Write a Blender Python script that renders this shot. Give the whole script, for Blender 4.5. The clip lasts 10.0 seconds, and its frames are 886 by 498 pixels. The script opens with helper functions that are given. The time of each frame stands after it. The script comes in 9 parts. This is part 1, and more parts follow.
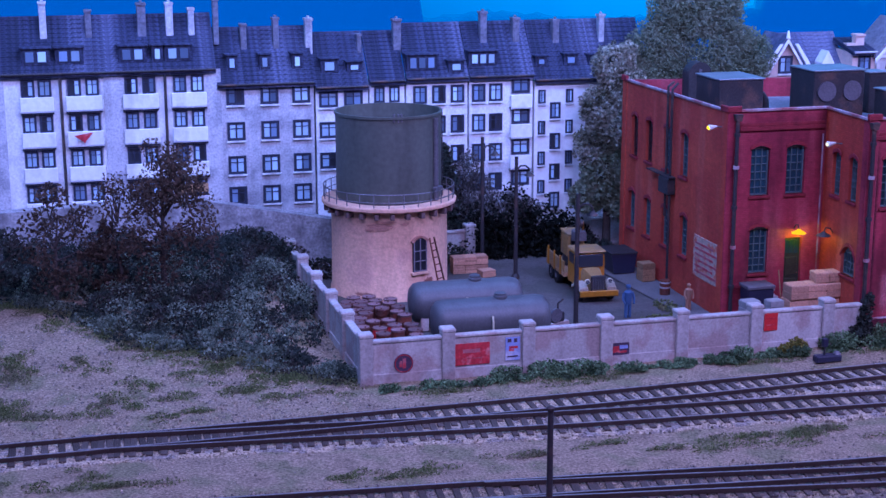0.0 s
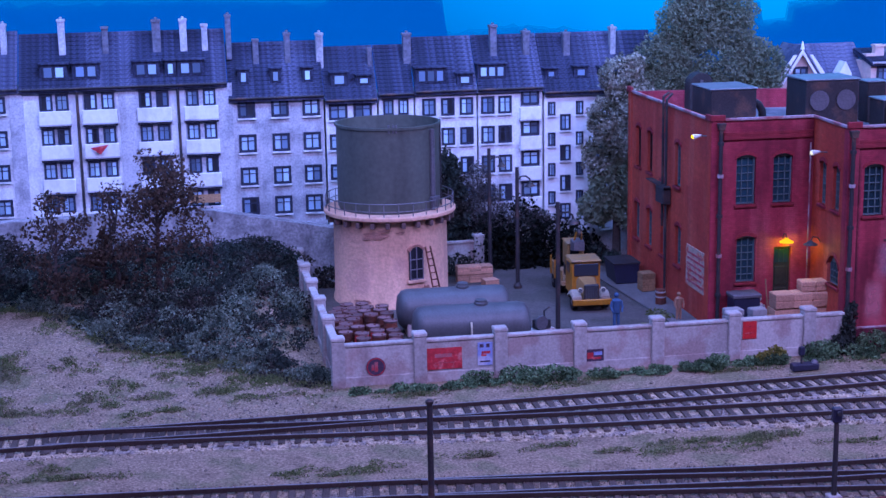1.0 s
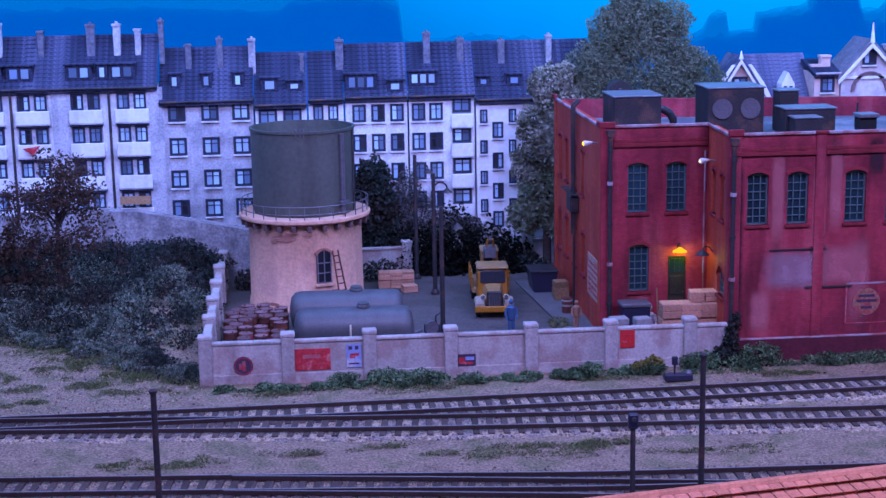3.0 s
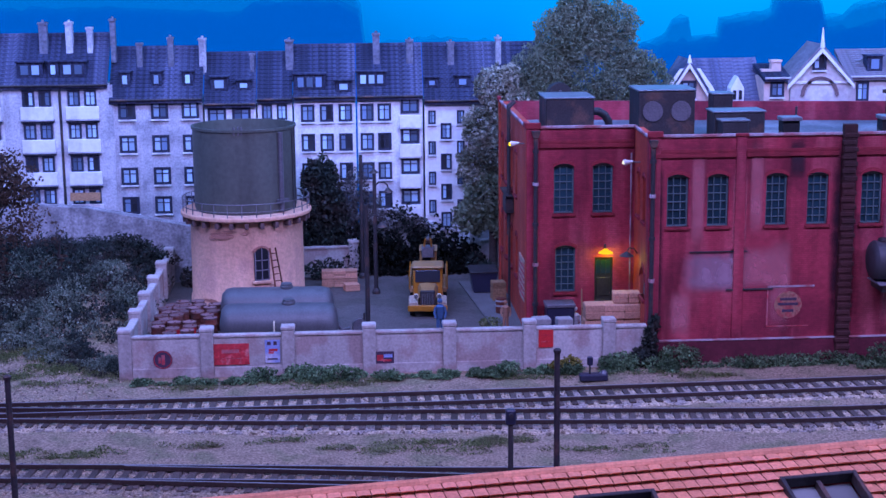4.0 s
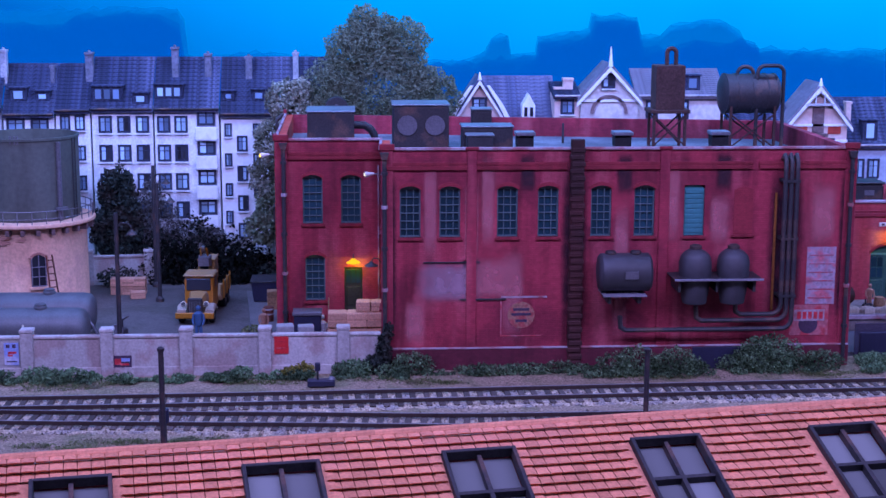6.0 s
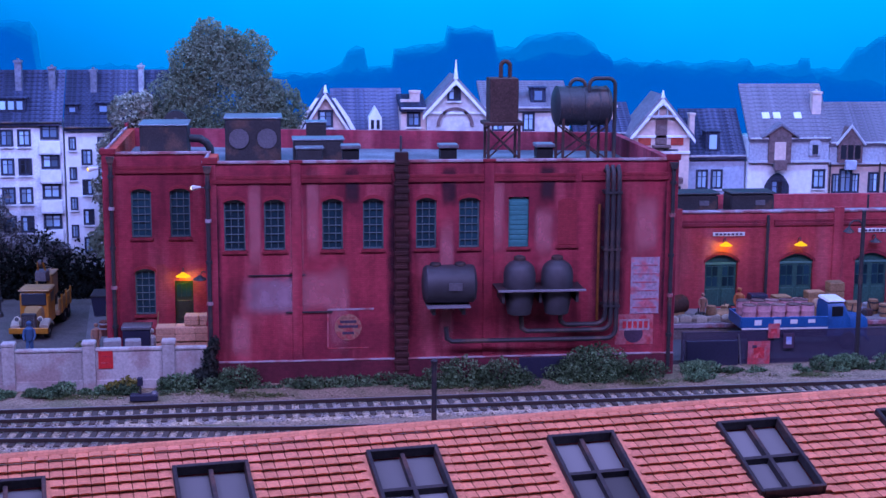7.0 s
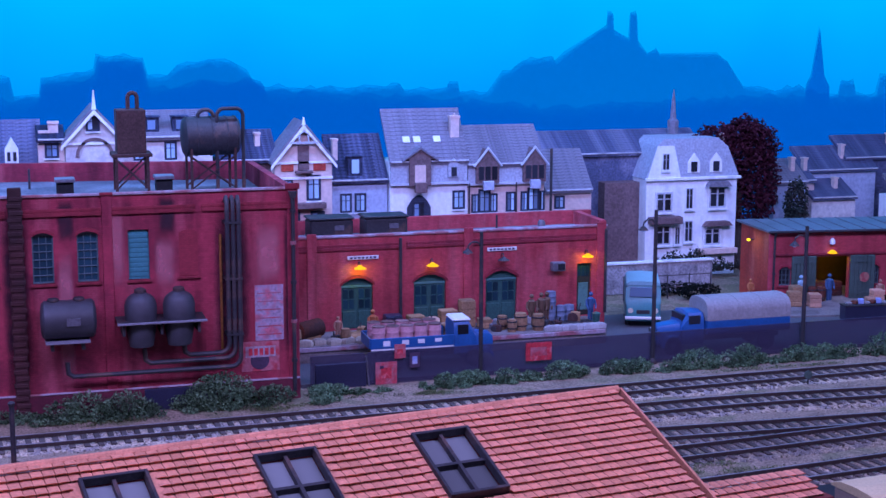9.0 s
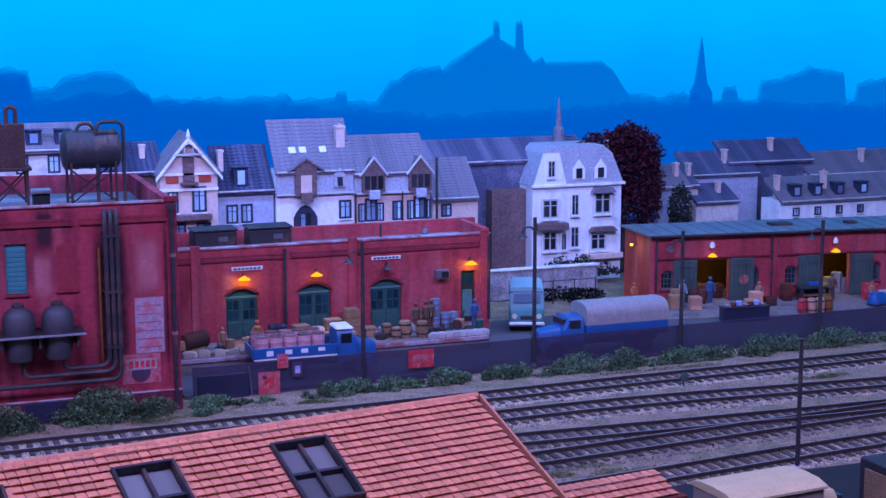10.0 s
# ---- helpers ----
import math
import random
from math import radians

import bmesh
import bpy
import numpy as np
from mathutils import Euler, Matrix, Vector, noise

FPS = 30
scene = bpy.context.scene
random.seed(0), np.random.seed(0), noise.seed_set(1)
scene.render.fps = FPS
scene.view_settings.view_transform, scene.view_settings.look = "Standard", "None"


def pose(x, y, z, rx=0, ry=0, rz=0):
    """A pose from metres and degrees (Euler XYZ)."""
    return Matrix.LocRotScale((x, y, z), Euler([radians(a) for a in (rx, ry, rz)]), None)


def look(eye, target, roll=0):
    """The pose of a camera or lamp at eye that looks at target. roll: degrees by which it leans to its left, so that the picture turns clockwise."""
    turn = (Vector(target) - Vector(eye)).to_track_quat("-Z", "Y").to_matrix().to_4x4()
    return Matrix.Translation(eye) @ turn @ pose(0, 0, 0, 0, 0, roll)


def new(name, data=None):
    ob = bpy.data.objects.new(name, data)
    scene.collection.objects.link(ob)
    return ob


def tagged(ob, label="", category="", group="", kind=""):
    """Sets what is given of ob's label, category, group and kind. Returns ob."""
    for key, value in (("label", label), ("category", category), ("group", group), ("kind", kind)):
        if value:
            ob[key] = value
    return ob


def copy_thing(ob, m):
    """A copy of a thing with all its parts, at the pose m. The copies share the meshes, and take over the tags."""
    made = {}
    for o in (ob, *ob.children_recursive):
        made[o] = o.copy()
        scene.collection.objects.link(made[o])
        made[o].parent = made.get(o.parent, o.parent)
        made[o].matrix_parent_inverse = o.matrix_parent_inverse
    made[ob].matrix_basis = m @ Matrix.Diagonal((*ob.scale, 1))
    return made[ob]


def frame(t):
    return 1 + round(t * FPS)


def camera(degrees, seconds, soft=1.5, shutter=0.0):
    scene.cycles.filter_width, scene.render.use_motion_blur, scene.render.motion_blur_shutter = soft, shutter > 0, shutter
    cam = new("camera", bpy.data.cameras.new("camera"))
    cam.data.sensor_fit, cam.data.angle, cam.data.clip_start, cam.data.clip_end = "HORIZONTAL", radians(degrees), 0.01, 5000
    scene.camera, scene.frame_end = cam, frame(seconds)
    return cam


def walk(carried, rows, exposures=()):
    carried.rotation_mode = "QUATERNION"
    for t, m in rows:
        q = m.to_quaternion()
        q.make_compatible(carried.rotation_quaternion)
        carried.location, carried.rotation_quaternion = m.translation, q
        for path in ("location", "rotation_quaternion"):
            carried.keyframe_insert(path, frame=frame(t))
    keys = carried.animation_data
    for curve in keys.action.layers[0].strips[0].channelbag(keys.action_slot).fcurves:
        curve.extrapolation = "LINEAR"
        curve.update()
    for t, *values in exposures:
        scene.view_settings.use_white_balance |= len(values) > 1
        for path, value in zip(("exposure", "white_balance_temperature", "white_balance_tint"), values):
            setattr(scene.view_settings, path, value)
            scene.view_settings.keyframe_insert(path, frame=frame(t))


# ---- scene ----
# ---- camera: a hand-held sweep along the edge of the layout ----
cam = camera(32.78, 10.0, soft=1.5)
walk(cam, [
    (0, look((-0.14573, -0.70321, 0.23785), (0.07814, 0.14373, 0.03153), -0.11)),
    (0.5, look((-0.10653, -0.71989, 0.23655), (0.0736, 0.13929, 0.03814), -0.77)),
    (1, look((-0.07123, -0.73688, 0.23294), (0.07778, 0.12948, 0.04001), -1.04)),
    (1.5, look((-0.03577, -0.74901, 0.23113), (0.08965, 0.12252, 0.04486), -1.22)),
    (2, look((-8e-05, -0.75589, 0.23249), (0.10331, 0.11917, 0.04923), -1.29)),
    (2.5, look((0.02907, -0.75503, 0.2278), (0.11819, 0.12162, 0.04464), -1.19)),
    (4, look((0.12014, -0.76811, 0.21899), (0.17296, 0.11281, 0.04235), -0.52)),
    (4.5, look((0.15437, -0.77472, 0.21718), (0.19824, 0.10667, 0.04044), -0.44)),
    (5, look((0.18626, -0.78678, 0.21794), (0.22699, 0.09539, 0.04441), -0.27)),
    (5.5, look((0.21675, -0.79242, 0.21679), (0.26616, 0.08976, 0.04557), 0.03)),
    (6, look((0.2568, -0.79761, 0.2167), (0.3132, 0.08536, 0.05182), 0.22)),
    (7.5, look((0.32901, -0.80851, 0.22144), (0.46729, 0.06694, 0.06499), 0.29)),
    (8, look((0.34574, -0.81237, 0.22463), (0.52578, 0.05586, 0.07052), 0.23)),
    (8.5, look((0.35921, -0.81898, 0.22509), (0.57376, 0.04198, 0.07438), 0.13)),
    (9, look((0.37123, -0.82914, 0.22894), (0.62566, 0.0211, 0.07945), 0.16)),
    (9.5, look((0.37866, -0.8372, 0.22984), (0.65847, 0.00554, 0.08326), -0.03)),
    (10, look((0.38674, -0.84522, 0.23271), (0.69049, -0.01071, 0.08666), -0.13)),
])

# ---- units: a 1:87 model railway; lengths below are in board units of U metres ----
U = 0.0906


def T(x, y, z, rz=0, rx=0, ry=0):
    """A pose from board units and degrees."""
    return pose(x * U, y * U, z * U, rx, ry, rz)


# ---- light: hall lamps over the layout's front edge, a blue strip above the yard aimed at the houses ----
world = bpy.data.worlds.new("hall")
scene.world = world
world.use_nodes = True
world.node_tree.nodes["Background"].inputs["Color"].default_value = (0.18, 0.22, 0.75, 1)
world.node_tree.nodes["Background"].inputs["Strength"].default_value = 0.055


def area(name, eye, target, sx, sy, watts, color):
    data = bpy.data.lights.new(name, "AREA")
    data.shape, data.size, data.size_y, data.energy, data.color = "RECTANGLE", sx * U, sy * U, watts, color
    ob = new(name, data)
    ob.matrix_basis = look([v * U for v in eye], [v * U for v in target])
    return ob


area("hall_lamp", (4.3, -6.2, 7.0), (4.8, 0.6, 0.2), 19, 2.0, 16.6, (0.425, 0.41, 1.11))
area("blue_strip_lamp", (3.4, 0.9, 4.4), (3.4, 3.1, 0.9), 15, 0.5, 6.4, (0.20, 0.36, 1.08))


def glow(name, x, y, z, watts, color=(0.92, 0.94, 0.03), r=0.012):
    data = bpy.data.lights.new(name, "POINT")
    data.energy, data.color, data.shadow_soft_size = watts, color, r * U
    ob = new(name, data)
    ob.location = (x * U, y * U, z * U)
    return ob


# ---- materials ----
def mat(name, color, rough=0.7, metal=0.0, fine=0.012, wide=0.15, vary=0.25, bump=0.3, second=None, amount=0.5, island=0.0, streak=0.0, pale=None, ribs=0.0):
    """A surface with grain at two scales, optional patches of a second colour, piece-to-piece change and rain streaks."""
    m = bpy.data.materials.new(name)
    m.use_nodes = True
    nt = m.node_tree
    n, l = nt.nodes, nt.links
    bsdf = n["Principled BSDF"]
    bsdf.inputs["Roughness"].default_value, bsdf.inputs["Metallic"].default_value = rough, metal
    if rough > 0.6:
        bsdf.inputs["Specular IOR Level"].default_value = 0.25
    co = n.new("ShaderNodeTexCoord")

    def tex(size, detail=4.0, scale=(1, 1, 1)):
        mp = n.new("ShaderNodeMapping")
        mp.inputs["Scale"].default_value = scale
        l.new(co.outputs["Object"], mp.inputs["Vector"])
        t = n.new("ShaderNodeTexNoise")
        t.inputs["Scale"].default_value, t.inputs["Detail"].default_value = 1.0 / (size * U), detail
        l.new(mp.outputs["Vector"], t.inputs["Vector"])
        return t.outputs["Fac"]

    def mix(kind, fac, a, b):
        x = n.new("ShaderNodeMix")
        x.data_type, x.blend_type = "RGBA", kind
        for sock, v in ((x.inputs["Factor"], fac), (x.inputs["A"], a), (x.inputs["B"], b)):
            if hasattr(v, "is_output"):
                l.new(v, sock)
            elif isinstance(v, tuple):
                sock.default_value = (*v, 1)
            else:
                sock.default_value = v
        return x.outputs["Result"]

    def ramp(fac, lo, hi, a=0.0, b=1.0):
        r = n.new("ShaderNodeMapRange")
        for k, v in zip(("From Min", "From Max", "To Min", "To Max"), (lo, hi, a, b)):
            r.inputs[k].default_value = v
        l.new(fac, r.inputs["Value"])
        return r.outputs["Result"]

    wide_n, fine_n = tex(wide, 5.0), tex(fine, 3.0)
    base = color
    if second:
        base = mix("MIX", ramp(wide_n, 0.62 - amount * 0.3, 0.74 - amount * 0.3), color, second)
    if streak:
        st = tex(0.10, 4.0, (1.0, 1.0, 0.10))
        base = mix("MULTIPLY", ramp(st, 0.48, 0.72, 0.0, streak), base, (0.30, 0.26, 0.28))
    if pale:
        worn = tex(0.16, 5.0, (1.0, 1.0, 0.16))
        base = mix("MIX", ramp(worn, 0.52, 0.74, 0.0, 0.7), base, pale)
    if ribs:
        # columns of pantiles running down a roof
        wv = n.new("ShaderNodeTexWave")
        wv.wave_type, wv.bands_direction = "BANDS", "X"
        wv.inputs["Scale"].default_value, wv.inputs["Distortion"].default_value = 0.314 / (ribs * U), 1.6
        wv.inputs["Detail"].default_value, wv.inputs["Detail Scale"].default_value = 2.0, 1.5
        mp = n.new("ShaderNodeMapping")
        mp.inputs["Rotation"].default_value = (0, radians(14), 0)
        l.new(co.outputs["Object"], mp.inputs["Vector"])
        l.new(mp.outputs["Vector"], wv.inputs["Vector"])
        base = mix("MULTIPLY", ramp(wv.outputs["Fac"], 0.1, 0.9, 0.0, 0.50), base, (0.36, 0.36, 0.42))
    shade = ramp(fine_n, 0.3, 0.7, 1.0 - vary, 1.0 + vary)
    shade2 = ramp(wide_n, 0.3, 0.7, 1.0 - vary * 0.7, 1.0 + vary * 0.7)
    mul = n.new("ShaderNodeMath")
    mul.operation = "MULTIPLY"
    l.new(shade, mul.inputs[0]), l.new(shade2, mul.inputs[1])
    value = mul.outputs[0]
    if island:
        info = n.new("ShaderNodeObjectInfo")
        geo = n.new("ShaderNodeNewGeometry")
        add = n.new("ShaderNodeMath")
        add.operation = "ADD"
        l.new(info.outputs["Random"], add.inputs[0]), l.new(geo.outputs["Random Per Island"], add.inputs[1])
        fr = n.new("ShaderNodeMath")
        fr.operation = "FRACT"
        l.new(add.outputs[0], fr.inputs[0])
        mul2 = n.new("ShaderNodeMath")
        mul2.operation = "MULTIPLY"
        l.new(value, mul2.inputs[0]), l.new(ramp(fr.outputs[0], 0, 1, 1 - island, 1 + island), mul2.inputs[1])
        value = mul2.outputs[0]
    hsv = n.new("ShaderNodeHueSaturation")
    l.new(value, hsv.inputs["Value"])
    if hasattr(base, "is_output"):
        l.new(base, hsv.inputs["Color"])
    else:
        hsv.inputs["Color"].default_value = (*base, 1)
    l.new(hsv.outputs["Color"], bsdf.inputs["Base Color"])
    if bump:
        b = n.new("ShaderNodeBump")
        b.inputs["Strength"].default_value, b.inputs["Distance"].default_value = bump, fine * U * 0.5
        l.new(fine_n, b.inputs["Height"])
        l.new(b.outputs["Normal"], bsdf.inputs["Normal"])
    return m


def brick_mat(name, color, dark, mortar, streak=0.0, vary=0.13, pale=None):
    """Fine model brickwork, courses about a millimetre high, with paint worn in wide patches."""
    m = mat(name, color, rough=0.7, fine=0.03, wide=0.45, vary=vary, bump=0.0, second=dark, amount=0.55, streak=streak, pale=pale)
    nt = m.node_tree
    n, l = nt.nodes, nt.links
    co = n.new("ShaderNodeTexCoord")
    sep, add, comb = n.new("ShaderNodeSeparateXYZ"), n.new("ShaderNodeMath"), n.new("ShaderNodeCombineXYZ")
    l.new(co.outputs["Object"], sep.inputs[0])
    l.new(sep.outputs["X"], add.inputs[0]), l.new(sep.outputs["Y"], add.inputs[1])
    l.new(add.outputs[0], comb.inputs["X"]), l.new(sep.outputs["Z"], comb.inputs["Y"])
    br = n.new("ShaderNodeTexBrick")
    br.inputs["Scale"].default_value = 1.0 / (0.030 * U)
    br.inputs["Brick Width"].default_value, br.inputs["Row Height"].default_value = 1.0, 0.40
    br.inputs["Mortar Size"].default_value, br.inputs["Mortar Smooth"].default_value = 0.05, 0.3
    br.inputs["Color1"].default_value, br.inputs["Color2"].default_value = (1, 1, 1, 1), (0.78, 0.78, 0.78, 1)
    br.inputs["Mortar"].default_value = (*mortar, 1)
    l.new(comb.outputs[0], br.inputs["Vector"])
    bsdf = n["Principled BSDF"]
    old = bsdf.inputs["Base Color"].links[0].from_socket
    x = n.new("ShaderNodeMix")
    x.data_type, x.blend_type = "RGBA", "MULTIPLY"
    x.inputs["Factor"].default_value = 0.85
    l.new(old, x.inputs["A"]), l.new(br.outputs["Color"], x.inputs["B"])
    l.new(x.outputs["Result"], bsdf.inputs["Base Color"])
    b = n.new("ShaderNodeBump")
    b.invert = True
    b.inputs["Strength"].default_value, b.inputs["Distance"].default_value = 0.5, 0.006 * U
    l.new(br.outputs["Fac"], b.inputs["Height"])
    l.new(b.outputs["Normal"], bsdf.inputs["Normal"])
    return m


def emit_mat(name, color, strength):
    m = bpy.data.materials.new(name)
    m.use_nodes = True
    b = m.node_tree.nodes["Principled BSDF"]
    b.inputs["Base Color"].default_value = (0, 0, 0, 1)
    b.inputs["Specular IOR Level"].default_value = 0.0
    b.inputs["Emission Color"].default_value, b.inputs["Emission Strength"].default_value = (*color, 1), strength
    return m


def glass_mat(name, color, rough=0.15):
    """Dark panes of a model window: clear film over an unlit inside."""
    m = bpy.data.materials.new(name)
    m.use_nodes = True
    nt = m.node_tree
    b = nt.nodes["Principled BSDF"]
    b.inputs["Roughness"].default_value, b.inputs["IOR"].default_value = rough, 1.5
    info, hsv, mr = nt.nodes.new("ShaderNodeObjectInfo"), nt.nodes.new("ShaderNodeHueSaturation"), nt.nodes.new("ShaderNodeMapRange")
    mr.inputs["To Min"].default_value, mr.inputs["To Max"].default_value = 0.5, 1.5
    nt.links.new(info.outputs["Random"], mr.inputs["Value"])
    nt.links.new(mr.outputs["Result"], hsv.inputs["Value"])
    hsv.inputs["Color"].default_value = (*color, 1)
    nt.links.new(hsv.outputs["Color"], b.inputs["Base Color"])
    return m


def see_through_mat(name, color, alpha):
    """A see-through tint over whatever lies behind it."""
    m = bpy.data.materials.new(name)
    m.use_nodes = True
    nt = m.node_tree
    b, out = nt.nodes["Principled BSDF"], nt.nodes["Material Output"]
    b.inputs["Base Color"].default_value, b.inputs["Roughness"].default_value = (*color, 1), 0.35
    tr, mx = nt.nodes.new("ShaderNodeBsdfTransparent"), nt.nodes.new("ShaderNodeMixShader")
    mx.inputs[0].default_value = alpha
    nt.links.new(tr.outputs[0], mx.inputs[1]), nt.links.new(b.outputs[0], mx.inputs[2])
    nt.links.new(mx.outputs[0], out.inputs["Surface"])
    return m


def haze_mat(name, color, strength, alpha):
    """Thin glazes of blue paint on the sky; the light on them is put in as emission."""
    m = emit_mat(name, color, strength)
    nt = m.node_tree
    tr, mx = nt.nodes.new("ShaderNodeBsdfTransparent"), nt.nodes.new("ShaderNodeMixShader")
    mx.inputs[0].default_value = alpha
    nt.links.new(tr.outputs[0], mx.inputs[1]), nt.links.new(nt.nodes["Principled BSDF"].outputs[0], mx.inputs[2])
    nt.links.new(mx.outputs[0], nt.nodes["Material Output"].inputs["Surface"])
    return m


def stain_mat(name, color, alpha):
    """Soot or worn limewash that thins out towards its ragged edges; the wall shows through."""
    m = see_through_mat(name, color, alpha)
    nt = m.node_tree
    n, l = nt.nodes, nt.links
    nt.nodes["Principled BSDF"].inputs["Roughness"].default_value = 0.9
    co, sep, noise_t = n.new("ShaderNodeTexCoord"), n.new("ShaderNodeSeparateXYZ"), n.new("ShaderNodeTexNoise")
    l.new(co.outputs["Generated"], sep.inputs[0])
    l.new(co.outputs["Object"], noise_t.inputs["Vector"])
    noise_t.inputs["Scale"].default_value, noise_t.inputs["Detail"].default_value = 1 / (0.09 * U), 4.0
    value = None
    for axis in ("X", "Z"):
        pp = n.new("ShaderNodeMath")
        pp.operation = "PINGPONG"
        pp.inputs[1].default_value = 0.5
        l.new(sep.outputs[axis], pp.inputs[0])
        mr = n.new("ShaderNodeMapRange")
        mr.interpolation_type = "SMOOTHSTEP"
        mr.inputs["From Max"].default_value = 0.32
        l.new(pp.outputs[0], mr.inputs["Value"])
        if value is None:
            value = mr.outputs["Result"]
        else:
            mu = n.new("ShaderNodeMath")
            mu.operation = "MULTIPLY"
            l.new(value, mu.inputs[0]), l.new(mr.outputs["Result"], mu.inputs[1])
            value = mu.outputs[0]
    grain = n.new("ShaderNodeMapRange")
    for k, v in zip(("From Min", "From Max", "To Min", "To Max"), (0.30, 0.68, 0.40 * alpha, alpha)):
        grain.inputs[k].default_value = v
    l.new(noise_t.outputs["Fac"], grain.inputs["Value"])
    mu = n.new("ShaderNodeMath")
    mu.operation = "MULTIPLY"
    l.new(value, mu.inputs[0]), l.new(grain.outputs["Result"], mu.inputs[1])
    mx = next(x for x in n if x.bl_idname == "ShaderNodeMixShader")
    l.new(mu.outputs[0], mx.inputs[0])
    return m


def sky_mat(name):
    """The painted sky: deep blue low and to one side, cyan above, with soft brush clouds; the light on it is put in as
    emission.
    """
    m = bpy.data.materials.new(name)
    m.use_nodes = True
    nt = m.node_tree
    n, l = nt.nodes, nt.links
    b = n["Principled BSDF"]
    b.inputs["Base Color"].default_value, b.inputs["Roughness"].default_value = (0.0, 0.02, 0.05, 1), 1.0
    co, sep, noise_t = n.new("ShaderNodeTexCoord"), n.new("ShaderNodeSeparateXYZ"), n.new("ShaderNodeTexNoise")
    l.new(co.outputs["Object"], sep.inputs[0])
    noise_t.inputs["Scale"].default_value, noise_t.inputs["Detail"].default_value = 1 / (2.2 * U), 3.0
    l.new(co.outputs["Object"], noise_t.inputs["Vector"])
    x, z, add, add2 = n.new("ShaderNodeMapRange"), n.new("ShaderNodeMapRange"), n.new("ShaderNodeMath"), n.new("ShaderNodeMath")
    for r, vals in ((x, (-1.0 * U, 3.2 * U, -0.75, 0.05)), (z, (1.0 * U, 2.5 * U, 0.25, 0.95))):
        for k, v in zip(("From Min", "From Max", "To Min", "To Max"), vals):
            r.inputs[k].default_value = v
    l.new(sep.outputs["X"], x.inputs["Value"]), l.new(sep.outputs["Z"], z.inputs["Value"])
    l.new(x.outputs["Result"], add.inputs[0]), l.new(z.outputs["Result"], add.inputs[1])
    sc = n.new("ShaderNodeMath")
    sc.operation = "MULTIPLY_ADD"
    sc.inputs[1].default_value, sc.inputs[2].default_value = 0.5, -0.25
    l.new(noise_t.outputs["Fac"], sc.inputs[0])
    l.new(add.outputs[0], add2.inputs[0]), l.new(sc.outputs[0], add2.inputs[1])
    cr = n.new("ShaderNodeValToRGB")
    e = cr.color_ramp.elements
    e[0].position, e[0].color = 0.0, (0.0, 0.055, 0.36, 1)
    e[1].position, e[1].color = 1.0, (0.0, 0.43, 0.97, 1)
    mid = cr.color_ramp.elements.new(0.55)
    mid.color = (0.0, 0.28, 0.88, 1)
    l.new(add2.outputs[0], cr.inputs["Fac"])
    l.new(cr.outputs["Color"], b.inputs["Emission Color"])
    b.inputs["Emission Strength"].default_value = 1.05
    b.inputs["Specular IOR Level"].default_value = 0.0
    return m


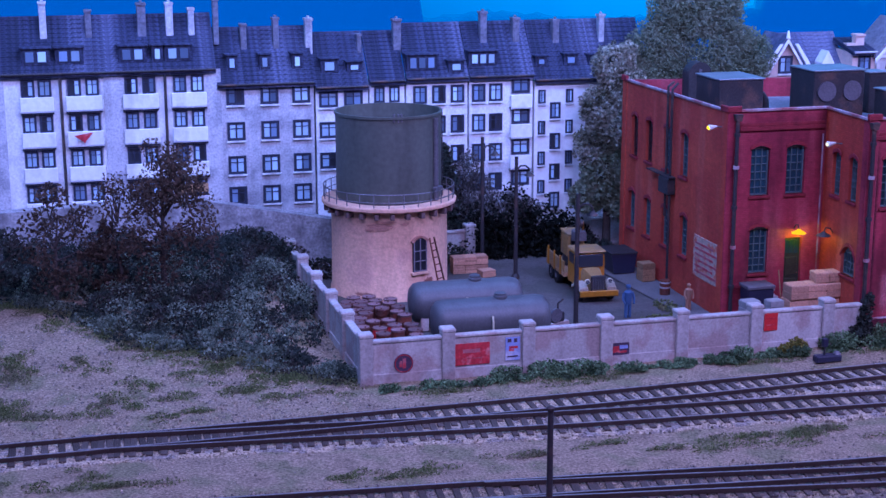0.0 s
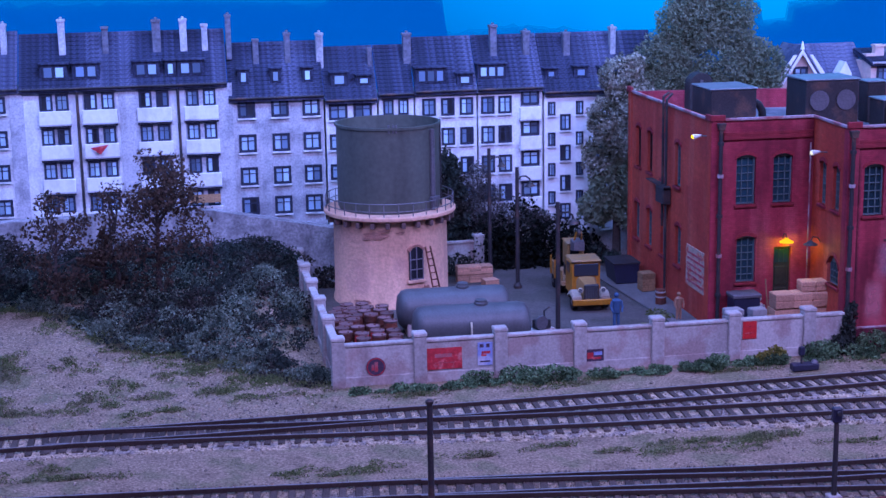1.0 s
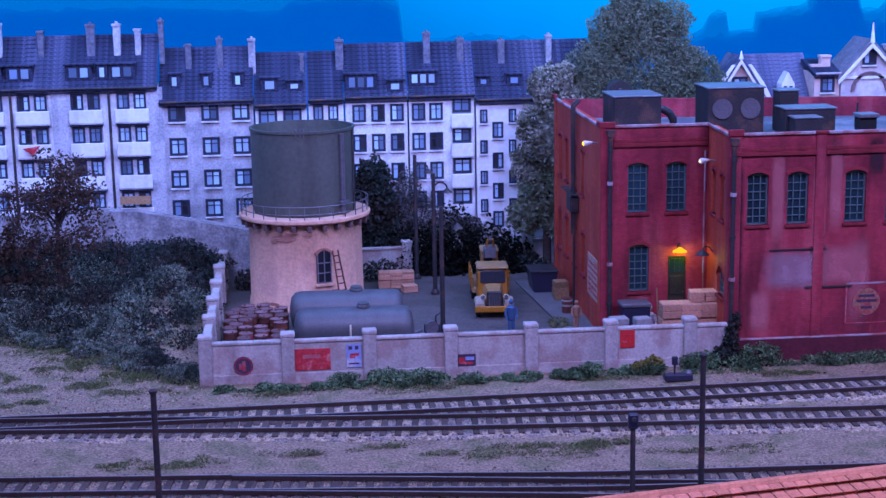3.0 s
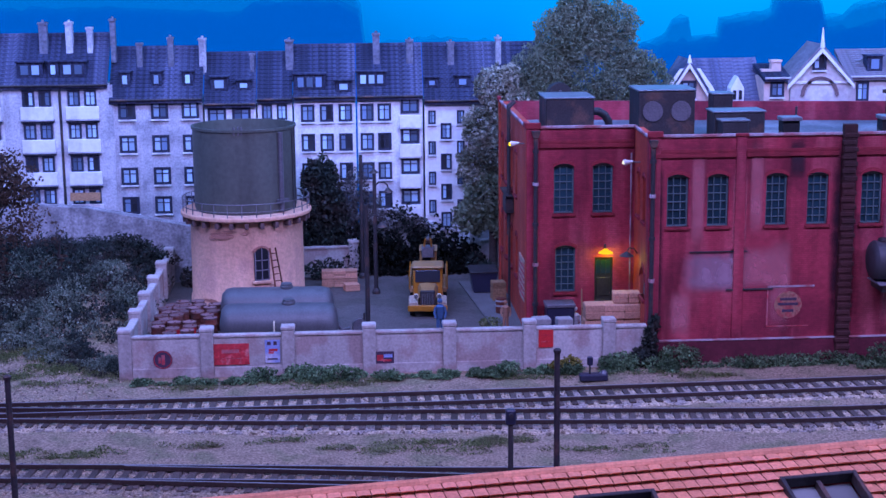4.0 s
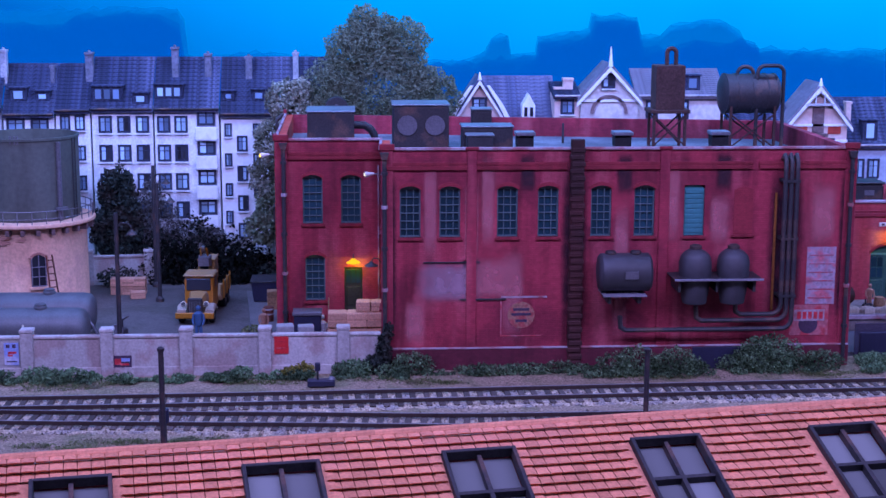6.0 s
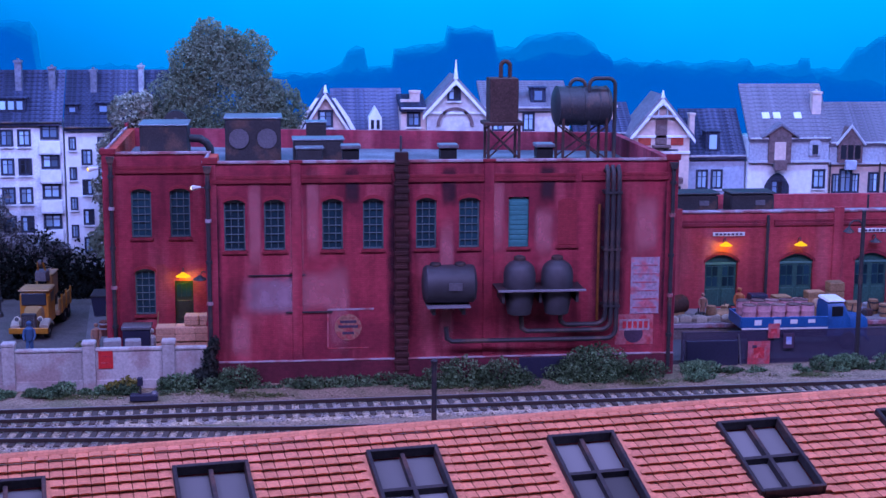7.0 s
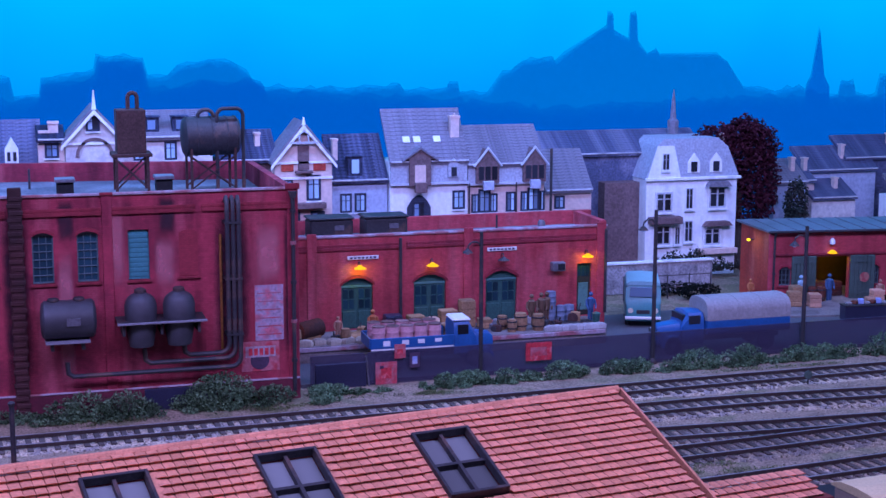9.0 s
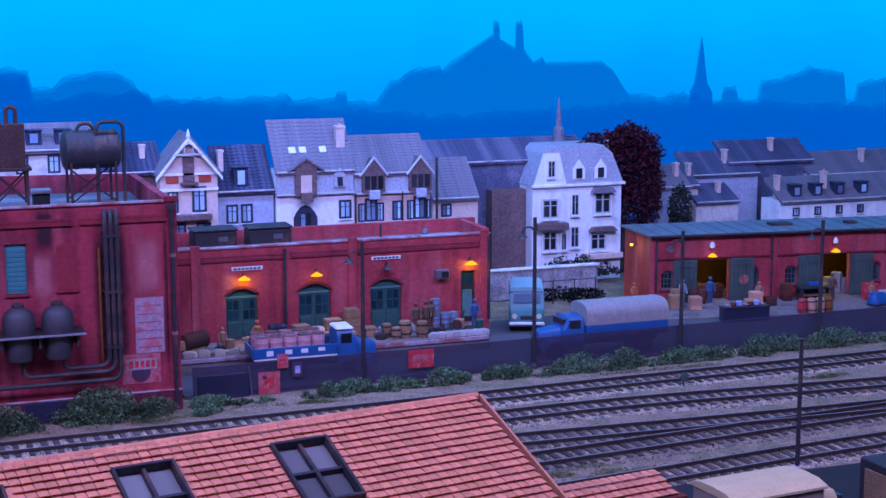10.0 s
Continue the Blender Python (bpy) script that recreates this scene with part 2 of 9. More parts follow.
M = {
    "soil": mat("soil", (0.300, 0.215, 0.148), 0.95, fine=0.013, wide=0.26, vary=0.50, bump=1.0, second=(0.155, 0.130, 0.076), amount=0.48),
    "yard": mat("yard", (0.110, 0.095, 0.090), 0.9, fine=0.015, wide=0.3, vary=0.22, bump=0.5, second=(0.075, 0.068, 0.060)),
    "apron": mat("apron", (0.21, 0.175, 0.165), 0.9, fine=0.015, wide=0.2, vary=0.25, bump=0.4, second=(0.12, 0.10, 0.095), amount=0.4),
    "asphalt": mat("asphalt", (0.09, 0.09, 0.10), 0.7, fine=0.01, wide=0.3, vary=0.2, bump=0.3),
    "ballast": mat("ballast", (0.38, 0.29, 0.20), 0.95, fine=0.012, wide=0.1, vary=0.6, bump=1.0, second=(0.16, 0.13, 0.11), amount=0.6, island=0.5),
    "rail": mat("rail", (0.07, 0.045, 0.04), 0.45, 0.5, vary=0.2, bump=0.1),
    "rail_top": mat("rail_top", (0.30, 0.27, 0.27), 0.55, 0.6, vary=0.15, bump=0.0),
    "sleeper": mat("sleeper", (0.085, 0.062, 0.052), 0.85, fine=0.01, vary=0.35, bump=0.5, island=0.35),
    "concrete": mat("concrete", (0.46, 0.415, 0.39), 0.85, fine=0.015, wide=0.16, vary=0.16, bump=0.3, second=(0.36, 0.27, 0.25), amount=0.5, streak=0.35, island=0.10),
    "wall_old": mat("wall_old", (0.38, 0.36, 0.37), 0.9, fine=0.02, wide=0.16, vary=0.36, bump=0.6, second=(0.20, 0.19, 0.20), amount=0.55, streak=0.6),
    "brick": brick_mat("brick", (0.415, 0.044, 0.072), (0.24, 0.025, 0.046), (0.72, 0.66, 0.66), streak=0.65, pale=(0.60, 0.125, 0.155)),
    "brick_trim": brick_mat("brick_trim", (0.32, 0.034, 0.050), (0.24, 0.024, 0.036), (0.75, 0.7, 0.7), streak=0.5),
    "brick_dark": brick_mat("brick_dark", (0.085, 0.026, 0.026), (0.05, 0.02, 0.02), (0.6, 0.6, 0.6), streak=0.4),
    "brick_orange": brick_mat("brick_orange", (0.60, 0.085, 0.050), (0.46, 0.056, 0.040), (0.66, 0.60, 0.60), streak=0.35, pale=(0.60, 0.15, 0.11)),
    "roofing": mat("roofing", (0.10, 0.11, 0.13), 0.8, fine=0.02, wide=0.5, vary=0.25, bump=0.3, second=(0.17, 0.18, 0.20), amount=0.5),
    "coping": mat("coping", (0.38, 0.30, 0.34), 0.7, vary=0.2, second=(0.28, 0.10, 0.11), amount=0.5),
    "green_paint": mat("green_paint", (0.03, 0.10, 0.085), 0.5, vary=0.25, bump=0.1),
    "green_dull": mat("green_dull", (0.055, 0.085, 0.07), 0.6, vary=0.25, bump=0.2, streak=0.4),
    "glass": glass_mat("glass", (0.010, 0.042, 0.058), 0.3),
    "sash": mat("sash", (0.085, 0.135, 0.140), 0.5, vary=0.2, bump=0.0),
    "glass_house": glass_mat("glass_house", (0.36, 0.52, 0.66), 0.4),
    "glass_dim": glass_mat("glass_dim", (0.13, 0.20, 0.30), 0.4),
    "glass_dark": glass_mat("glass_dark", (0.02, 0.022, 0.03), 0.3),
    "tower_plaster": mat("tower_plaster", (0.74, 0.41, 0.28), 0.9, fine=0.02, wide=0.2, vary=0.12, bump=0.35, second=(0.62, 0.34, 0.25), amount=0.3, streak=0.16),
    "tower_bare": brick_mat("tower_bare", (0.50, 0.24, 0.18), (0.38, 0.16, 0.12), (0.8, 0.75, 0.7)),
    "tank_green": mat("tank_green", (0.085, 0.090, 0.075), 0.6, 0.0, fine=0.03, wide=0.3, vary=0.14, bump=0.1, streak=0.45),
    "tank_grey": mat("tank_grey", (0.100, 0.100, 0.108), 0.5, 0.1, wide=0.25, vary=0.12, bump=0.05, streak=0.3),
    "iron": mat("iron", (0.034, 0.030, 0.034), 0.6, 0.15, vary=0.3, bump=0.2, second=(0.09, 0.05, 0.04), amount=0.3, streak=0.3),
    "iron_dusty": mat("iron_dusty", (0.062, 0.056, 0.066), 0.6, 0.2, fine=0.04, wide=0.3, vary=0.12, bump=0.05, second=(0.042, 0.038, 0.044), amount=0.5, streak=0.3),
    "iron_pale": mat("iron_pale", (0.22, 0.20, 0.23), 0.6, 0.2, vary=0.2, bump=0.1),
    "iron_grey": mat("iron_grey", (0.16, 0.15, 0.17), 0.5, 0.5, vary=0.2, bump=0.1),
    "rust": mat("rust", (0.13, 0.035, 0.022), 0.8, vary=0.3, second=(0.07, 0.03, 0.025), island=0.4),
    "barrel_lid": mat("barrel_lid", (0.20, 0.115, 0.115), 0.7, vary=0.3, second=(0.14, 0.06, 0.05), amount=0.5, island=0.45),
    "red_paint": mat("red_paint", (0.55, 0.02, 0.025), 0.5, vary=0.15, bump=0.1),
    "red_faded": mat("red_faded", (0.50, 0.035, 0.05), 0.7, fine=0.02, wide=0.06, vary=0.25, second=(0.55, 0.15, 0.16), amount=0.25),
    "yellow": mat("yellow", (0.38, 0.15, 0.010), 0.45, vary=0.18, bump=0.1, second=(0.42, 0.16, 0.02), amount=0.35),
    "white_paint": mat("white_paint", (0.72, 0.70, 0.68), 0.6, vary=0.08, bump=0.1),
    "cream": mat("cream", (0.62, 0.55, 0.40), 0.55, vary=0.08, bump=0.1),
    "blue_paint": mat("blue_paint", (0.015, 0.095, 0.27), 0.4, vary=0.12, bump=0.05),
    "teal_paint": mat("teal_paint", (0.05, 0.20, 0.21), 0.4, vary=0.12, bump=0.05),
    "canvas": mat("canvas", (0.28, 0.265, 0.265), 0.9, fine=0.02, vary=0.12, bump=0.3),
    "chrome": mat("chrome", (0.5, 0.5, 0.52), 0.25, 0.9, vary=0.05, bump=0.0),
    "rubber": mat("rubber", (0.018, 0.018, 0.02), 0.85, vary=0.2),
    "wood": mat("wood", (0.30, 0.17, 0.09), 0.8, fine=0.01, vary=0.3, bump=0.4, island=0.3),
    "crate_wood": mat("crate_wood", (0.50, 0.26, 0.17), 0.8, fine=0.01, vary=0.2, bump=0.3, island=0.25),
    "tile": mat("tile", (0.63, 0.24, 0.135), 0.75, fine=0.012, wide=0.3, vary=0.16, bump=0.25, second=(0.58, 0.22, 0.135), amount=0.4, island=0.16),
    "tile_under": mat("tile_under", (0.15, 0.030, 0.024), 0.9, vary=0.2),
    "slate": mat("slate", (0.036, 0.044, 0.086), 0.8, fine=0.014, wide=0.2, vary=0.45, bump=0.7, second=(0.070, 0.078, 0.13), amount=0.5, ribs=0.045),
    "slate_light": mat("slate_light", (0.20, 0.185, 0.22), 0.8, fine=0.02, wide=0.2, vary=0.25, bump=0.5, second=(0.14, 0.13, 0.16), amount=0.5),
    "plaster": mat("plaster", (0.76, 0.77, 0.78), 0.9, fine=0.016, wide=0.25, vary=0.15, bump=0.2, second=(0.50, 0.50, 0.52), amount=0.35, streak=0.35),
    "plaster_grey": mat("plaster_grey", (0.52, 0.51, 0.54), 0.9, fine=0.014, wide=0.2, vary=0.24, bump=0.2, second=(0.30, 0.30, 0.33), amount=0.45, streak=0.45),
    "plaster_pink": mat("plaster_pink", (0.66, 0.48, 0.42), 0.9, fine=0.03, vary=0.10, bump=0.2, second=(0.55, 0.42, 0.38), amount=0.3),
    "chimney_stone": mat("chimney_stone", (0.15, 0.15, 0.19), 0.9, fine=0.02, vary=0.3, bump=0.3),
    "stone_dark": mat("stone_dark", (0.16, 0.10, 0.10), 0.9, fine=0.02, vary=0.25, bump=0.4),
    "leaf": mat("leaf", (0.19, 0.29, 0.155), 0.7, fine=0.01, wide=0.12, vary=0.3, bump=0.0, island=0.65, second=(0.080, 0.125, 0.065), amount=0.5),
    "leaf_dark": mat("leaf_dark", (0.054, 0.070, 0.060), 0.7, fine=0.01, wide=0.2, vary=0.3, bump=0.0, island=0.6, second=(0.065, 0.055, 0.048), amount=0.5),
    "leaf_tree": mat("leaf_tree", (0.26, 0.29, 0.20), 0.7, fine=0.02, wide=0.22, vary=0.2, bump=0.0, island=0.20, second=(0.19, 0.22, 0.145), amount=0.5),
    "leaf_pale": mat("leaf_pale", (0.46, 0.45, 0.36), 0.7, fine=0.02, vary=0.3, bump=0.0, island=0.5, second=(0.13, 0.13, 0.09), amount=0.5),
    "leaf_brown": mat("leaf_brown", (0.105, 0.065, 0.048), 0.7, fine=0.01, vary=0.3, bump=0.0, island=0.42),
    "leaf_red": mat("leaf_red", (0.092, 0.020, 0.034), 0.7, fine=0.01, vary=0.3, bump=0.0, island=0.42),
    "grass": mat("grass", (0.180, 0.205, 0.085), 0.8, fine=0.01, vary=0.3, bump=0.0, island=0.42, second=(0.17, 0.16, 0.09), amount=0.4),
    "bark": mat("bark", (0.06, 0.045, 0.04), 0.9, vary=0.3, bump=0.5),
    "poster_blue": mat("poster_blue", (0.25, 0.32, 0.60), 0.6, vary=0.15, second=(0.5, 0.5, 0.6), amount=0.4),
    "poster_dark": mat("poster_dark", (0.06, 0.03, 0.06), 0.6, vary=0.2),
    "ghost_sign": mat("ghost_sign", (0.44, 0.13, 0.15), 0.8, fine=0.02, wide=0.07, vary=0.2, second=(0.42, 0.05, 0.065), amount=0.55),
    "ghost_grey": mat("ghost_grey", (0.36, 0.12, 0.16), 0.8, fine=0.02, wide=0.10, vary=0.2, second=(0.38, 0.06, 0.08), amount=0.45),
    "notice_grey": mat("notice_grey", (0.36, 0.26, 0.33), 0.8, fine=0.02, wide=0.08, vary=0.25, second=(0.40, 0.11, 0.14), amount=0.45),
    "sign_tan": mat("sign_tan", (0.48, 0.35, 0.27), 0.8, fine=0.012, wide=0.06, vary=0.25, second=(0.48, 0.12, 0.08), amount=0.4),
    "figure_blue": mat("figure_blue", (0.045, 0.10, 0.20), 0.7, vary=0.1),
    "figure_tan": mat("figure_tan", (0.35, 0.18, 0.12), 0.7, vary=0.1),
    "glass_sky": glass_mat("glass_sky", (0.135, 0.14, 0.135), 0.45),
    "glass_van": glass_mat("glass_van", (0.20, 0.30, 0.42), 0.2),
    "pink_drum": mat("pink_drum", (0.55, 0.27, 0.30), 0.5, vary=0.15, bump=0.05),
    "teal_light": mat("teal_light", (0.22, 0.40, 0.42), 0.4, vary=0.1, bump=0.05),
    "van_cream": mat("van_cream", (0.60, 0.45, 0.24), 0.55, vary=0.1, bump=0.05),
    "van_brown": mat("van_brown", (0.30, 0.22, 0.17), 0.55, vary=0.1, bump=0.05),
    "roof_metal": mat("roof_metal", (0.19, 0.20, 0.225), 0.45, 0.3, wide=0.25, vary=0.18, bump=0.1, streak=0.3),
    "rust_dark": mat("rust_dark", (0.075, 0.038, 0.034), 0.75, 0.2, vary=0.3, bump=0.3, streak=0.3),
    "green_light": mat("green_light", (0.09, 0.22, 0.20), 0.5, vary=0.2, bump=0.1),
    "night_blue": mat("night_blue", (0.02, 0.02, 0.045), 0.4, vary=0.2, bump=0.0),
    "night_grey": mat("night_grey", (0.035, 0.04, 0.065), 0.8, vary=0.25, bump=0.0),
    "frame_white": mat("frame_white", (0.46, 0.47, 0.51), 0.6, vary=0.12, bump=0.0),
    "plaster_white": mat("plaster_white", (0.80, 0.80, 0.80), 0.9, fine=0.03, vary=0.06, bump=0.15, second=(0.66, 0.66, 0.68), amount=0.3, streak=0.2),
    "plaster_pale": mat("plaster_pale", (0.62, 0.57, 0.54), 0.9, fine=0.03, vary=0.12, bump=0.2, second=(0.45, 0.40, 0.40), amount=0.4),
    "plaster_blue": mat("plaster_blue", (0.36, 0.40, 0.50), 0.9, fine=0.03, vary=0.15, bump=0.2),
    "slate_pale": mat("slate_pale", (0.38, 0.39, 0.45), 0.8, fine=0.02, wide=0.15, vary=0.2, bump=0.4, second=(0.34, 0.36, 0.42), amount=0.4),
    "lamp_pale": mat("lamp_pale", (0.8, 0.8, 0.85), 0.2, vary=0.05, bump=0.0),
    "lamp_amber": emit_mat("lamp_amber", (1.0, 0.52, 0.02), 1.3),
    "sack": mat("sack", (0.34, 0.28, 0.22), 0.95, vary=0.2, island=0.2),
    "sack_tan": mat("sack_tan", (0.50, 0.32, 0.22), 0.95, vary=0.2, island=0.2),
    "sack_white": mat("sack_white", (0.36, 0.34, 0.34), 0.95, vary=0.15, island=0.2),
    "figure_orange": mat("figure_orange", (0.42, 0.13, 0.05), 0.7, vary=0.1),
    "figure_brown": mat("figure_brown", (0.14, 0.08, 0.05), 0.7, vary=0.1),
    "figure_pale": mat("figure_pale", (0.25, 0.38, 0.45), 0.7, vary=0.1),
    "drum_blue": mat("drum_blue", (0.16, 0.20, 0.28), 0.5, 0.2, vary=0.15),
    "leaf_yellow": mat("leaf_yellow", (0.22, 0.19, 0.05), 0.7, fine=0.01, vary=0.3, bump=0.0, island=0.5),
    "leaf_grey": mat("leaf_grey", (0.25, 0.29, 0.215), 0.5, fine=0.01, vary=0.3, bump=0.0, island=0.5, second=(0.07, 0.09, 0.07), amount=0.5),
    "leaf_greyblue": mat("leaf_greyblue", (0.16, 0.15, 0.15), 0.8, fine=0.01, vary=0.3, bump=0.0, island=0.5),
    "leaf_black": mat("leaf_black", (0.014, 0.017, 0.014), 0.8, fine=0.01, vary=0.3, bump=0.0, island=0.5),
    "platform_black": mat("platform_black", (0.022, 0.020, 0.022), 0.8, vary=0.25, bump=0.2),
    "yellow_dirty": mat("yellow_dirty", (0.33, 0.18, 0.06), 0.6, vary=0.25, bump=0.1, second=(0.22, 0.14, 0.08), amount=0.5),
    "asphalt_pale": mat("asphalt_pale", (0.14, 0.13, 0.13), 0.9, vary=0.2, bump=0.3),
    "lamp_hot": emit_mat("lamp_hot", (1.0, 0.66, 0.03), 2.2),
    "lamp_white": emit_mat("lamp_white", (0.9, 0.85, 0.7), 1.2),
    "plinth_brick": brick_mat("plinth_brick", (0.17, 0.026, 0.045), (0.12, 0.020, 0.034), (0.75, 0.7, 0.7), streak=0.5),
    "rust_orange": mat("rust_orange", (0.26, 0.085, 0.02), 0.8, vary=0.3, bump=0.2),
    "slate_mid": mat("slate_mid", (0.085, 0.095, 0.16), 0.8, fine=0.02, wide=0.2, vary=0.3, bump=0.5, second=(0.14, 0.14, 0.20), amount=0.4),
    "roundel": mat("roundel", (0.34, 0.15, 0.11), 0.8, fine=0.012, wide=0.05, vary=0.3, second=(0.30, 0.06, 0.06), amount=0.5),
    "brick_light": brick_mat("brick_light", (0.54, 0.070, 0.090), (0.40, 0.048, 0.064), (0.75, 0.7, 0.7), streak=0.45, pale=(0.62, 0.15, 0.17)),
    "door_dark": mat("door_dark", (0.030, 0.032, 0.022), 0.55, vary=0.25, bump=0.1),
    "veil_tint": see_through_mat("veil_tint", (0.055, 0.045, 0.085), 0.62),
    "soot": stain_mat("soot", (0.045, 0.016, 0.026), 0.70),
    "limewash_grey": stain_mat("limewash_grey", (0.42, 0.24, 0.30), 0.70),
    "limewash": stain_mat("limewash", (0.58, 0.17, 0.20), 0.62),
    "sky": sky_mat("sky"),
    "haze_far": haze_mat("haze_far", (0.0, 0.19, 0.80), 0.92, 0.24),
    "haze_near": haze_mat("haze_near", (0.0, 0.125, 0.70), 0.92, 0.26),
}


for key, m in M.items():
    # leaves let part of the light through
    if key.startswith("leaf") or key == "grass":
        nt = m.node_tree
        bsdf, thin, both = nt.nodes["Principled BSDF"], nt.nodes.new("ShaderNodeBsdfTranslucent"), nt.nodes.new("ShaderNodeMixShader")
        nt.links.new(bsdf.inputs["Base Color"].links[0].from_socket, thin.inputs["Color"])
        bsdf.inputs["Specular IOR Level"].default_value = 0.12
        both.inputs[0].default_value = 0.45
        nt.links.new(bsdf.outputs[0], both.inputs[1]), nt.links.new(thin.outputs[0], both.inputs[2])
        nt.links.new(both.outputs[0], nt.nodes["Material Output"].inputs["Surface"])


# ---- mesh helpers ----
def thing(name, x=0, y=0, z=0, rz=0, label="", category="", group="", kind=""):
    ob = new(name)
    ob.empty_display_size = 0.01
    ob.matrix_basis = T(x, y, z, rz)
    return tagged(ob, label, category, group, kind)


def mesh_of(name, bm, m, smooth=False):
    bmesh.ops.scale(bm, vec=(U, U, U), verts=bm.verts)
    bmesh.ops.recalc_face_normals(bm, faces=bm.faces)
    me = bpy.data.meshes.new(name)
    bm.to_mesh(me)
    bm.free()
    me.materials.append(M[m])
    if smooth:
        me.shade_smooth()
        me.set_sharp_from_angle(angle=radians(40))
    return me


def part(name, bm, m, parent=None, label="", at=None, smooth=False):
    ob = new(name, mesh_of(name, bm, m, smooth))
    ob.parent = parent
    if at is not None:
        ob.matrix_basis = at
    if label:
        ob["label"] = label
    return ob


def put(name, me, parent, at, label=""):
    ob = new(name, me)
    ob.parent, ob.matrix_basis = parent, at
    if label:
        ob["label"] = label
    return ob


def box(x0, x1, y0, y1, z0, z1, bev=0.0, bm=None):
    bm = bm or bmesh.new()
    vs = [bm.verts.new((x, y, z)) for z in (z0, z1) for y in (y0, y1) for x in (x0, x1)]
    fs = [bm.faces.new([vs[i] for i in f]) for f in ((0, 2, 3, 1), (4, 5, 7, 6), (0, 1, 5, 4), (2, 6, 7, 3), (0, 4, 6, 2), (1, 3, 7, 5))]
    if bev:
        bmesh.ops.bevel(bm, geom=list({e for f in fs for e in f.edges}), offset=bev, segments=1, affect="EDGES", profile=0.5)
    return bm


def prism(outline, y0, y1, bm=None):
    """An outline in x and z, pushed from y0 to y1."""
    bm = bm or bmesh.new()
    a, b = ([bm.verts.new((x, y, z)) for x, z in outline] for y in (y0, y1))
    n = len(outline)
    bm.faces.new(a), bm.faces.new(b[::-1])
    for i in range(n):
        bm.faces.new((a[i], b[i], b[(i + 1) % n], a[(i + 1) % n]))
    return bm


def slab(outline, z0, z1, bm=None):
    """An outline in x and y, raised from z0 to z1."""
    bm = bm or bmesh.new()
    a, b = ([bm.verts.new((x, y, z)) for x, y in outline] for z in (z0, z1))
    n = len(outline)
    bm.faces.new(a[::-1]), bm.faces.new(b)
    for i in range(n):
        bm.faces.new((a[i], a[(i + 1) % n], b[(i + 1) % n], b[i]))
    return bm


def rod(p, q, r, r2=None, seg=10, bm=None):
    bm = bm or bmesh.new()
    p, q = Vector(p), Vector(q)
    r2 = r if r2 is None else r2
    turn = (q - p).to_track_quat("Z", "Y").to_matrix()
    rings = []
    for c, rr in ((p, r), (q, r2)):
        rings.append([bm.verts.new(c + turn @ Vector((rr * math.cos(a), rr * math.sin(a), 0))) for a in (i * 2 * math.pi / seg for i in range(seg))])
    for i in range(seg):
        j = (i + 1) % seg
        bm.faces.new((rings[0][i], rings[0][j], rings[1][j], rings[1][i]))
    bm.faces.new(rings[0][::-1]), bm.faces.new(rings[1])
    return bm


def pipe(points, r, seg=8, bm=None):
    """A bent pipe, with its corners mitred."""
    bm = bm or bmesh.new()
    pts = [Vector(p) for p in points]
    old, ref = None, None
    for i, p in enumerate(pts):
        a = (pts[i] - pts[i - 1]).normalized() if i else None
        b = (pts[i + 1] - pts[i]).normalized() if i + 1 < len(pts) else None
        d = ((a or b) + (b or a)).normalized()
        stretch = 1 / max(0.5, d.dot(b or a))
        ref = ref or (Vector((0, 0, 1)) if abs(d.z) < 0.9 else Vector((0, 1, 0)))
        s = d.cross(ref).normalized()
        ref = s.cross(d).normalized()
        bend = (a - b) if a and b else Vector((0, 0, 0))
        ring = []
        for k in range(seg):
            o = r * (math.cos(2 * math.pi * k / seg) * s + math.sin(2 * math.pi * k / seg) * ref)
            if bend.length > 1e-4:
                n = bend.normalized()
                o += n * o.dot(n) * (stretch - 1)
            ring.append(bm.verts.new(p + o))
        if old:
            for k in range(seg):
                bm.faces.new((old[k], old[(k + 1) % seg], ring[(k + 1) % seg], ring[k]))
        else:
            bm.faces.new(ring[::-1])
        old = ring
    bm.faces.new(old)
    return bm


def lathe(profile, seg=32, bm=None, cx=0, cy=0):
    """A body turned about the z axis from (radius, z) pairs."""
    bm = bm or bmesh.new()
    old = None
    for r, z in profile:
        ring = [bm.verts.new((cx + r * math.cos(2 * math.pi * k / seg), cy + r * math.sin(2 * math.pi * k / seg), z)) for k in range(seg)]
        if old:
            for k in range(seg):
                bm.faces.new((old[k], old[(k + 1) % seg], ring[(k + 1) % seg], ring[k]))
        else:
            bm.faces.new(ring[::-1])
        old = ring
    bm.faces.new(old)
    return bm


def laid(bm, turn, verts=None):
    bmesh.ops.transform(bm, matrix=turn, verts=verts or bm.verts)
    return bm


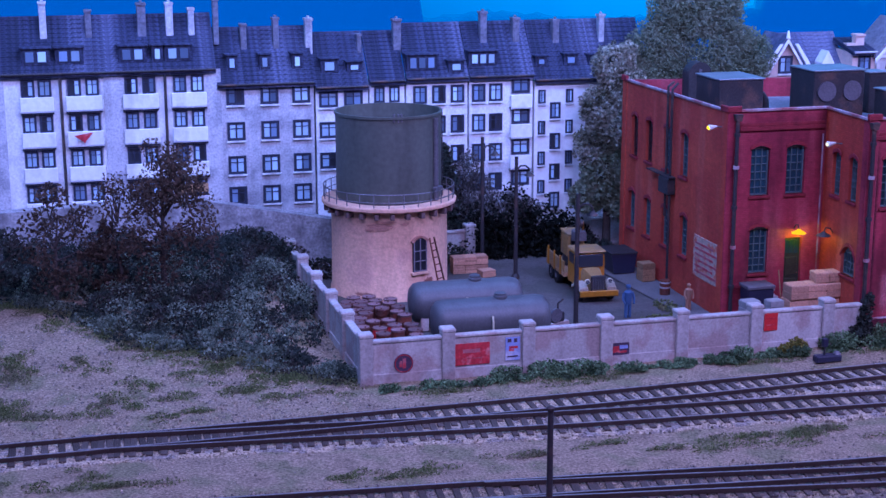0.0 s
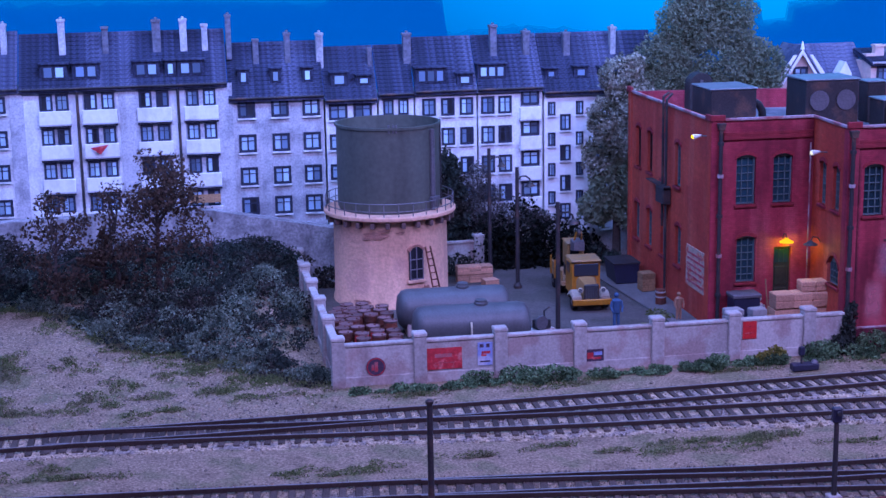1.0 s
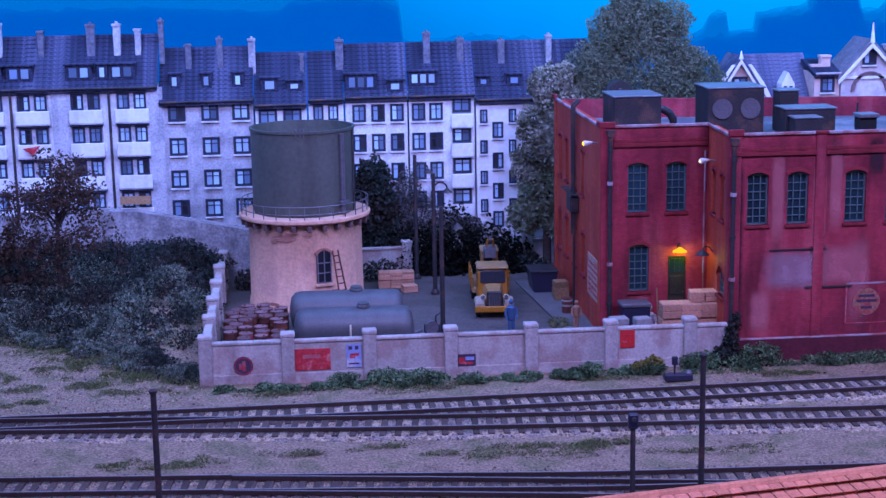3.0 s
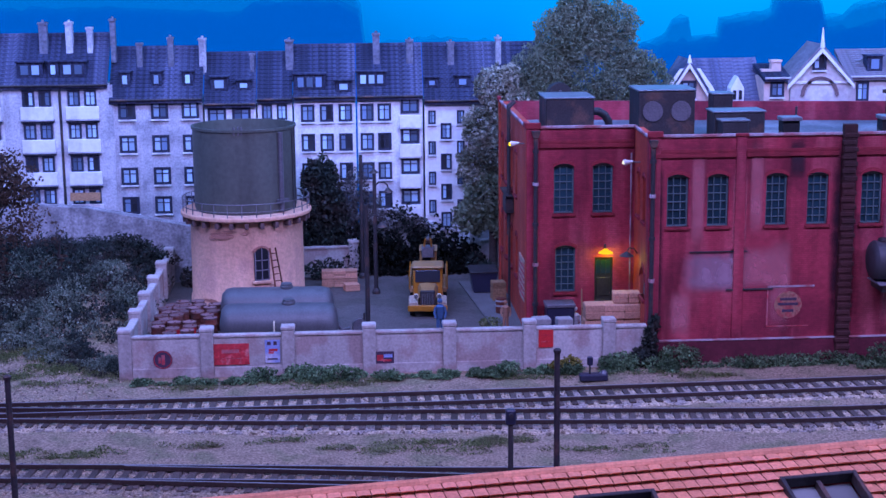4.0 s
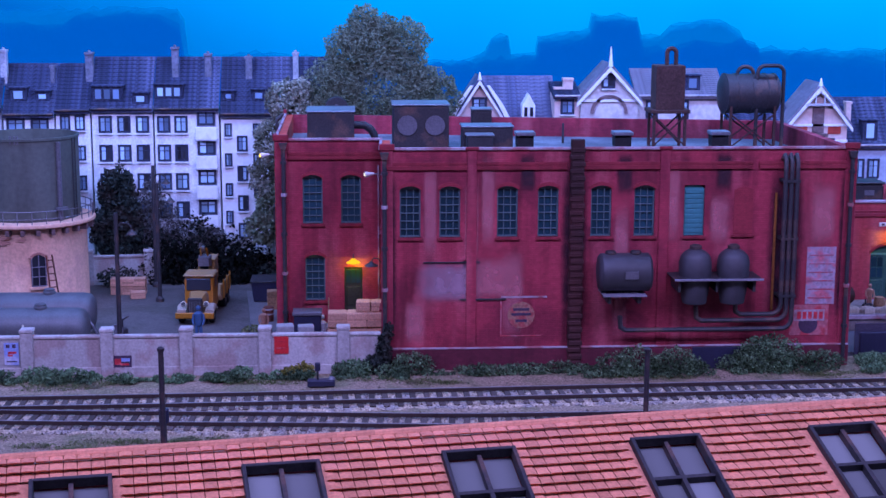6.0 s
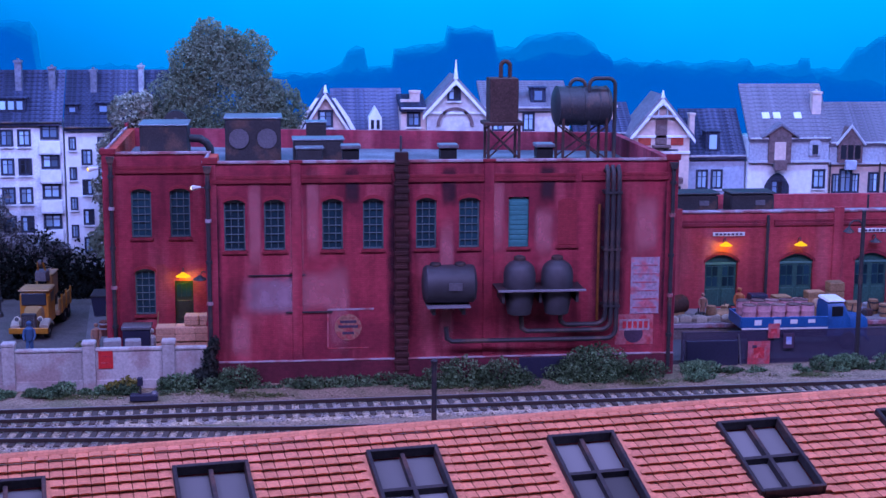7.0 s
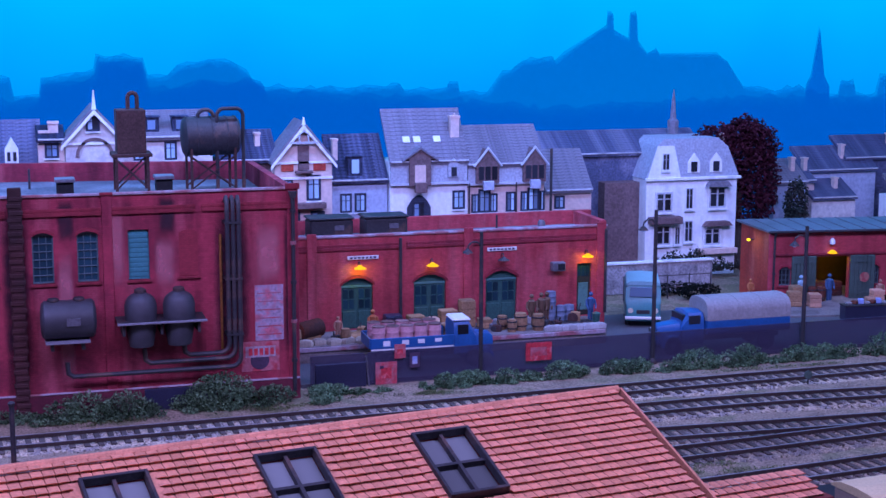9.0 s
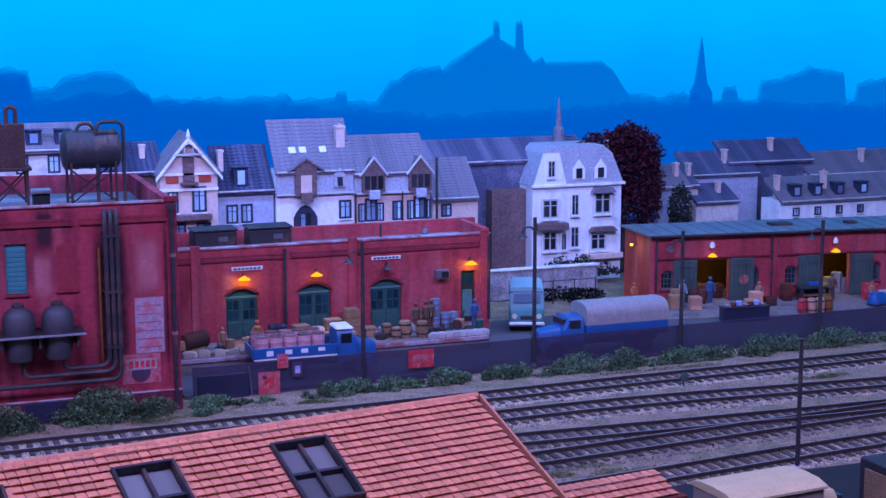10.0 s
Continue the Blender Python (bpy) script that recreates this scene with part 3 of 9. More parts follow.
def holed_wall(x0, x1, z0, z1, depth, holes):
    """A wall with its front at y = 0 and openings (x0, x1, z0, z1) right through it."""
    bm = bmesh.new()
    xs = sorted({x0, x1, *(v for h in holes for v in h[:2])})
    zs = sorted({z0, z1, *(v for h in holes for v in h[2:])})
    verts = {}

    def v(i, j, back):
        key = (i, j, back)
        if key not in verts:
            verts[key] = bm.verts.new((xs[i], depth * back, zs[j]))
        return verts[key]

    def solid(i, j):
        if not (0 <= i < len(xs) - 1 and 0 <= j < len(zs) - 1):
            return False
        cx, cz = (xs[i] + xs[i + 1]) / 2, (zs[j] + zs[j + 1]) / 2
        return not any(h[0] < cx < h[1] and h[2] < cz < h[3] for h in holes)

    for i in range(len(xs) - 1):
        for j in range(len(zs) - 1):
            if not solid(i, j):
                continue
            bm.faces.new((v(i, j, 0), v(i + 1, j, 0), v(i + 1, j + 1, 0), v(i, j + 1, 0)))
            bm.faces.new((v(i, j, 1), v(i, j + 1, 1), v(i + 1, j + 1, 1), v(i + 1, j, 1)))
            for di, dj, a, b in ((-1, 0, (i, j), (i, j + 1)), (1, 0, (i + 1, j), (i + 1, j + 1)), (0, -1, (i, j), (i + 1, j)), (0, 1, (i, j + 1), (i + 1, j + 1))):
                if not solid(i + di, j + dj):
                    bm.faces.new((v(*a, 0), v(*b, 0), v(*b, 1), v(*a, 1)))
    return bm


def arch_points(w, h, rise, n=8):
    """The outline of an opening with a low arched head, standing on z = 0."""
    pts = [(-w / 2, 0), (w / 2, 0)]
    for i in range(n + 1):
        u = 1 - 2 * i / n
        pts.append((u * w / 2, h - rise + rise * (1 - u * u)))
    return pts


def leaves(name, blobs, size, count, m, parent=None, seed=1, flat=0.6):
    """Many small leaves scattered through the outer part of several rough blobs (x, y, z, rx, ry, rz)."""
    rng = np.random.default_rng(seed)
    vol = np.array([b[3] * b[4] * b[5] for b in blobs]) ** 0.67
    pick = rng.choice(len(blobs), count, p=vol / vol.sum())
    B = np.array(blobs)[pick]
    d = rng.normal(size=(count, 3))
    d /= np.linalg.norm(d, axis=1)[:, None]
    rad = rng.uniform(0.25, 1.0, count) ** 0.45 * (1 + 0.16 * np.sin(7 * d[:, 0] + 3 * B[:, 0]) * np.cos(6 * d[:, 2] + 5 * B[:, 1]))
    c = B[:, :3] + d * B[:, 3:] * rad[:, None]
    a = rng.normal(size=(count, 3))
    a /= np.linalg.norm(a, axis=1)[:, None]
    b = np.cross(a, rng.normal(size=(count, 3)))
    b /= np.linalg.norm(b, axis=1)[:, None]
    s = size * rng.uniform(0.6, 1.3, count)[:, None]
    quad = np.stack([c - a * s, c - b * s * flat, c + a * s, c + b * s * flat], 1) * U
    me = bpy.data.meshes.new(name)
    idx = np.arange(count * 4).reshape(-1, 4)
    me.from_pydata(quad.reshape(-1, 3).tolist(), [], idx.tolist())
    me.materials.append(M[m])
    ob = new(name, me)
    ob.parent = parent
    return ob


# ---- setting: ground, yard, road, backdrop ----
def smooth(a, b, v):
    t = min(1.0, max(0.0, (v - a) / (b - a)))
    return t * t * (3 - 2 * t)


def ground_height(x, y):
    bank = smooth(-0.1, 1.6, y) * 0.26 * smooth(0.02, -0.35, x) if x < 0.02 else 0.0
    bed = 0.012 * (1 - smooth(-0.30, -0.12, y))
    n = 0.010 * noise.noise(Vector((x * 3, y * 3, 0))) + 0.004 * noise.noise(Vector((x * 14, y * 14, 3)))
    return bank - bed + n * (1.0 if y < 0 or x < 0 else 0.25) - 0.004


def build_ground():
    xs = np.unique(np.r_[np.linspace(-40, -4, 10), np.linspace(-4, 13, 240), np.linspace(13, 60, 10)])
    ys = np.unique(np.r_[np.linspace(-40, -4, 8), np.linspace(-4, 3.2, 110), np.linspace(3.2, 4.7, 6)])
    pts = [(x * U, y * U, ground_height(x, y) * U) for y in ys for x in xs]
    w = len(xs)
    faces = [(j * w + i, j * w + i + 1, (j + 1) * w + i + 1, (j + 1) * w + i) for j in range(len(ys) - 1) for i in range(w - 1)]
    me = bpy.data.meshes.new("ground")
    me.from_pydata(pts, [], faces)
    me.materials.append(M["soil"])
    me.shade_smooth()
    return tagged(new("ground", me), "sandy scenic ground of the layout with worn patches", "ground", kind="structure")


build_ground()
tagged(part("yard", slab([(0.05, 0.04), (5.9, 0.04), (5.9, 2.8), (0.0, 2.6)], -0.02, 0.020), "yard"), "packed grey earth of the factory yard", "ground", kind="structure")
tagged(part("road", slab([(5.95, 0.24), (14, 0.30), (14, 2.1), (5.95, 1.5)], -0.02, 0.022), "asphalt"), "dark asphalt road beside the loading platform", "road", kind="structure")
tagged(part("pavement", slab([(9.75, 1.28), (11.2, 1.03), (12.2, 1.04), (14, 0.98), (14, 1.50), (10.24, 1.90), (9.75, 2.2)], -0.02, 0.034), "apron"), "pale apron in front of the goods shed", "pavement", kind="structure")

sky = bmesh.new()
cols = [(-9.0, -6.0), (-8.5, 1.5), (-7.0, 3.8), (-4.5, 4.6), (14.5, 4.6), (18.0, 3.6), (20.0, 1.0), (20.5, -6.0)]
lo = [sky.verts.new((x, y, -0.3)) for x, y in cols]
hi = [sky.verts.new((x, y, 7.0)) for x, y in cols]
for i in range(len(cols) - 1):
    sky.faces.new((lo[i], lo[i + 1], hi[i + 1], hi[i]))
tagged(part("backdrop", sky, "sky", smooth=True), "painted blue evening sky on the curved backdrop", "backdrop", kind="structure")


def haze(name, y, tops, m, label, base=0.2, layers=5, soft=0.030):
    """A misty far skyline painted on the backdrop in thin glazes, each a little lower than the last: (x, z) along its top."""
    ob = thing(name, 0, 0, 0, 0, label, "backdrop", kind="structure")
    for k in range(layers):
        d = (k - layers / 2) * soft
        pts = [(x + d * 0.5 * math.sin(9 * x + k), max(base + 0.05, z - d + 0.010 * math.sin(23 * x + 2.3 * k) + 0.008 * math.sin(41 * x + 5 * k))) for x, z in tops]
        part("glaze", prism([(pts[0][0], base), (pts[-1][0], base)] + pts[::-1], y - 0.006 * k, y - 0.006 * k + 0.002), m, ob)
    return ob


def bumpy(tops, seed, amp=0.03, step=0.10):
    """A leafy edge between the given (x, z) points."""
    rr, out = random.Random(seed), []
    for (xa, za), (xb, zb) in zip(tops, tops[1:]):
        n = max(1, int(abs(xb - xa) / step))
        out += [(xa + (xb - xa) * i / n, za + (zb - za) * i / n + rr.uniform(-amp, amp)) for i in range(n)]
    return out + [tops[-1]]


west_tops = [(-5, 2.05), (-2.1, 2.04), (-1.3, 2.05), (-0.7, 2.02), (0, 2.0), (1.36, 2.02), (1.43, 1.9), (1.46, 1.6), (1.74, 1.6), (2.03, 1.64), (2.7, 1.57), (3.9, 1.56), (4.05, 1.66), (4.11, 1.78), (4.26, 1.78), (4.29, 1.63), (4.50, 1.62), (4.52, 1.78), (4.98, 1.84), (5.01, 1.97), (5.39, 1.95), (5.43, 1.78), (5.62, 1.80), (5.72, 1.87), (5.98, 1.93), (6.2, 1.90), (6.34, 1.80), (6.48, 1.67), (7.34, 1.65), (7.77, 1.68), (7.83, 1.63), (8.23, 1.63), (8.24, 1.70), (8.34, 1.70), (8.36, 1.59), (8.65, 1.58), (8.78, 1.76), (9.0, 1.88), (9.3, 1.93), (9.5, 1.5), (9.6, 1.3)]
east_tops = [(11.2, 1.3), (11.3, 1.5), (11.35, 1.6), (11.69, 1.56), (11.99, 1.60), (12.3, 1.50), (12.42, 1.5), (12.45, 1.66), (12.61, 1.65), (12.64, 1.51), (12.87, 1.5), (12.91, 1.70), (13.24, 1.75), (13.51, 1.83), (13.93, 1.77), (13.98, 1.47), (14.09, 1.47), (14.13, 1.64), (14.5, 1.72), (18, 1.7)]
haze("backdrop_far_woods", 4.56, bumpy(west_tops, 3, 0.014, 0.07), "haze_far", "misty blue wooded hills of the painted backdrop", soft=0.014)
haze("backdrop_far_town", 4.56, bumpy(east_tops, 5, 0.012, 0.07), "haze_far", "misty blue roofs and trees of the painted backdrop", soft=0.014)
haze("backdrop_church", 4.52, [(9.22, 0.8), (9.27, 1.85), (9.40, 1.96), (9.80, 2.21), (9.84, 2.22), (9.85, 2.35), (9.90, 2.35), (9.91, 2.19), (10.07, 2.10), (10.08, 2.35), (10.14, 2.35), (10.16, 2.07), (10.26, 1.96), (10.36, 2.0), (10.40, 1.95), (11.01, 1.95), (11.14, 1.87), (11.34, 1.60), (11.40, 0.8)], "haze_far", "hazy great church with a long roof on the backdrop", soft=0.010)
haze("backdrop_spire", 4.48, [(11.98, 0.8), (12.02, 1.62), (12.07, 1.72), (12.14, 2.20), (12.21, 1.72), (12.27, 1.62), (12.30, 0.8)], "haze_near", "hazy blue church spire on the backdrop", soft=0.010, layers=4)
haze("backdrop_near_town", 4.44, bumpy([(-5, 1.5), (2.6, 1.43), (3.93, 1.50), (4.92, 1.58), (5.15, 1.64), (6.47, 1.60), (8.22, 1.48), (9.24, 1.38), (11.32, 1.46), (11.97, 1.44), (13.0, 1.42), (14.4, 1.36), (18, 1.4)], 8, 0.02, 0.08), "haze_near", "dark blue misty roofs and trees on the backdrop", soft=0.035)
haze("backdrop_wood_block", 4.40, bumpy([(-4.5, 1.92), (-0.6, 1.90), (0.4, 1.86), (0.5, 1.94), (1.2, 1.95), (1.40, 1.86), (1.46, 1.5)], 4, 0.012), "haze_near", "dark hazy block of woods on the backdrop", soft=0.02)
haze("backdrop_wood_block", 4.40, bumpy([(4.46, 1.4), (4.52, 1.70), (4.98, 1.77), (5.03, 1.90), (5.36, 1.89), (5.44, 1.58), (5.70, 1.66), (5.9, 1.74), (6.1, 1.70), (6.3, 1.74), (6.46, 1.70), (6.52, 1.4)], 6, 0.014), "haze_near", "hazy clumps of trees on the backdrop", soft=0.02)


# ---- tracks ----
def curve_y(pts, x):
    """A smooth line through (x, y) points."""
    for i in range(len(pts) - 1):
        if x <= pts[i + 1][0] or i == len(pts) - 2:
            (xa, ya), (xb, yb) = pts[i], pts[i + 1]
            sa = (pts[i + 1][1] - pts[max(i - 1, 0)][1]) / (pts[i + 1][0] - pts[max(i - 1, 0)][0])
            k = min(i + 2, len(pts) - 1)
            sb = (pts[k][1] - pts[i][1]) / (pts[k][0] - pts[i][0])
            t, w = (x - xa) / (xb - xa), xb - xa
            return (2 * t**3 - 3 * t * t + 1) * ya + (t**3 - 2 * t * t + t) * w * sa + (3 * t * t - 2 * t**3) * yb + (t**3 - t * t) * w * sb


GAUGE = 0.096
sleeper_mesh = mesh_of("sleeper", box(-0.017, 0.017, -0.155, 0.155, -0.020, 0.0, 0.003), "sleeper")


def build_track(name, pts, label, lift=0.0, gravel=True):
    """Two rails on sleepers in ballast; pts give the centre line."""
    track = thing(name, label=label, category="railway track", group="railway tracks")
    x0, x1 = pts[0][0], pts[-1][0]
    line = [(x, curve_y(pts, x)) for x in np.arange(x0, x1, 0.12)]
    rng = np.random.default_rng(int(1000 * abs(pts[0][1])) + 7)
    for side in (-1, 1):
        for nm, m, w, za, zb in (("rail", "rail", 0.0055, 0.0, 0.020), ("rail_head", "rail_top", 0.0045, 0.0195, 0.0225)):
            bm, old = bmesh.new(), None
            for i, (x, y) in enumerate(line):
                a, b = line[max(i - 1, 0)], line[min(i + 1, len(line) - 1)]
                d = Vector((b[0] - a[0], b[1] - a[1])).normalized()
                n = Vector((-d.y, d.x))
                c = Vector((x, y)) + n * side * GAUGE
                ring = [bm.verts.new((*(c + n * s * w), z + lift)) for s, z in ((-1, za), (1, za), (1, zb), (-1, zb))]
                if old:
                    for k in range(4):
                        bm.faces.new((old[k], old[(k + 1) % 4], ring[(k + 1) % 4], ring[k]))
                old = ring
            part(nm, bm, m, track, "bright worn rail head" if nm == "rail_head" else "")
    for x in np.arange(max(x0, -4.0) + 0.02, min(x1, 13.0), 0.078):
        y = curve_y(pts, x)
        ang = math.degrees(math.atan2(curve_y(pts, x + 0.02) - y, 0.02))
        put("sleeper", sleeper_mesh, track, T(x + rng.normal() * 0.003, y, lift - 0.001, ang + rng.normal() * 1.2))
    if gravel:
        bm, old = bmesh.new(), None
        for x, y in line:
            ring = [bm.verts.new((x, y + dy, z + lift)) for dy, z in ((-0.25, -0.035), (-0.18, -0.010), (0.18, -0.010), (0.25, -0.035))]
            if old:
                for k in range(3):
                    bm.faces.new((old[k], old[k + 1], ring[k + 1], ring[k]))
            old = ring
        part("ballast_bed", bm, "ballast", track, "pale crushed-stone ballast")
        n = int((min(x1, 13) - max(x0, -3.5)) * 800)
        gx = rng.uniform(max(x0, -3.5), min(x1, 12.9), n)
        gy = np.array([curve_y(pts, x) for x in gx]) + rng.uniform(-0.22, 0.22, n)
        gs = rng.uniform(0.005, 0.011, n)
        dirs = np.array([(1, 0, 0), (-0.5, 0.87, 0), (-0.5, -0.87, 0), (0, 0, 1.1)])
        jit = 1 + rng.uniform(-0.35, 0.35, (n, 4, 1))
        v = (np.stack([gx, gy, np.full(n, lift - 0.012) - 0.03 * np.clip(np.abs(gy - np.array([curve_y(pts, x) for x in gx])) - 0.17, 0, 1) * 4], 1)[:, None] + dirs * gs[:, None, None] * jit) * U
        me = bpy.data.meshes.new("ballast_gravel")
        f = (np.arange(n)[:, None, None] * 4 + np.array([(0, 1, 3), (1, 2, 3), (2, 0, 3)])).reshape(-1, 3)
        me.from_pydata(v.reshape(-1, 3).tolist(), [], f.tolist())
        me.materials.append(M["ballast"])
        stones = new("ballast_gravel", me)
        stones.parent = track
        stones["kind"] = "stuff"
    return track


build_track("railway_track", [(-5, -0.60), (-1.9, -0.615), (1.14, -0.606), (2.93, -0.570), (5.5, -0.485), (8.5, -0.379), (10.6, -0.339), (14, -0.30)], "main line of dark rails on brown sleepers beside the fence")
build_track("railway_track", [(-1.55, -0.600), (-0.585, -0.700), (0.97, -0.876), (2.5, -0.990), (3.65, -1.07), (5.6, -1.02), (8.27, -0.868), (10.2, -0.985), (14, -1.25)], "second line of dark rails that branches from the main line", 0.001)
build_track("railway_track", [(-5, -1.25), (-0.94, -1.568), (0.86, -1.744), (2.15, -1.876), (5.0, -1.95), (7.85, -1.755), (9.8, -1.60), (14, -1.30)], "siding of dark rails on brown sleepers", 0.0)
build_track("railway_track", [(4.6, -1.10), (5.8, -1.28), (8.0, -1.41), (9.8, -1.50), (14, -1.62)], "curved yard track of dark rails", 0.001)
build_track("railway_track", [(0.2, -1.69), (1.3, -1.86), (2.6, -2.08), (5.0, -2.50)], "yard track that branches from the siding", 0.001)
build_track("railway_track", [(5.0, -2.75), (6.6, -2.46), (8.22, -2.27), (9.8, -2.13), (14, -2.05)], "front yard track beside the dark platform", 0.0)


# ---- fence round the yard ----
def fence_post(parent, x, y, h=0.29, w=0.075):
    b = w / 2
    post = part("post", box(-b, b, -b, b, -0.02, h - 0.025, 0.004), "concrete", parent, at=T(x, y, 0))
    cap = box(-b - 0.004, b + 0.004, -b - 0.004, b + 0.004, h - 0.026, h - 0.001, 0.006)
    part("post_cap", cap, "concrete", post)


def fence_run(name, a, b, posts, label, top=0.245, h=0.29, first=True, last=True):
    """A rendered wall with piers, a coping and a plinth, from a to b."""
    run = thing(name, a[0], a[1], 0, math.degrees(math.atan2(b[1] - a[1], b[0] - a[0])), label, "wall", "yard walls")
    length = math.hypot(b[0] - a[0], b[1] - a[1])
    step = length / posts
    for i in range(posts):
        x0, x1 = i * step + 0.036, (i + 1) * step - 0.036
        part("panel", box(x0, x1, -0.016, 0.016, -0.02, top - 0.018, 0.002), "concrete", run)
        part("coping", box(x0, x1, -0.024, 0.024, top - 0.018, top, 0.004), "concrete", run)
        part("plinth", box(x0, x1, -0.023, 0.023, -0.02, 0.052, 0.003), "concrete", run)
    for i in range(0 if first else 1, posts + (1 if last else 0)):
        fence_post(run, i * step, 0, h)
    return run


fence_run("yard_wall", (0, 0), (2.80, 0.0), 6, "pale lavender rendered yard wall with capped piers facing the tracks")
fence_run("yard_wall", (2.80, 0.0), (3.06, 0.0), 1, "short end of the pale yard wall against the factory", first=False, last=False)
fence_run("yard_wall", (-0.028, 2.40), (0, 0), 5, "pale rendered yard wall running back beside the bushes", last=False)
fence_run("yard_wall", (-0.028, 2.47), (1.32, 2.57), 3, "pale yard wall behind the water tower", first=False)
fence_run("yard_wall", (2.24, 2.72), (2.9, 2.72), 1, "pale yard wall with a tall pier beside the gate gap", h=0.36, last=False)

# old retaining wall behind the bushes
wall = bmesh.new()
tops = [(-3.6, 0.62), (-2.4, 0.56), (-1.5, 0.58), (-1.0, 0.61), (-0.62, 0.585), (-0.3, 0.52), (0.0, 0.46), (0.3, 0.40)]
prism([(-3.6, 0.0), (0.3, 0.0)] + tops[::-1], 2.44, 2.56, wall)
tagged(part("retaining_wall", wall, "wall_old"), "weathered grey retaining wall below the tenements", "wall", kind="structure")


# ---- posters and signs on the wall ----
def poster(name, x, z, w, h, m, label, y=-0.019, bars=(), frame_m=None):
    p = thing(name, x, y, z, 0, label, "sign")
    part("sheet", box(-w / 2, w / 2, -0.003, 0, -h / 2, h / 2), m, p)
    for bx, bz, bw, bh, bmat in bars:
        part("mark", box(bx - bw / 2, bx + bw / 2, -0.0045, -0.003, bz - bh / 2, bz + bh / 2), bmat, p)
    return p


poster("red_poster", 0.605, 0.128, 0.205, 0.125, "red_faded", "faded red enamel sign on the yard wall", bars=[(-0.005, 0.018, 0.10, 0.022, "ghost_sign"), (0, -0.025, 0.11, 0.006, "ghost_sign")])
poster("blue_poster", 0.842, 0.140, 0.085, 0.135, "poster_blue", "pale blue poster with a dark figure shape on the yard wall", bars=[(-0.02, 0.048, 0.022, 0.02, "poster_dark"), (0.016, 0.048, 0.02, 0.022, "poster_dark"), (0.004, 0.008, 0.05, 0.014, "red_faded"), (-0.008, -0.008, 0.03, 0.012, "red_faded"), (0, -0.045, 0.06, 0.008, "poster_dark")])
poster("dark_poster", 1.49, 0.085, 0.105, 0.075, "poster_dark", "small dark poster with a red and blue shape", bars=[(-0.028, 0.0, 0.036, 0.036, "red_faded"), (0.018, 0.012, 0.05, 0.02, "poster_blue"), (0.012, -0.016, 0.05, 0.012, "red_faded")])
poster("red_poster", 2.43, 0.178, 0.085, 0.11, "red_paint", "bright red enamel sign on the yard wall", bars=[(0, 0.02, 0.05, 0.008, "red_faded"), (0, -0.02, 0.055, 0.006, "red_faded")])
disc = thing("round_sign", 0.212, -0.019, 0.105, 0, "round dark red sign with a pale emblem on the wall", "sign")
part("disc", rod((0, 0, 0), (0, -0.004, 0), 0.055, seg=28), "poster_dark", disc)
ring = bmesh.new()
for k in range(28):
    a, b = 2 * math.pi * k / 28, 2 * math.pi * (k + 1) / 28
    q = [(r * math.cos(t), r * math.sin(t)) for r, t in ((0.047, a), (0.051, a), (0.051, b), (0.047, b))]
    prism(q, -0.0055, -0.004, ring)
part("rim", ring, "red_faded", disc)
part("emblem", box(-0.006, 0.012, -0.0055, -0.004, -0.028, 0.028), "ghost_sign", disc)
part("emblem", box(-0.024, -0.010, -0.0055, -0.004, -0.02, 0.014), "ghost_sign", disc)


# ---- windows ----
def muntin_window(parent, at, w, h, m_frame="sash", m_glass="glass", nx=3, nz=6, rise=0.02, sill="brick_trim", bar=0.006, head="brick_trim", deep=0.026, corner="brick"):
    """A recessed window under a low arch: frame with glazing bars, one pane behind them, brick sill and arch."""
    outline = arch_points(w, h, rise)
    t, b = bar * 1.5, bar / 2.6
    xs = [-w / 2 + w * i / nx for i in range(nx + 1)]
    zs = [(h - rise) * j / nz for j in range(nz)] + [h - rise * 0.6]
    gaps = [(xs[i] + (t if i == 0 else b), xs[i + 1] - (t if i == nx - 1 else b), zs[j] + (t if j == 0 else b), zs[j + 1] - (t if j == nz - 1 else b)) for i in range(nx) for j in range(nz)]
    frame_bm = laid(holed_wall(-w / 2, w / 2, 0, h - rise * 0.25, 0.010, gaps), Matrix.Translation((0, deep - 0.006, 0)))
    win = part("window", frame_bm, m_frame, parent, at=at)
    part("pane", prism(outline, deep + 0.0045, deep + 0.010), m_glass, win)
    if corner:
        c = bmesh.new()
        for s in (-1, 1):
            pts = [(s * w / 2, h - rise)] + [(s * u * w / 2, h - rise + rise * (1 - u * u)) for u in (0.8, 0.6, 0.4, 0.2, 0.0)] + [(0, h + 0.001), (s * w / 2, h + 0.001)]
            prism(pts, 0.0, deep, c)
        part("arch_fill", c, corner, win)
    if head:
        us = [-1.12 + 2.24 * i / 10 for i in range(11)]
        low = [(u * w / 2, h - rise + rise * (1 - u * u) + 0.002) for u in us]
        hd = prism(low + [(x, z + 0.022) for x, z in low[::-1]], -0.006, 0.002)
        part("arch", hd, head, win)
    if sill:
        part("sill", box(-w / 2 - 0.012, w / 2 + 0.012, -0.014, deep - 0.008, -0.020, 0.0, 0.003), sill, win)
    return win


# ---- the red brick factory ----
factory = thing("factory_building", 2.39, 0.045, 0, 0, "two-storey red brick factory with green windows and a flat roof", "factory")
FX, FY = 2.39, 0.045


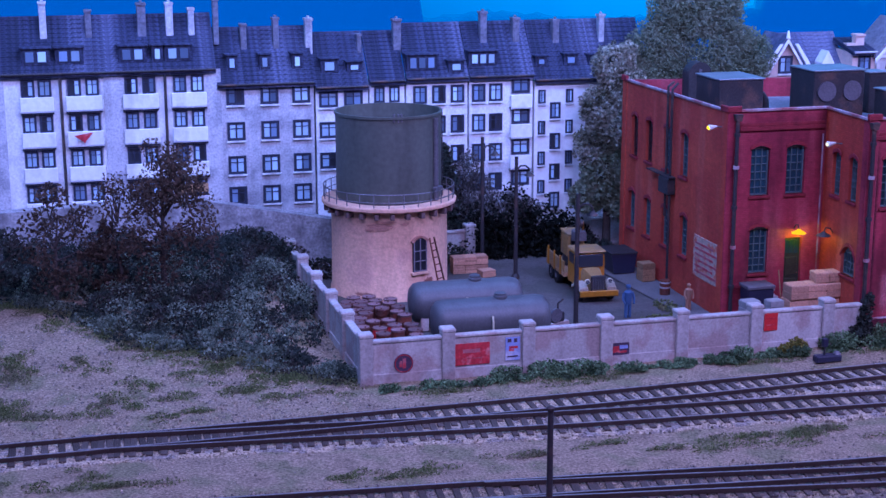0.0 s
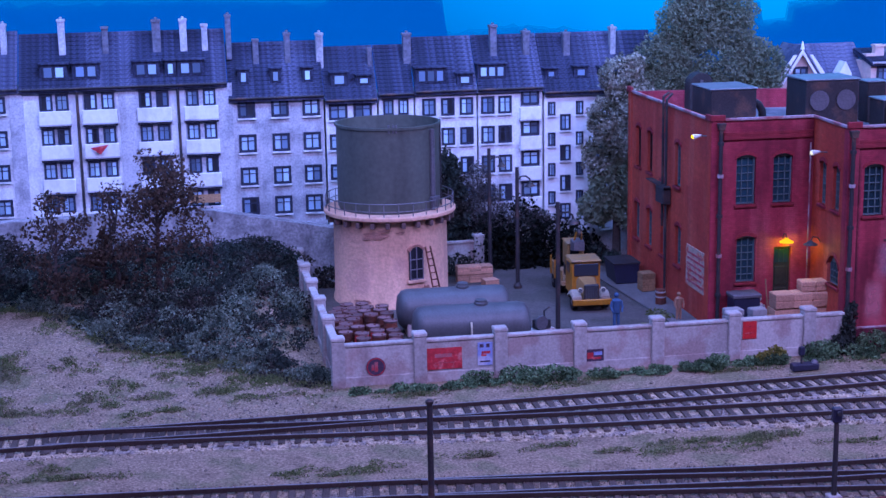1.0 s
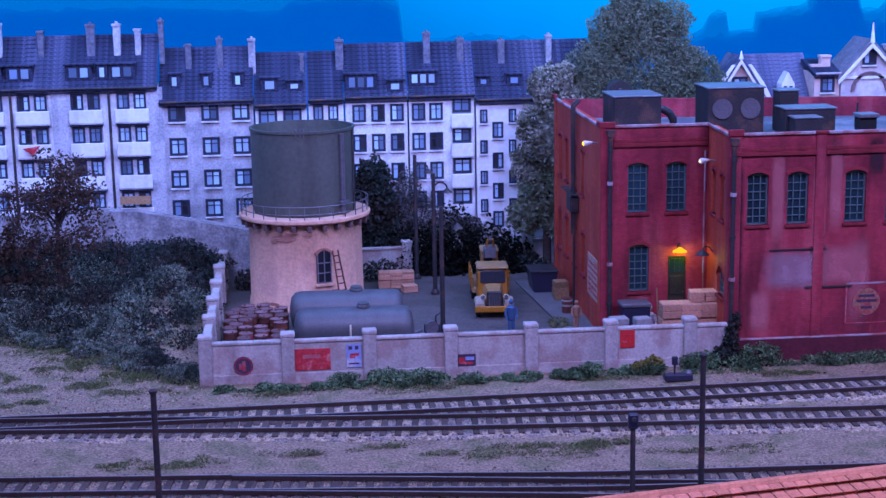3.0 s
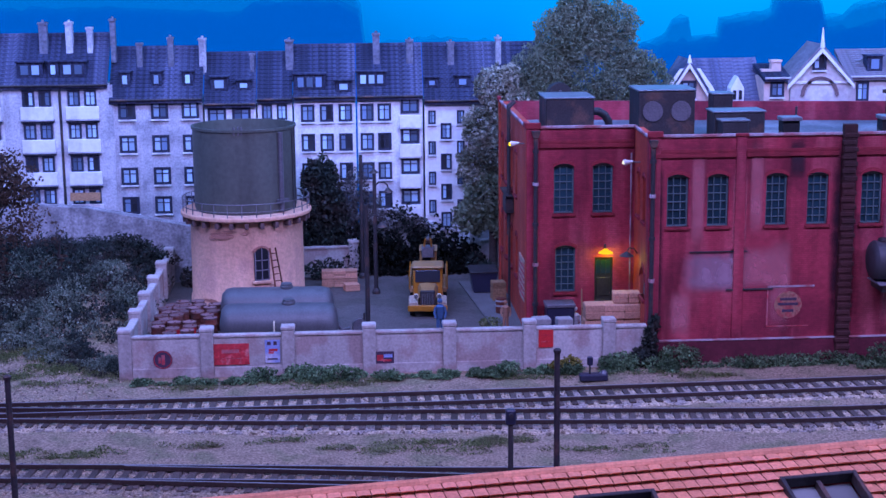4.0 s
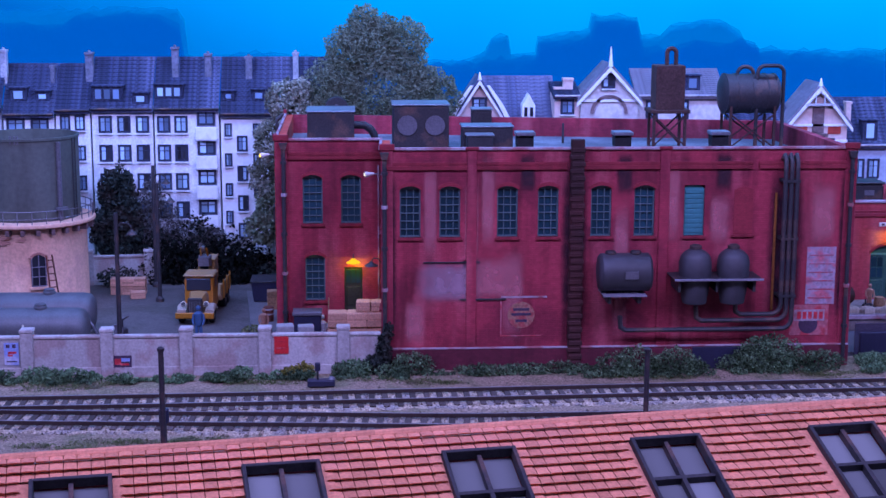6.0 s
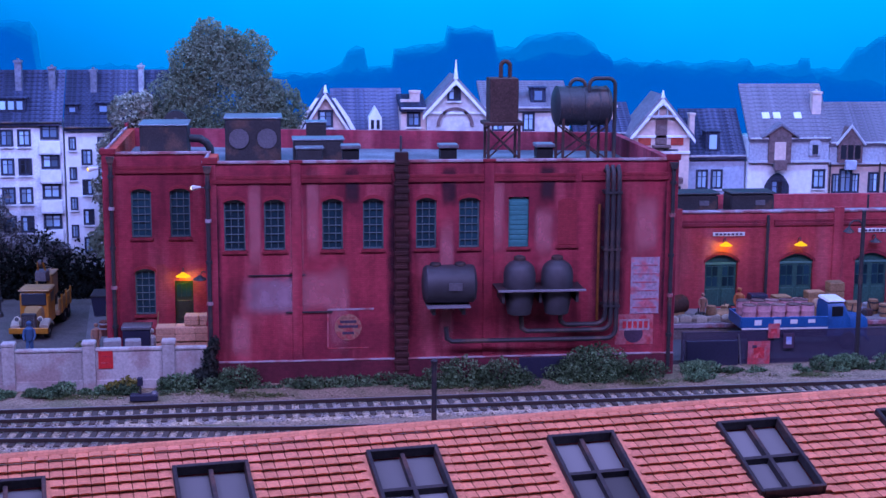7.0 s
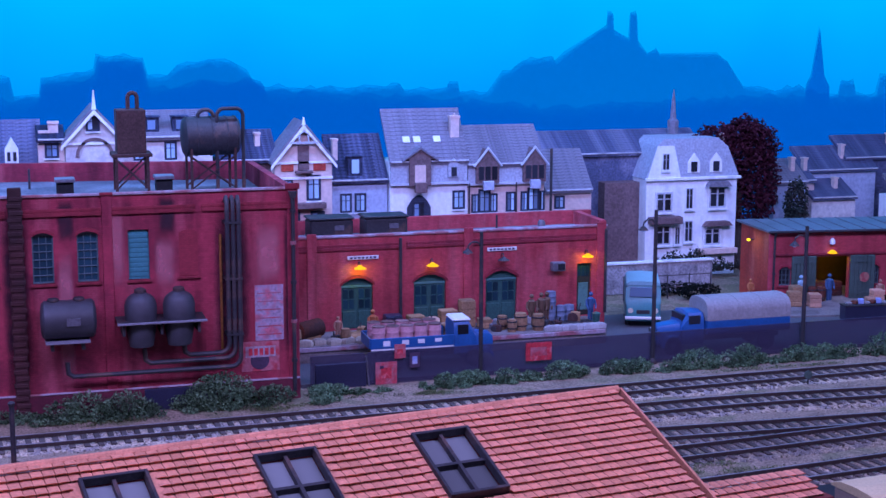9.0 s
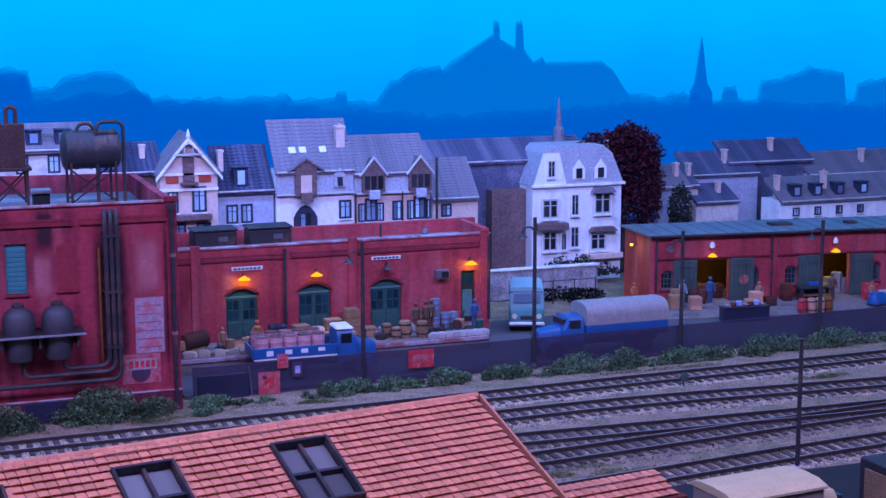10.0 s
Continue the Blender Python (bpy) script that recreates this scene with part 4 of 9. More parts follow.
def facade(name, a, b, top, holes, m="brick", depth=0.05, begin=0.0):
    """A wall of the factory from a to b, seen with a on its left; holes are (centre, width, z0, height)."""
    length = math.hypot(b[0] - a[0], b[1] - a[1])
    at = T(a[0] - FX, a[1] - FY, 0, math.degrees(math.atan2(b[1] - a[1], b[0] - a[0])))
    bm = holed_wall(begin, length, -0.02, top, depth, [(c - w / 2, c + w / 2, z, z + h) for c, w, z, h in holes])
    return part(name, bm, m, factory, at=at), at, length


TOP = 1.335
up, hi_w = 0.81, 0.308
front_c = [3.203, 3.440, 3.785, 4.030, 4.350, 4.612]
front_holes = [(c - 3.0, 0.125, up, hi_w) for c in front_c] + [(4.915 - 3.0, 0.125, up, hi_w)]
front, at_front, len_front = facade("front_wall", (3.0, 0.045), (5.90, 0.045), TOP, front_holes, begin=0.03)
for c in front_c:
    muntin_window(factory, at_front @ T(c - 3.0, 0, up), 0.125, hi_w)
shutter = part("shutter", prism(arch_points(0.125, hi_w, 0.02), 0.018, 0.026), "teal_paint", factory, "plain green shutter", at=at_front @ T(4.915 - 3.0, 0, up))
for j in range(9):
    part("slat", box(-0.056, 0.056, 0.014, 0.020, 0.015 + 0.03 * j, 0.038 + 0.03 * j, 0.002), "teal_paint", shutter)
part("sill", box(-0.075, 0.075, -0.014, 0.018, -0.02, 0.0, 0.003), "brick_trim", shutter)
# a bricked-up opening
blind = part("blind_window", prism(arch_points(0.115, hi_w - 0.02, 0.02), -0.003, 0.002), "brick_trim", factory, "bricked-up painted window", at=at_front @ T(5.215 - 3.0, 0, up + 0.01))
part("sill", box(-0.07, 0.07, -0.014, 0.0, -0.022, -0.004, 0.003), "brick_trim", blind)

lw_c = [2.613, 2.853]
left_holes = [(c - 2.39, 0.125, up, hi_w) for c in lw_c] + [(0.235, 0.125, 0.315, 0.295), (0.475, 0.115, 0.10, 0.43)]
left, at_left, _ = facade("office_wall", (2.39, 0.57), (3.05, 0.57), TOP, left_holes)
for c in lw_c:
    muntin_window(factory, at_left @ T(c - 2.39, 0, up), 0.125, hi_w)
muntin_window(factory, at_left @ T(0.235, 0, 0.315), 0.125, 0.295)
door = part("door", box(-0.0575, 0.0575, 0.022, 0.032, 0, 0.43, 0.002), "door_dark", factory, "dark green factory door", at=at_left @ T(0.475, 0, 0.10))
for z0, z1 in ((0.03, 0.16), (0.18, 0.30)):
    part("door_panel", box(-0.042, 0.042, 0.018, 0.024, z0, z1, 0.003), "door_dark", door)
for i in range(3):
    part("door_light", box(-0.044 + 0.031 * i, -0.018 + 0.031 * i, 0.018, 0.0215, 0.325, 0.41), "glass", door)
part("door_handle", rod((0.04, 0.012, 0.2), (0.04, 0.022, 0.2), 0.004, seg=8), "chrome", door)
part("doorstep", box(-0.085, 0.085, -0.06, 0.02, -0.08, 0.0, 0.004), "concrete", door)

ret_holes = [(0.165, 0.10, up + 0.01, 0.27), (0.375, 0.10, up + 0.01, 0.27), (0.37, 0.17, 0.36, 0.18)]
# return and side walls take a brighter, more orange brick than the front
ret, at_ret, _ = facade("return_wall", (3.05, 0.57), (3.03, 0.045), TOP, ret_holes, "brick_orange")
for c in (0.165, 0.375):
    muntin_window(factory, at_ret @ T(c, 0, up + 0.01), 0.10, 0.27, corner="brick_orange")
muntin_window(factory, at_ret @ T(0.37, 0, 0.36), 0.17, 0.18, rise=0.06, nx=4, nz=3, corner="brick_orange")

side_holes, side_wins = [], []
for y in (2.115, 1.852, 1.539, 1.256):
    side_wins.append((2.29 - y + 0.05, 0.115, up + 0.015, 0.29))
for y in (2.138, 1.85, 1.54, 1.23):
    side_wins.append((2.29 - y + 0.05, 0.115, 0.30, 0.27))
side, at_side, len_side = facade("side_wall", (2.39, 2.29), (2.39, 0.57), TOP, side_wins, "brick_orange")
for i, (c, w, z, h) in enumerate(side_wins):
    muntin_window(factory, at_side @ T(c, 0, z), w, h, m_glass="glass_dark" if i < 2 else "glass", m_frame="brick_dark" if i < 2 else "sash", nx=2, corner="brick_orange")
facade("back_wall", (5.90, 1.75), (2.39, 2.29), TOP, [])
facade("right_wall", (5.90, 0.045), (5.90, 1.75), TOP, [])

part("roof", slab([(2.44 - FX, 0.62 - FY), (3.09 - FX, 0.62 - FY), (3.08 - FX, 0.10 - FY), (5.85 - FX, 0.10 - FY), (5.85 - FX, 1.70 - FY), (2.44 - FX, 2.22 - FY)], 1.19, 1.205), "roofing", factory, "grey felt flat roof with lighter seams")


def band(at, x0, x1, z0, z1, out, m="brick_trim", name="cornice"):
    return part(name, box(x0, x1, -out, 0.002, z0, z1, 0.003), m, factory, at=at)


for at, begin, length in ((at_front, 0.03, 2.90), (at_left, 0.0, 0.66), (at_ret, 0.0, 0.525), (at_side, 0.0, 1.72)):
    band(at, begin, length, TOP - 0.001, TOP + 0.017, 0.014, "coping", "parapet_coping")
for at, spans in ((at_front, [(0.06, 0.54), (0.60, 1.14), (1.24, 1.70), (1.76, 2.26), (2.30, 2.84)]), (at_left, [(0.07, 0.65)])):
    for x0, x1 in spans:
        band(at, x0, x1, 1.215, 1.240, 0.016)
        band(at, x0, x1, 1.240, 1.262, 0.010)
for at, x, w in ((at_front, 0.065, 0.07), (at_front, 0.57, 0.06), (at_front, 1.73, 0.06), (at_front, 2.865, 0.07), (at_left, 0.03, 0.075), (at_side, 1.685, 0.07), (at_side, 0.035, 0.07)):
    band(at, x - w / 2, x + w / 2, -0.02, 1.335, 0.011, "brick" if at is not at_side else "brick_orange", "pilaster")
    band(at, x - w / 2 - 0.01, x + w / 2 + 0.01, 1.335, 1.372 if w > 0.065 else 1.353, 0.020, "brick_trim", "pilaster_cap")
band(at_front, 0.03, 2.9, -0.02, 0.125, 0.022, "plinth_brick", "plinth")
band(at_front, 0.03, 2.9, 0.125, 0.134, 0.026, "coping", "plinth_course")
# sooty chimney breast up the front
stack = part("chimney_breast", box(1.158, 1.238, -0.045, 0.0, -0.02, 1.40, 0.004), "brick_dark", factory, "soot-black brick chimney breast", at=at_front)
for j in range(32):
    part("quoin", box(1.152 + 0.012 * (j % 2), 1.244 - 0.012 * ((j + 1) % 2), -0.052, -0.02, 0.02 + 0.042 * j, 0.046 + 0.042 * j, 0.003), "brick_dark", stack)
# downpipes with collars
for at, x in ((at_front, 0.050), (at_left, 0.045), (at_front, 2.862)):
    dp = part("downpipe", pipe([(x, -0.034, 1.30), (x, -0.034, 0.05)], 0.013), "iron", factory, "dark cast-iron downpipe", at=at)
    part("hopper_head", prism([(x - 0.016, 1.285), (x + 0.016, 1.285), (x + 0.026, 1.325), (x - 0.026, 1.325)], -0.056, -0.018), "iron", dp)
    for z in (0.25, 0.5, 0.75, 1.0, 1.2):
        part("collar", rod((x, -0.034, z - 0.01), (x, -0.034, z + 0.01), 0.019), "coping" if z in (0.5, 1.0) else "iron", dp)
part("downpipe", pipe([(0.635, -0.012, 1.18), (0.635, -0.012, 0.12)], 0.005), "coping", factory, "thin pale pipe", at=at_left)

# ghost signs painted on the brick
part("faded_sign", box(0.22, 0.66, -0.004, -0.001, 0.40, 0.67), "limewash_grey", factory, "faded grey painted sign panel", at=at_front)
part("faded_sign", box(0.52, 0.86, -0.007, -0.004, 0.41, 0.70), "limewash", factory, "faded pink painted sign panel", at=at_front)
for x0, x1, z0, z1 in ((0.275, 0.37, 0.66, 1.30), (0.52, 0.62, 0.62, 1.20), (0.62, 0.715, 0.72, 1.32), (0.74, 0.90, 0.14, 0.76), (1.42, 1.53, 0.15, 1.05), (1.69, 1.84, 0.74, 1.30), (2.00, 2.14, 0.74, 1.08), (2.62, 2.80, 0.72, 1.15), (0.16, 0.30, 0.14, 0.44)):
    part("worn_streak", box(x0, x1, -0.0036, -0.0006, z0, z1), "limewash", factory, "pale streak of worn paint", at=at_front)
for x0, x1, z0, z1 in ((0.85, 0.96, 1.06, 1.335), (1.43, 1.545, 1.04, 1.335), (2.03, 2.15, 1.06, 1.335), (2.36, 2.60, 0.18, 1.30), (1.10, 1.28, 0.14, 1.335), (0.02, 0.13, 0.14, 1.30), (2.80, 2.90, 0.14, 1.3)):
    part("soot_streak", box(x0, x1, -0.0032, -0.0004, z0, z1), "soot", factory, "black soot run down the brick", at=at_front)
part("sign_rail", box(0.50, 0.78, -0.010, 0.0, 0.425, 0.434), "iron", factory, at=at_front)
part("sign_rail", box(0.28, 0.62, -0.010, 0.0, 0.655, 0.662), "iron", factory, at=at_front)
part("painted_square", box(0.755, 0.985, -0.002, 0.002, 0.205, 0.435), "brick", factory, "worn painted advertisement square", at=at_front)
part("painted_rail", box(0.75, 1.03, -0.006, 0.0, 0.437, 0.447), "coping", factory, at=at_front)
part("painted_rail", box(0.75, 1.0, -0.004, 0.0, 0.198, 0.204), "ghost_sign", factory, at=at_front)
part("painted_rail", box(0.748, 0.756, -0.004, 0.0, 0.204, 0.437), "ghost_sign", factory, at=at_front)
part("painted_roundel", rod((0.875, 0, 0.33), (0.875, -0.005, 0.33), 0.082, seg=28), "roundel", factory, "worn tan roundel", at=at_front)
for z, w in ((0.365, 0.10), (0.335, 0.12), (0.295, 0.07)):
    part("painted_bar", box(0.875 - w / 2, 0.875 + w / 2, -0.0065, -0.004, z - 0.008, z + 0.008), "poster_dark", factory, at=at_front)
part("painted_notice", box(2.62, 2.80, -0.004, 0.0, 0.38, 0.735), "notice_grey", factory, "peeling grey notice board", at=at_front)
for j in range(6):
    part("notice_bar", box(2.635, 2.785, -0.006, -0.004, 0.415 + 0.053 * j, 0.422 + 0.053 * j), "ghost_grey", factory, at=at_front)
sheet = part("painted_poster", box(2.53, 2.77, -0.004, 0.0, 0.185, 0.375), "ghost_sign", factory, "worn pale drink poster", at=at_front)
part("poster_swirl", rod((2.645, -0.004, 0.255), (2.645, -0.006, 0.255), 0.06, seg=24), "poster_dark", sheet)
part("poster_band", box(2.555, 2.745, -0.007, -0.004, 0.275, 0.345), "coping", sheet)
for i in range(5):
    part("poster_mark", box(2.575 + 0.034 * i, 2.598 + 0.034 * i, -0.0085, -0.007, 0.288, 0.332), "red_faded", sheet)
board = part("side_sign", box(1.29, 1.68, -0.006, 0.0, 0.22, 0.49, 0.002), "sign_tan", factory, "faded tan lettered board", at=at_side)
for j in range(6):
    part("sign_bar", box(1.32, 1.65 - 0.06 * (j % 2), -0.008, -0.006, 0.25 + 0.037 * j, 0.265 + 0.037 * j), "ghost_sign", board)


# ---- foreground roof of red tiles ----
def on_roof(s, d, h=0.0):
    """A place on the near slope: s along the ridge from RIDGE_A, d down the slope, h above it."""
    c = math.cos(math.atan(SLOPE))
    out = d * c
    n = Vector((RIDGE_DIR.y * SLOPE * c, -RIDGE_DIR.x * SLOPE * c, c))
    p = RIDGE_A + RIDGE_DIR * s + Vector((RIDGE_DIR.y, -RIDGE_DIR.x)) * out
    return Vector((p.x, p.y, RIDGE_Z - SLOPE * out)) + n * h


RIDGE_A, RIDGE_DIR = Vector((3.72, -4.164)), Vector((0.9866, 0.1628)).normalized()
RIDGE_Z, SLOPE = 0.968, 0.40
S0, S1, DEEP = -4.6, 2.80, 1.45
shed_roof = thing("tiled_shed_roof", 3.72, -4.164, 0, 0, "long terracotta tiled roof with four-pane skylights", "roof")
under = bmesh.new()
q = [on_roof(S0, 0.0, -0.03), on_roof(S1, 0.0, -0.03), on_roof(S1, DEEP, -0.03), on_roof(S0, DEEP, -0.03)]
back = [Vector((p.x - RIDGE_DIR.y * 1.3, p.y + RIDGE_DIR.x * 1.3, p.z - 0.52)) for p in q[:2]]
off = Vector((3.72, -4.164, 0))
vs = [under.verts.new(p - off) for p in (*q, *back)]
lows = [under.verts.new((p - off).xy.to_3d()) for p in (q[3], q[2], back[1], back[0])]
under.faces.new(vs[:4]), under.faces.new((vs[1], vs[0], vs[4], vs[5]))
under.faces.new((vs[3], vs[2], lows[1], lows[0])), under.faces.new((vs[5], vs[4], lows[3], lows[2]))
under.faces.new((vs[2], vs[1], vs[5], lows[2], lows[1])), under.faces.new((vs[0], vs[3], lows[0], lows[3], vs[4]))
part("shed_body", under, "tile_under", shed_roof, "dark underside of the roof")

TW, TH = 0.040, 0.043
down = (on_roof(0, 1) - on_roof(0, 0)).normalized()
along = RIDGE_DIR.to_3d()
normal = along.cross(-down).normalized()
basis = Matrix((along, -down, normal)).transposed().to_4x4()
tile_bm = bmesh.new()
w, h = TW / 2 - 0.0012, TH
rows_z = ((-w, 0.0072), (-w * 0.55, 0.0092), (w * 0.55, 0.0092), (w, 0.0072))
top_v = [tile_bm.verts.new((x, 0.010, z - 0.015)) for x, z in rows_z]
bot_v = [tile_bm.verts.new((x, -h + 0.001, z)) for x, z in rows_z]
low_v = [tile_bm.verts.new((x, -h + 0.008, z - 0.012)) for x, z in rows_z]
for i in range(3):
    tile_bm.faces.new((top_v[i], bot_v[i], bot_v[i + 1], top_v[i + 1]))
    tile_bm.faces.new((bot_v[i], low_v[i], low_v[i + 1], bot_v[i + 1]))
tile_mesh = mesh_of("roof_tile", tile_bm, "tile")
tv = np.array([v.co[:] for v in tile_mesh.vertices])
tf = np.array([p.vertices[:] for p in tile_mesh.polygons])
SKY_W, SKY_L, SKY_D = 0.235, 0.365, 0.130
sky_s = [0.090 + 0.6095 * k for k in range(-7, 4)]
rest_v, rest_f, n_single = [], [], 0
rng = np.random.default_rng(4)
for j in range(int(DEEP / TH)):
    for i in range(int((S1 - S0) / TW)):
        s, d = S0 + (i + 0.5) * TW, j * TH
        if any(abs(s - c) < SKY_W / 2 + 0.006 and SKY_D - 0.03 < d < SKY_D + SKY_L - 0.02 for c in sky_s):
            continue
        p = (on_roof(s, d, 0.004 + rng.normal() * 0.0005) - off) * U
        m = Matrix.Translation(p) @ basis @ Matrix.Rotation(rng.normal() * 0.007, 4, "Z")
        if 1.55 < s < 2.8 and j < 10 and n_single < 300:
            put("roof_tile", tile_mesh, shed_roof, m)
            n_single += 1
        else:
            a = np.array(m)
            rest_f.append(tf + len(rest_v) * len(tv))
            rest_v.append(tv @ a[:3, :3].T + a[:3, 3])
me = bpy.data.meshes.new("roof_tiles_rest")
me.from_pydata(np.concatenate(rest_v).tolist(), [], np.concatenate(rest_f).tolist())
me.materials.append(M["tile"])
rest = new("tile_field", me)
rest.parent = shed_roof
tagged(rest, "", kind="stuff")
ridge_tile = mesh_of("ridge_tile", pipe([(-0.03, 0, 0), (0.03, 0, 0)], 0.016, 10), "tile")
for i in range(int((S1 - S0) / 0.06)):
    put("ridge_tile", ridge_tile, shed_roof, Matrix.Translation((on_roof(S0 + 0.03 + 0.06 * i, 0.0, -0.004) - off) * U) @ basis)
verge = part("verge_board", box(-0.012, -0.002, -DEEP, 0.0, -0.03, 0.001), "tile", shed_roof, at=Matrix.Translation((on_roof(S1, 0) - off) * U) @ basis)
for c in sky_s:
    at = Matrix.Translation((on_roof(c, SKY_D) - off) * U) @ basis
    f = bmesh.new()
    w, l, t = SKY_W / 2, SKY_L, 0.013
    box(-w, -w + t, -l, 0, -0.01, 0.026, 0.002, f), box(w - t, w, -l, 0, -0.01, 0.026, 0.002, f)
    box(-w + t, w - t, -t, 0, -0.01, 0.026, 0.002, f), box(-w + t, w - t, -l, -l + t, -0.01, 0.026, 0.002, f)
    box(-0.007, 0.007, -l + t, -t, -0.02, 0.008, 0.0, f), box(-w + t, w - t, -l / 2 - 0.007, -l / 2 + 0.007, -0.02, 0.0085, 0.0, f)
    sl = part("skylight", f, "iron", shed_roof, "dark framed four-pane skylight", at=at)
    for x0, x1 in ((-w - 0.034, -w), (w, w + 0.034)):
        part("flashing", box(x0, x1, -l, 0, -0.012, 0.004), "tile", sl)
    for x0, x1 in ((-w + t, -0.007), (0.007, w - t)):
        for y0, y1 in ((-l + t, -l / 2 - 0.007), (-l / 2 + 0.007, -t)):
            part("pane", box(x0, x1, y0, y1, -0.022, -0.016), "glass_sky", sl)

# ---- water tower ----
tower = thing("water_tower", 0.58, 1.935, 0.0, 0, "round pink plastered water tower with a dark green tank", "water tower")
part("tower_base", lathe([(0.405, -0.02), (0.40, 0.05), (0.392, 0.06), (0.388, 0.60), (0.395, 0.615), (0.395, 0.625)], 64), "tower_plaster", tower, "pink flaking plaster drum", smooth=True)
part("platform", lathe([(0.40, 0.612), (0.445, 0.622), (0.452, 0.63), (0.452, 0.648), (0.445, 0.655), (0.30, 0.656)], 64), "tower_plaster", tower, "projecting plaster ring", smooth=True)
tank = part("tank", lathe([(0.345, 0.655), (0.345, 0.67), (0.352, 0.675), (0.352, 1.215), (0.360, 1.218), (0.360, 1.235), (0.343, 1.235), (0.343, 1.13)], 64), "tank_green", tower, "dark green riveted steel tank", smooth=True)
bracket = mesh_of("bracket", box(-0.014, 0.014, -0.44, -0.385, 0.575, 0.614, 0.004), "stone_dark")
for k in range(26):
    put("bracket", bracket, tower, T(0, 0, 0, k * 360 / 26 + 4))
for z in (0.690, 0.742):
    pts = [(0.437 * math.cos(a), 0.437 * math.sin(a), z) for a in (2 * math.pi * k / 64 for k in range(65))]
    part("hand_rail", pipe(pts, 0.0035, 6), "iron_grey", tower)
rail_post = mesh_of("rail_post", rod((0, -0.437, 0.652), (0, -0.437, 0.745), 0.0035, seg=6), "iron_grey")
for k in range(28):
    put("rail_post", rail_post, tower, T(0, 0, 0, k * 360 / 28))
a = radians(-44)
px, py = 0.362 * math.cos(a), 0.362 * math.sin(a)
fp = part("fill_pipe", pipe([(px, py, 1.205), (px, py, 0.66)], 0.018, 10), "iron_grey", tower, "grey filling pipe on the tank")
part("gauge_board", box(-0.045, 0.045, -0.03, 0.0, 0.735, 0.752), "iron_grey", fp, at=T(px, py, 0, 46))
lad = bmesh.new()
for s in (-0.02, 0.02):
    rod((s, -0.358, 0.66), (s, -0.358, 1.22), 0.003, seg=6, bm=lad)
for j in range(22):
    rod((-0.02, -0.358, 0.68 + 0.024 * j), (0.02, -0.358, 0.68 + 0.024 * j), 0.0022, seg=5, bm=lad)
part("tank_ladder", lad, "iron", tower, at=T(0, 0, 0, 72))
for x in (-0.03, 0.0, 0.02):
    part("rim_bolt", rod((x, -0.35, 1.20), (x, -0.35, 1.255), 0.007, seg=8), "iron_grey", tower, at=T(0, 0, 0, -2))
wt = T(0, 0, 0, 17.5) @ T(0, -0.386, 0.215)
tw = part("window", prism(arch_points(0.104, 0.225, 0.032), -0.012, 0.03), "glass_dark", tower, at=wt)
fr = bmesh.new()
for x in (-0.046, 0.0, 0.046):
    box(x - 0.0028, x + 0.0028, -0.018, -0.010, 0, 0.20 if x else 0.22, bm=fr)
for z in (0.004, 0.070, 0.138):
    box(-0.05, 0.05, -0.0185, -0.0105, z - 0.0028, z + 0.0028, bm=fr)
part("frame", fr, "iron_pale", tw, "pale grey window bars")
ring_in, ring_out = arch_points(0.104, 0.225, 0.032, 12)[2:], arch_points(0.130, 0.240, 0.036, 12)[2:]
part("arch", prism(ring_in + ring_out[::-1], -0.019, 0.02), "tower_bare", tw, "worn brick arch")
part("sill", box(-0.066, 0.066, -0.026, 0.02, -0.022, -0.002, 0.003), "tower_plaster", tw)


def curved_patch(cx, cz, ww, hh, seed, r):
    """A ragged patch that follows the drum."""
    rnd = random.Random(seed)
    bm = bmesh.new()
    n = 22
    ring_o = []
    for k in range(n):
        t = 2 * math.pi * k / n
        rr = rnd.uniform(0.6, 1.0)
        ang = radians(cx) + rr * ww / 2 * math.cos(t) / r
        ring_o.append(bm.verts.new((r * math.cos(ang), r * math.sin(ang), cz + rr * hh / 2 * math.sin(t))))
    mid = bm.verts.new((r * math.cos(radians(cx)), r * math.sin(radians(cx)), cz))
    for k in range(n):
        bm.faces.new((mid, ring_o[k], ring_o[(k + 1) % n]))
    return bm


for i, (ang, z, ww, hh) in enumerate(((-112, 0.525, 0.20, 0.055), (-88, 0.54, 0.07, 0.02), (-104, 0.555, 0.12, 0.02), (-62, 0.14, 0.09, 0.07), (-75, 0.10, 0.08, 0.09), (-128, 0.06, 0.16, 0.04), (-122, 0.50, 0.07, 0.02))):
    part("bare_brick", curved_patch(ang, z, ww, hh, i, 0.3975), "tower_bare", tower, "bare brick where plaster fell")
ladder = thing("ladder", 0.80, 1.50, 0.02, 30, "reddish wooden ladder leaning on the tower", "ladder")
for s in (-0.025, 0.025):
    part("rail", rod((s * 1.3, -0.08, 0.0), (s * 0.8, 0.05, 0.42), 0.006, seg=6), "rust", ladder)
for j in range(9):
    f = (j + 0.6) / 9.4
    part("rung", rod((-0.03 + 0.01 * f, -0.08 + 0.13 * f, 0.42 * f), (0.03 - 0.01 * f, -0.08 + 0.13 * f, 0.42 * f), 0.004, seg=6), "rust", ladder)


